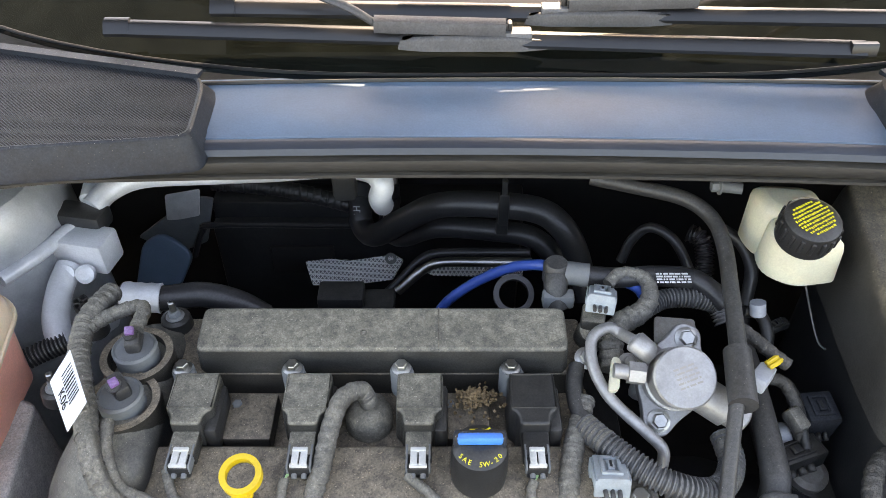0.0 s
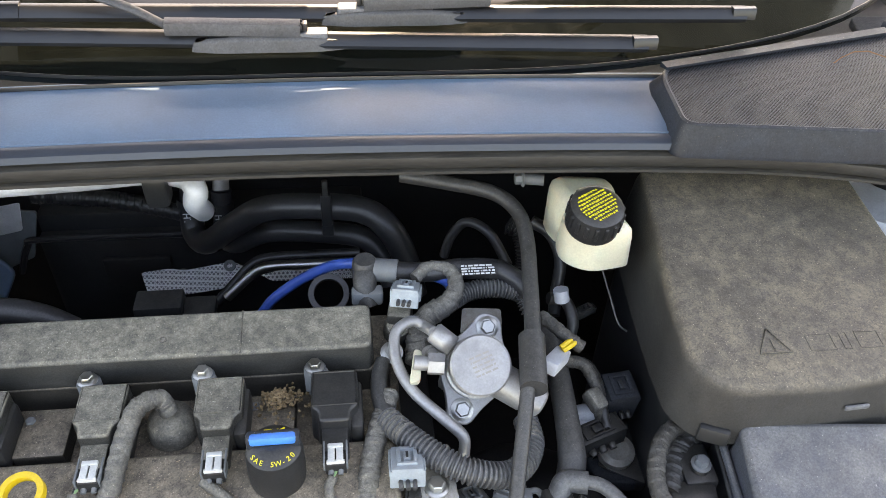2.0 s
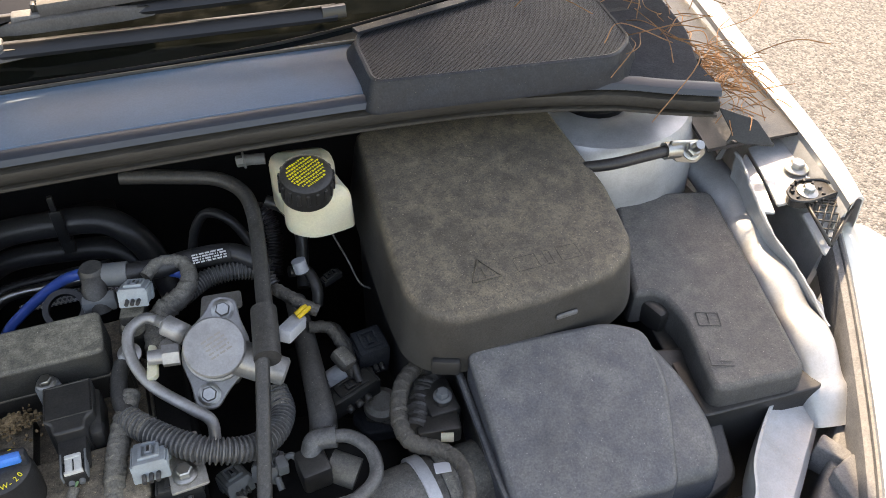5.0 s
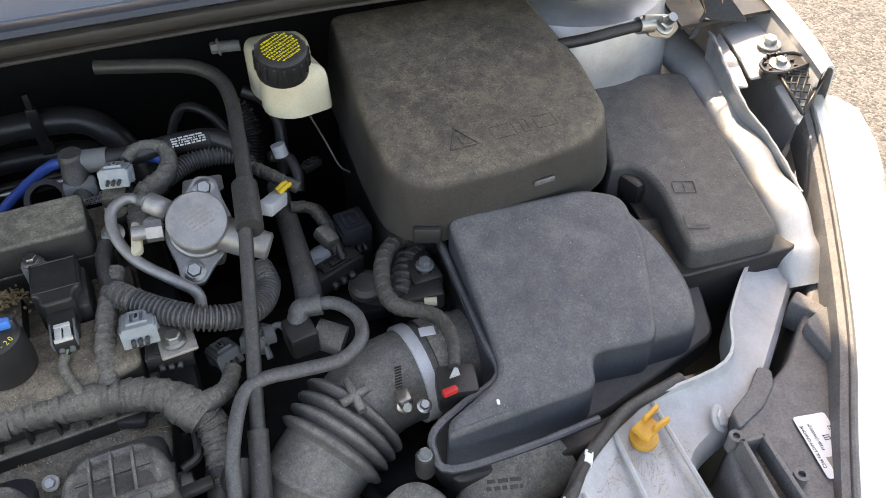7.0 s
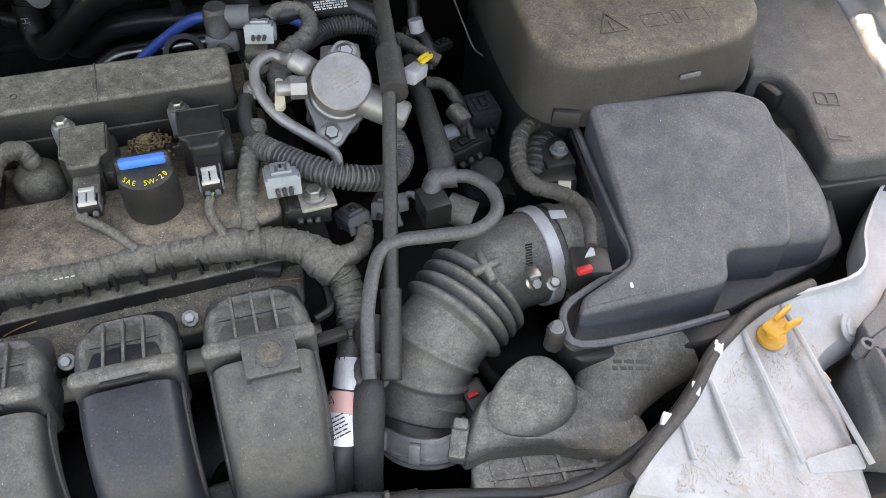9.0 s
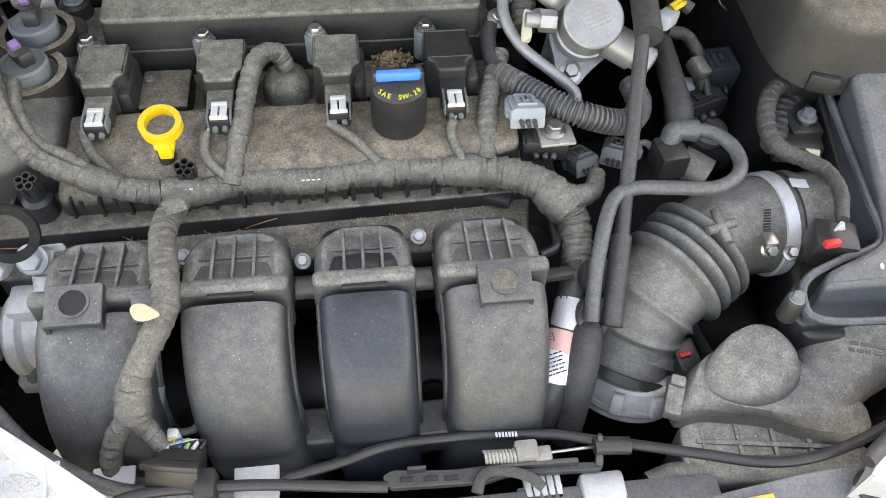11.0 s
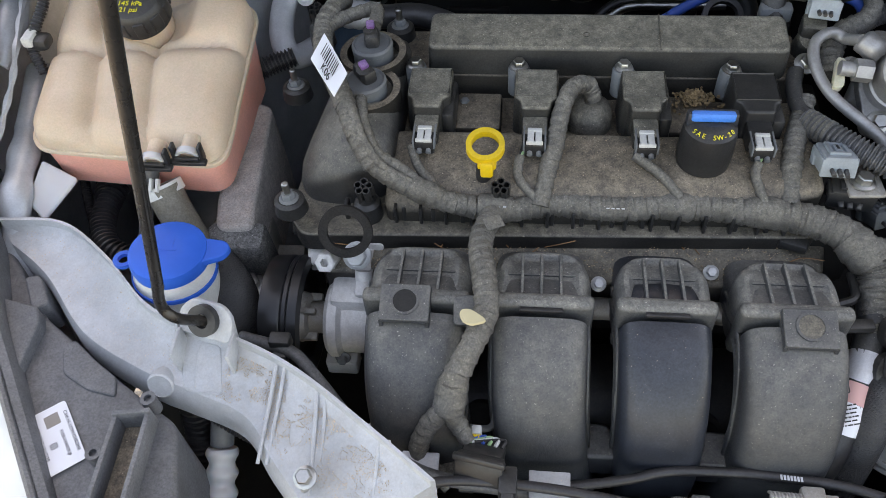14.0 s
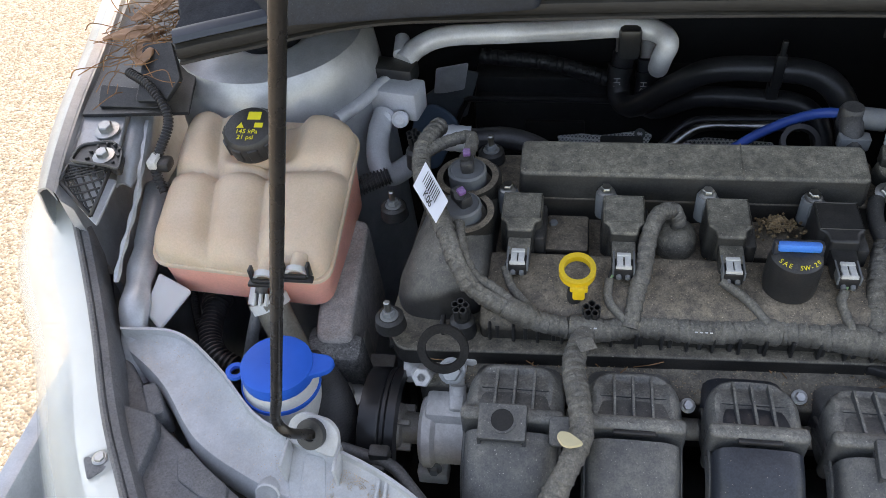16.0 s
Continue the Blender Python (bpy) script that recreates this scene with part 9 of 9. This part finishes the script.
part("side_pipe", tube([(-0.433, 0.565, 0.900), (-0.411, 0.600, 0.900), (-0.395, 0.635, 0.900), (-0.382, 0.656, 0.900)], 0.0075, 14), "satin", ac)
part("long_pipe", tube([(-0.370, 0.660, 0.915), (-0.356, 0.681, 0.922), (-0.323, 0.696, 0.928), (-0.248, 0.700, 0.930), (-0.182, 0.702, 0.932), (-0.117, 0.709, 0.932), (-0.079, 0.703, 0.930), (-0.065, 0.687, 0.925), (-0.069, 0.689, 0.905), (-0.069, 0.720, 0.870)], 0.0125, 18), "satin", ac)
part("short_pipe", tube([(-0.377, 0.696, 0.925), (-0.375, 0.667, 0.920)], 0.009, 14), "satin", ac)
part("clamp", block((-0.107, 0.699, 0.920), (0.026, 0.026, 0.04), 0.006), "black", ac)
part("clamp", block((-0.384, 0.656, 0.905), (0.06, 0.03, 0.024), 0.006, (0, 0, -10)), "black", ac)
solo("side_hose", tube([(-0.320, 0.563, 0.880), (-0.279, 0.565, 0.875), (-0.243, 0.575, 0.870), (-0.210, 0.574, 0.860), (-0.184, 0.573, 0.840)], 0.013, 16), "hose", "thick black hose behind the cam housing", "hose")
solo("hose_crimp", tube([(-0.318, 0.563, 0.880), (-0.299, 0.563, 0.878), (-0.281, 0.564, 0.876)], 0.0145, 16, 6, 0.005, wave=lambda i, u: 1 + 0.06 * (i % 2)), "satin", "crimped silver hose collar", "fitting")
run("left_conduit", [(-0.421, 0.505, 0.840), (-0.397, 0.519, 0.845), (-0.371, 0.530, 0.850)], 0.011, "hose", "black corrugated conduit behind the tank", "conduit", "conduit", pitch=0.004)

# ---- paper tag on the harness ----
tag = thing("paper_tag", (-0.308, 0.428, 0.920), "white paper tag with a barcode stuck on the harness", "tag")
c0, c1, c2, c3 = V((-0.303, 0.431, 0.952)), V((-0.275, 0.382, 0.948)), V((-0.283, 0.358, 0.942)), V((-0.311, 0.402, 0.947))
part("paper", slab([c0, c1, c2, c3], 0.0008, 0.0002), "paper", tag)
tn = (c1 - c0).cross(c3 - c0).normalized()
tn = tn if tn.z > 0 else -tn
tmx = Matrix((( (c0 - c3).normalized().x, (c1 - c0).normalized().x, tn.x, 0), ((c0 - c3).normalized().y, (c1 - c0).normalized().y, tn.y, 0), ((c0 - c3).normalized().z, (c1 - c0).normalized().z, tn.z, 0), (0, 0, 0, 1)))
org = (c0 + c1 + c2 + c3) / 4
ex, ey = (c1 - c0).normalized(), (c0 - c3).normalized()
tmt = Matrix(((ex.x, ey.x, tn.x, 0), (ex.y, ey.y, tn.y, 0), (ex.z, ey.z, tn.z, 0), (0, 0, 0, 1)))
rb = random.Random(8)
bb, off = [], -0.3
while off < 0.22:
    wd = rb.uniform(0.015, 0.03)
    p = org + (c1 - c0) * off + (c0 - c3) * 0.14 + tn * 0.0006
    bb.append(block((0, 0, 0), ((c0 - c3).length * 0.45, (c1 - c0).length * wd, 0.0002), 0, m=Matrix.Translation(p) @ tmx))
    off += wd + rb.uniform(0.03, 0.045)
part("barcode", merge(*bb), "ink", tag)
part("code", letters("K06", 0.011, Matrix.Translation(org - (c0 - c3) * 0.25 + (c1 - c0) * 0.02 + tn * 0.0007) @ tmt), "ink", tag)

# ---- left inner wing ----
ll_ = thing("wing_rail_left", (-0.6, 0.4, 0.8), "crumpled silver inner-wing rail beside the coolant tank", "rail", "wing rails")
part("rail", tube([(-0.625, 0.476, 0.870), (-0.613, 0.421, 0.862), (-0.601, 0.361, 0.855), (-0.590, 0.309, 0.846), (-0.582, 0.262, 0.800)], 0.0145, 16, 8, 0.004, flat=0.75, wave=lambda i, u: 1 + (0.09 * math.sin(u * 30) if u > 0.35 else 0)), "silver", ll_)
part("upper_rail", strip([(-0.648, 0.440, 0.900), (-0.644, 0.467, 0.925), (-0.649, 0.517, 0.940)], [(-0.631, 0.441, 0.900), (-0.622, 0.480, 0.915), (-0.630, 0.526, 0.930)], 0.003, crown=0.006, cols=4), "silver", ll_)
part("flange", tube([(-0.627, 0.509, 0.935), (-0.614, 0.446, 0.920), (-0.610, 0.410, 0.905), (-0.609, 0.356, 0.885), (-0.610, 0.331, 0.870)], 0.0032, 6, 8, 0.006, wave=lambda i, u: 1 + 0.3 * math.sin(i * 1.3)), "silver", ll_)
part("shelf", slab([(-0.696, 0.504, 0.945), (-0.651, 0.516, 0.945), (-0.637, 0.458, 0.940), (-0.653, 0.427, 0.935), (-0.683, 0.447, 0.940)], 0.004), "silver", ll_)
part("bolt", hexbolt(facing((-0.658, 0.480, 0.944), (0, -0.1, 1)), 0.008, 0.008, 1.7), "steel", ll_)
lattice_bracket((-0.634, 0.427, 0.956), [(-0.667, 0.444), (-0.635, 0.451), (-0.617, 0.436), (-0.608, 0.406), (-0.622, 0.412), (-0.667, 0.418)], [(-0.622, 0.414, 0.948), (-0.670, 0.418, 0.948), (-0.673, 0.398, 0.942), (-0.630, 0.366, 0.927)], "black plastic lattice lamp bracket bolted to the wing")
solo("corner_cover", merge(slab([(-0.628, 0.519, 0.990), (-0.632, 0.569, 0.990), (-0.598, 0.564, 1.000), (-0.580, 0.520, 0.990), (-0.592, 0.506, 0.960), (-0.628, 0.504, 0.965)], 0.006), slab([(-0.679, 0.509, 0.955), (-0.683, 0.535, 0.965), (-0.598, 0.525, 0.965), (-0.607, 0.506, 0.955)], 0.004)), "black", "black plastic corner cover at the wing", "cover")
wl = thing("wing_conduit", (-0.610, 0.518, 0.940), "black corrugated wire cover with a white clip", "conduit")
part("tube", conduit([(-0.639, 0.529, 0.985), (-0.612, 0.513, 0.980), (-0.594, 0.499, 0.965), (-0.588, 0.485, 0.950), (-0.593, 0.461, 0.935), (-0.598, 0.447, 0.920), (-0.589, 0.434, 0.900)], 0.0055, 0.0034), "hose", wl)
part("clip", block((-0.596, 0.448, 0.930), (0.010, 0.018, 0.010), 0.002), "white", wl)
part("grommet", block((-0.587, 0.450, 0.925), (0.016, 0.018, 0.012), 0.004), "black", wl)
END = [(0.655, 0.56), (0.722, 0.497), (0.775, 0.612), (0.795, 0.702), (0.83, 0.83), (0.70, 0.83), (0.672, 0.72)]
solo("scuttle_end", prism([(x, y) for x, y in END], 1.032, 1.040, 0.01, 0.002), "matt", "dusty grey scuttle end panel with needles", "panel")
solo("scuttle_end", prism([(2 * MID - 0.004 - x, y) for x, y in END], 1.032, 1.040, 0.01, 0.002), "matt", "dusty grey scuttle end panel", "panel")
# under the left arm
run("lamp_conduit", [(-0.400, 0.161, 0.760), (-0.399, 0.151, 0.740), (-0.400, 0.129, 0.710)], 0.014, "hose", "black corrugated lamp conduit below the panel", "conduit", "conduit", pitch=0.006)
run("arm_conduit", [(-0.383, 0.149, 0.785), (-0.363, 0.138, 0.782), (-0.333, 0.126, 0.778)], 0.006, "hose", "thin corrugated cover along the panel arm", "conduit", "conduit", pitch=0.0035)
th = thing("transit_hose", (-0.367, 0.117, 0.750), "grey hose with a ribbed beige collar below the panel", "hose")
part("hose", tube([(-0.370, 0.151, 0.770), (-0.371, 0.132, 0.750)], 0.010, 14), "slate", th)
part("collar", tube([(-0.370, 0.129, 0.750), (-0.369, 0.102, 0.730), (-0.367, 0.083, 0.720)], 0.0125, 16, 6, 0.002, wave=lambda i, u: 1 + 0.13 * math.sin(i * 0.75)), "milk", th)
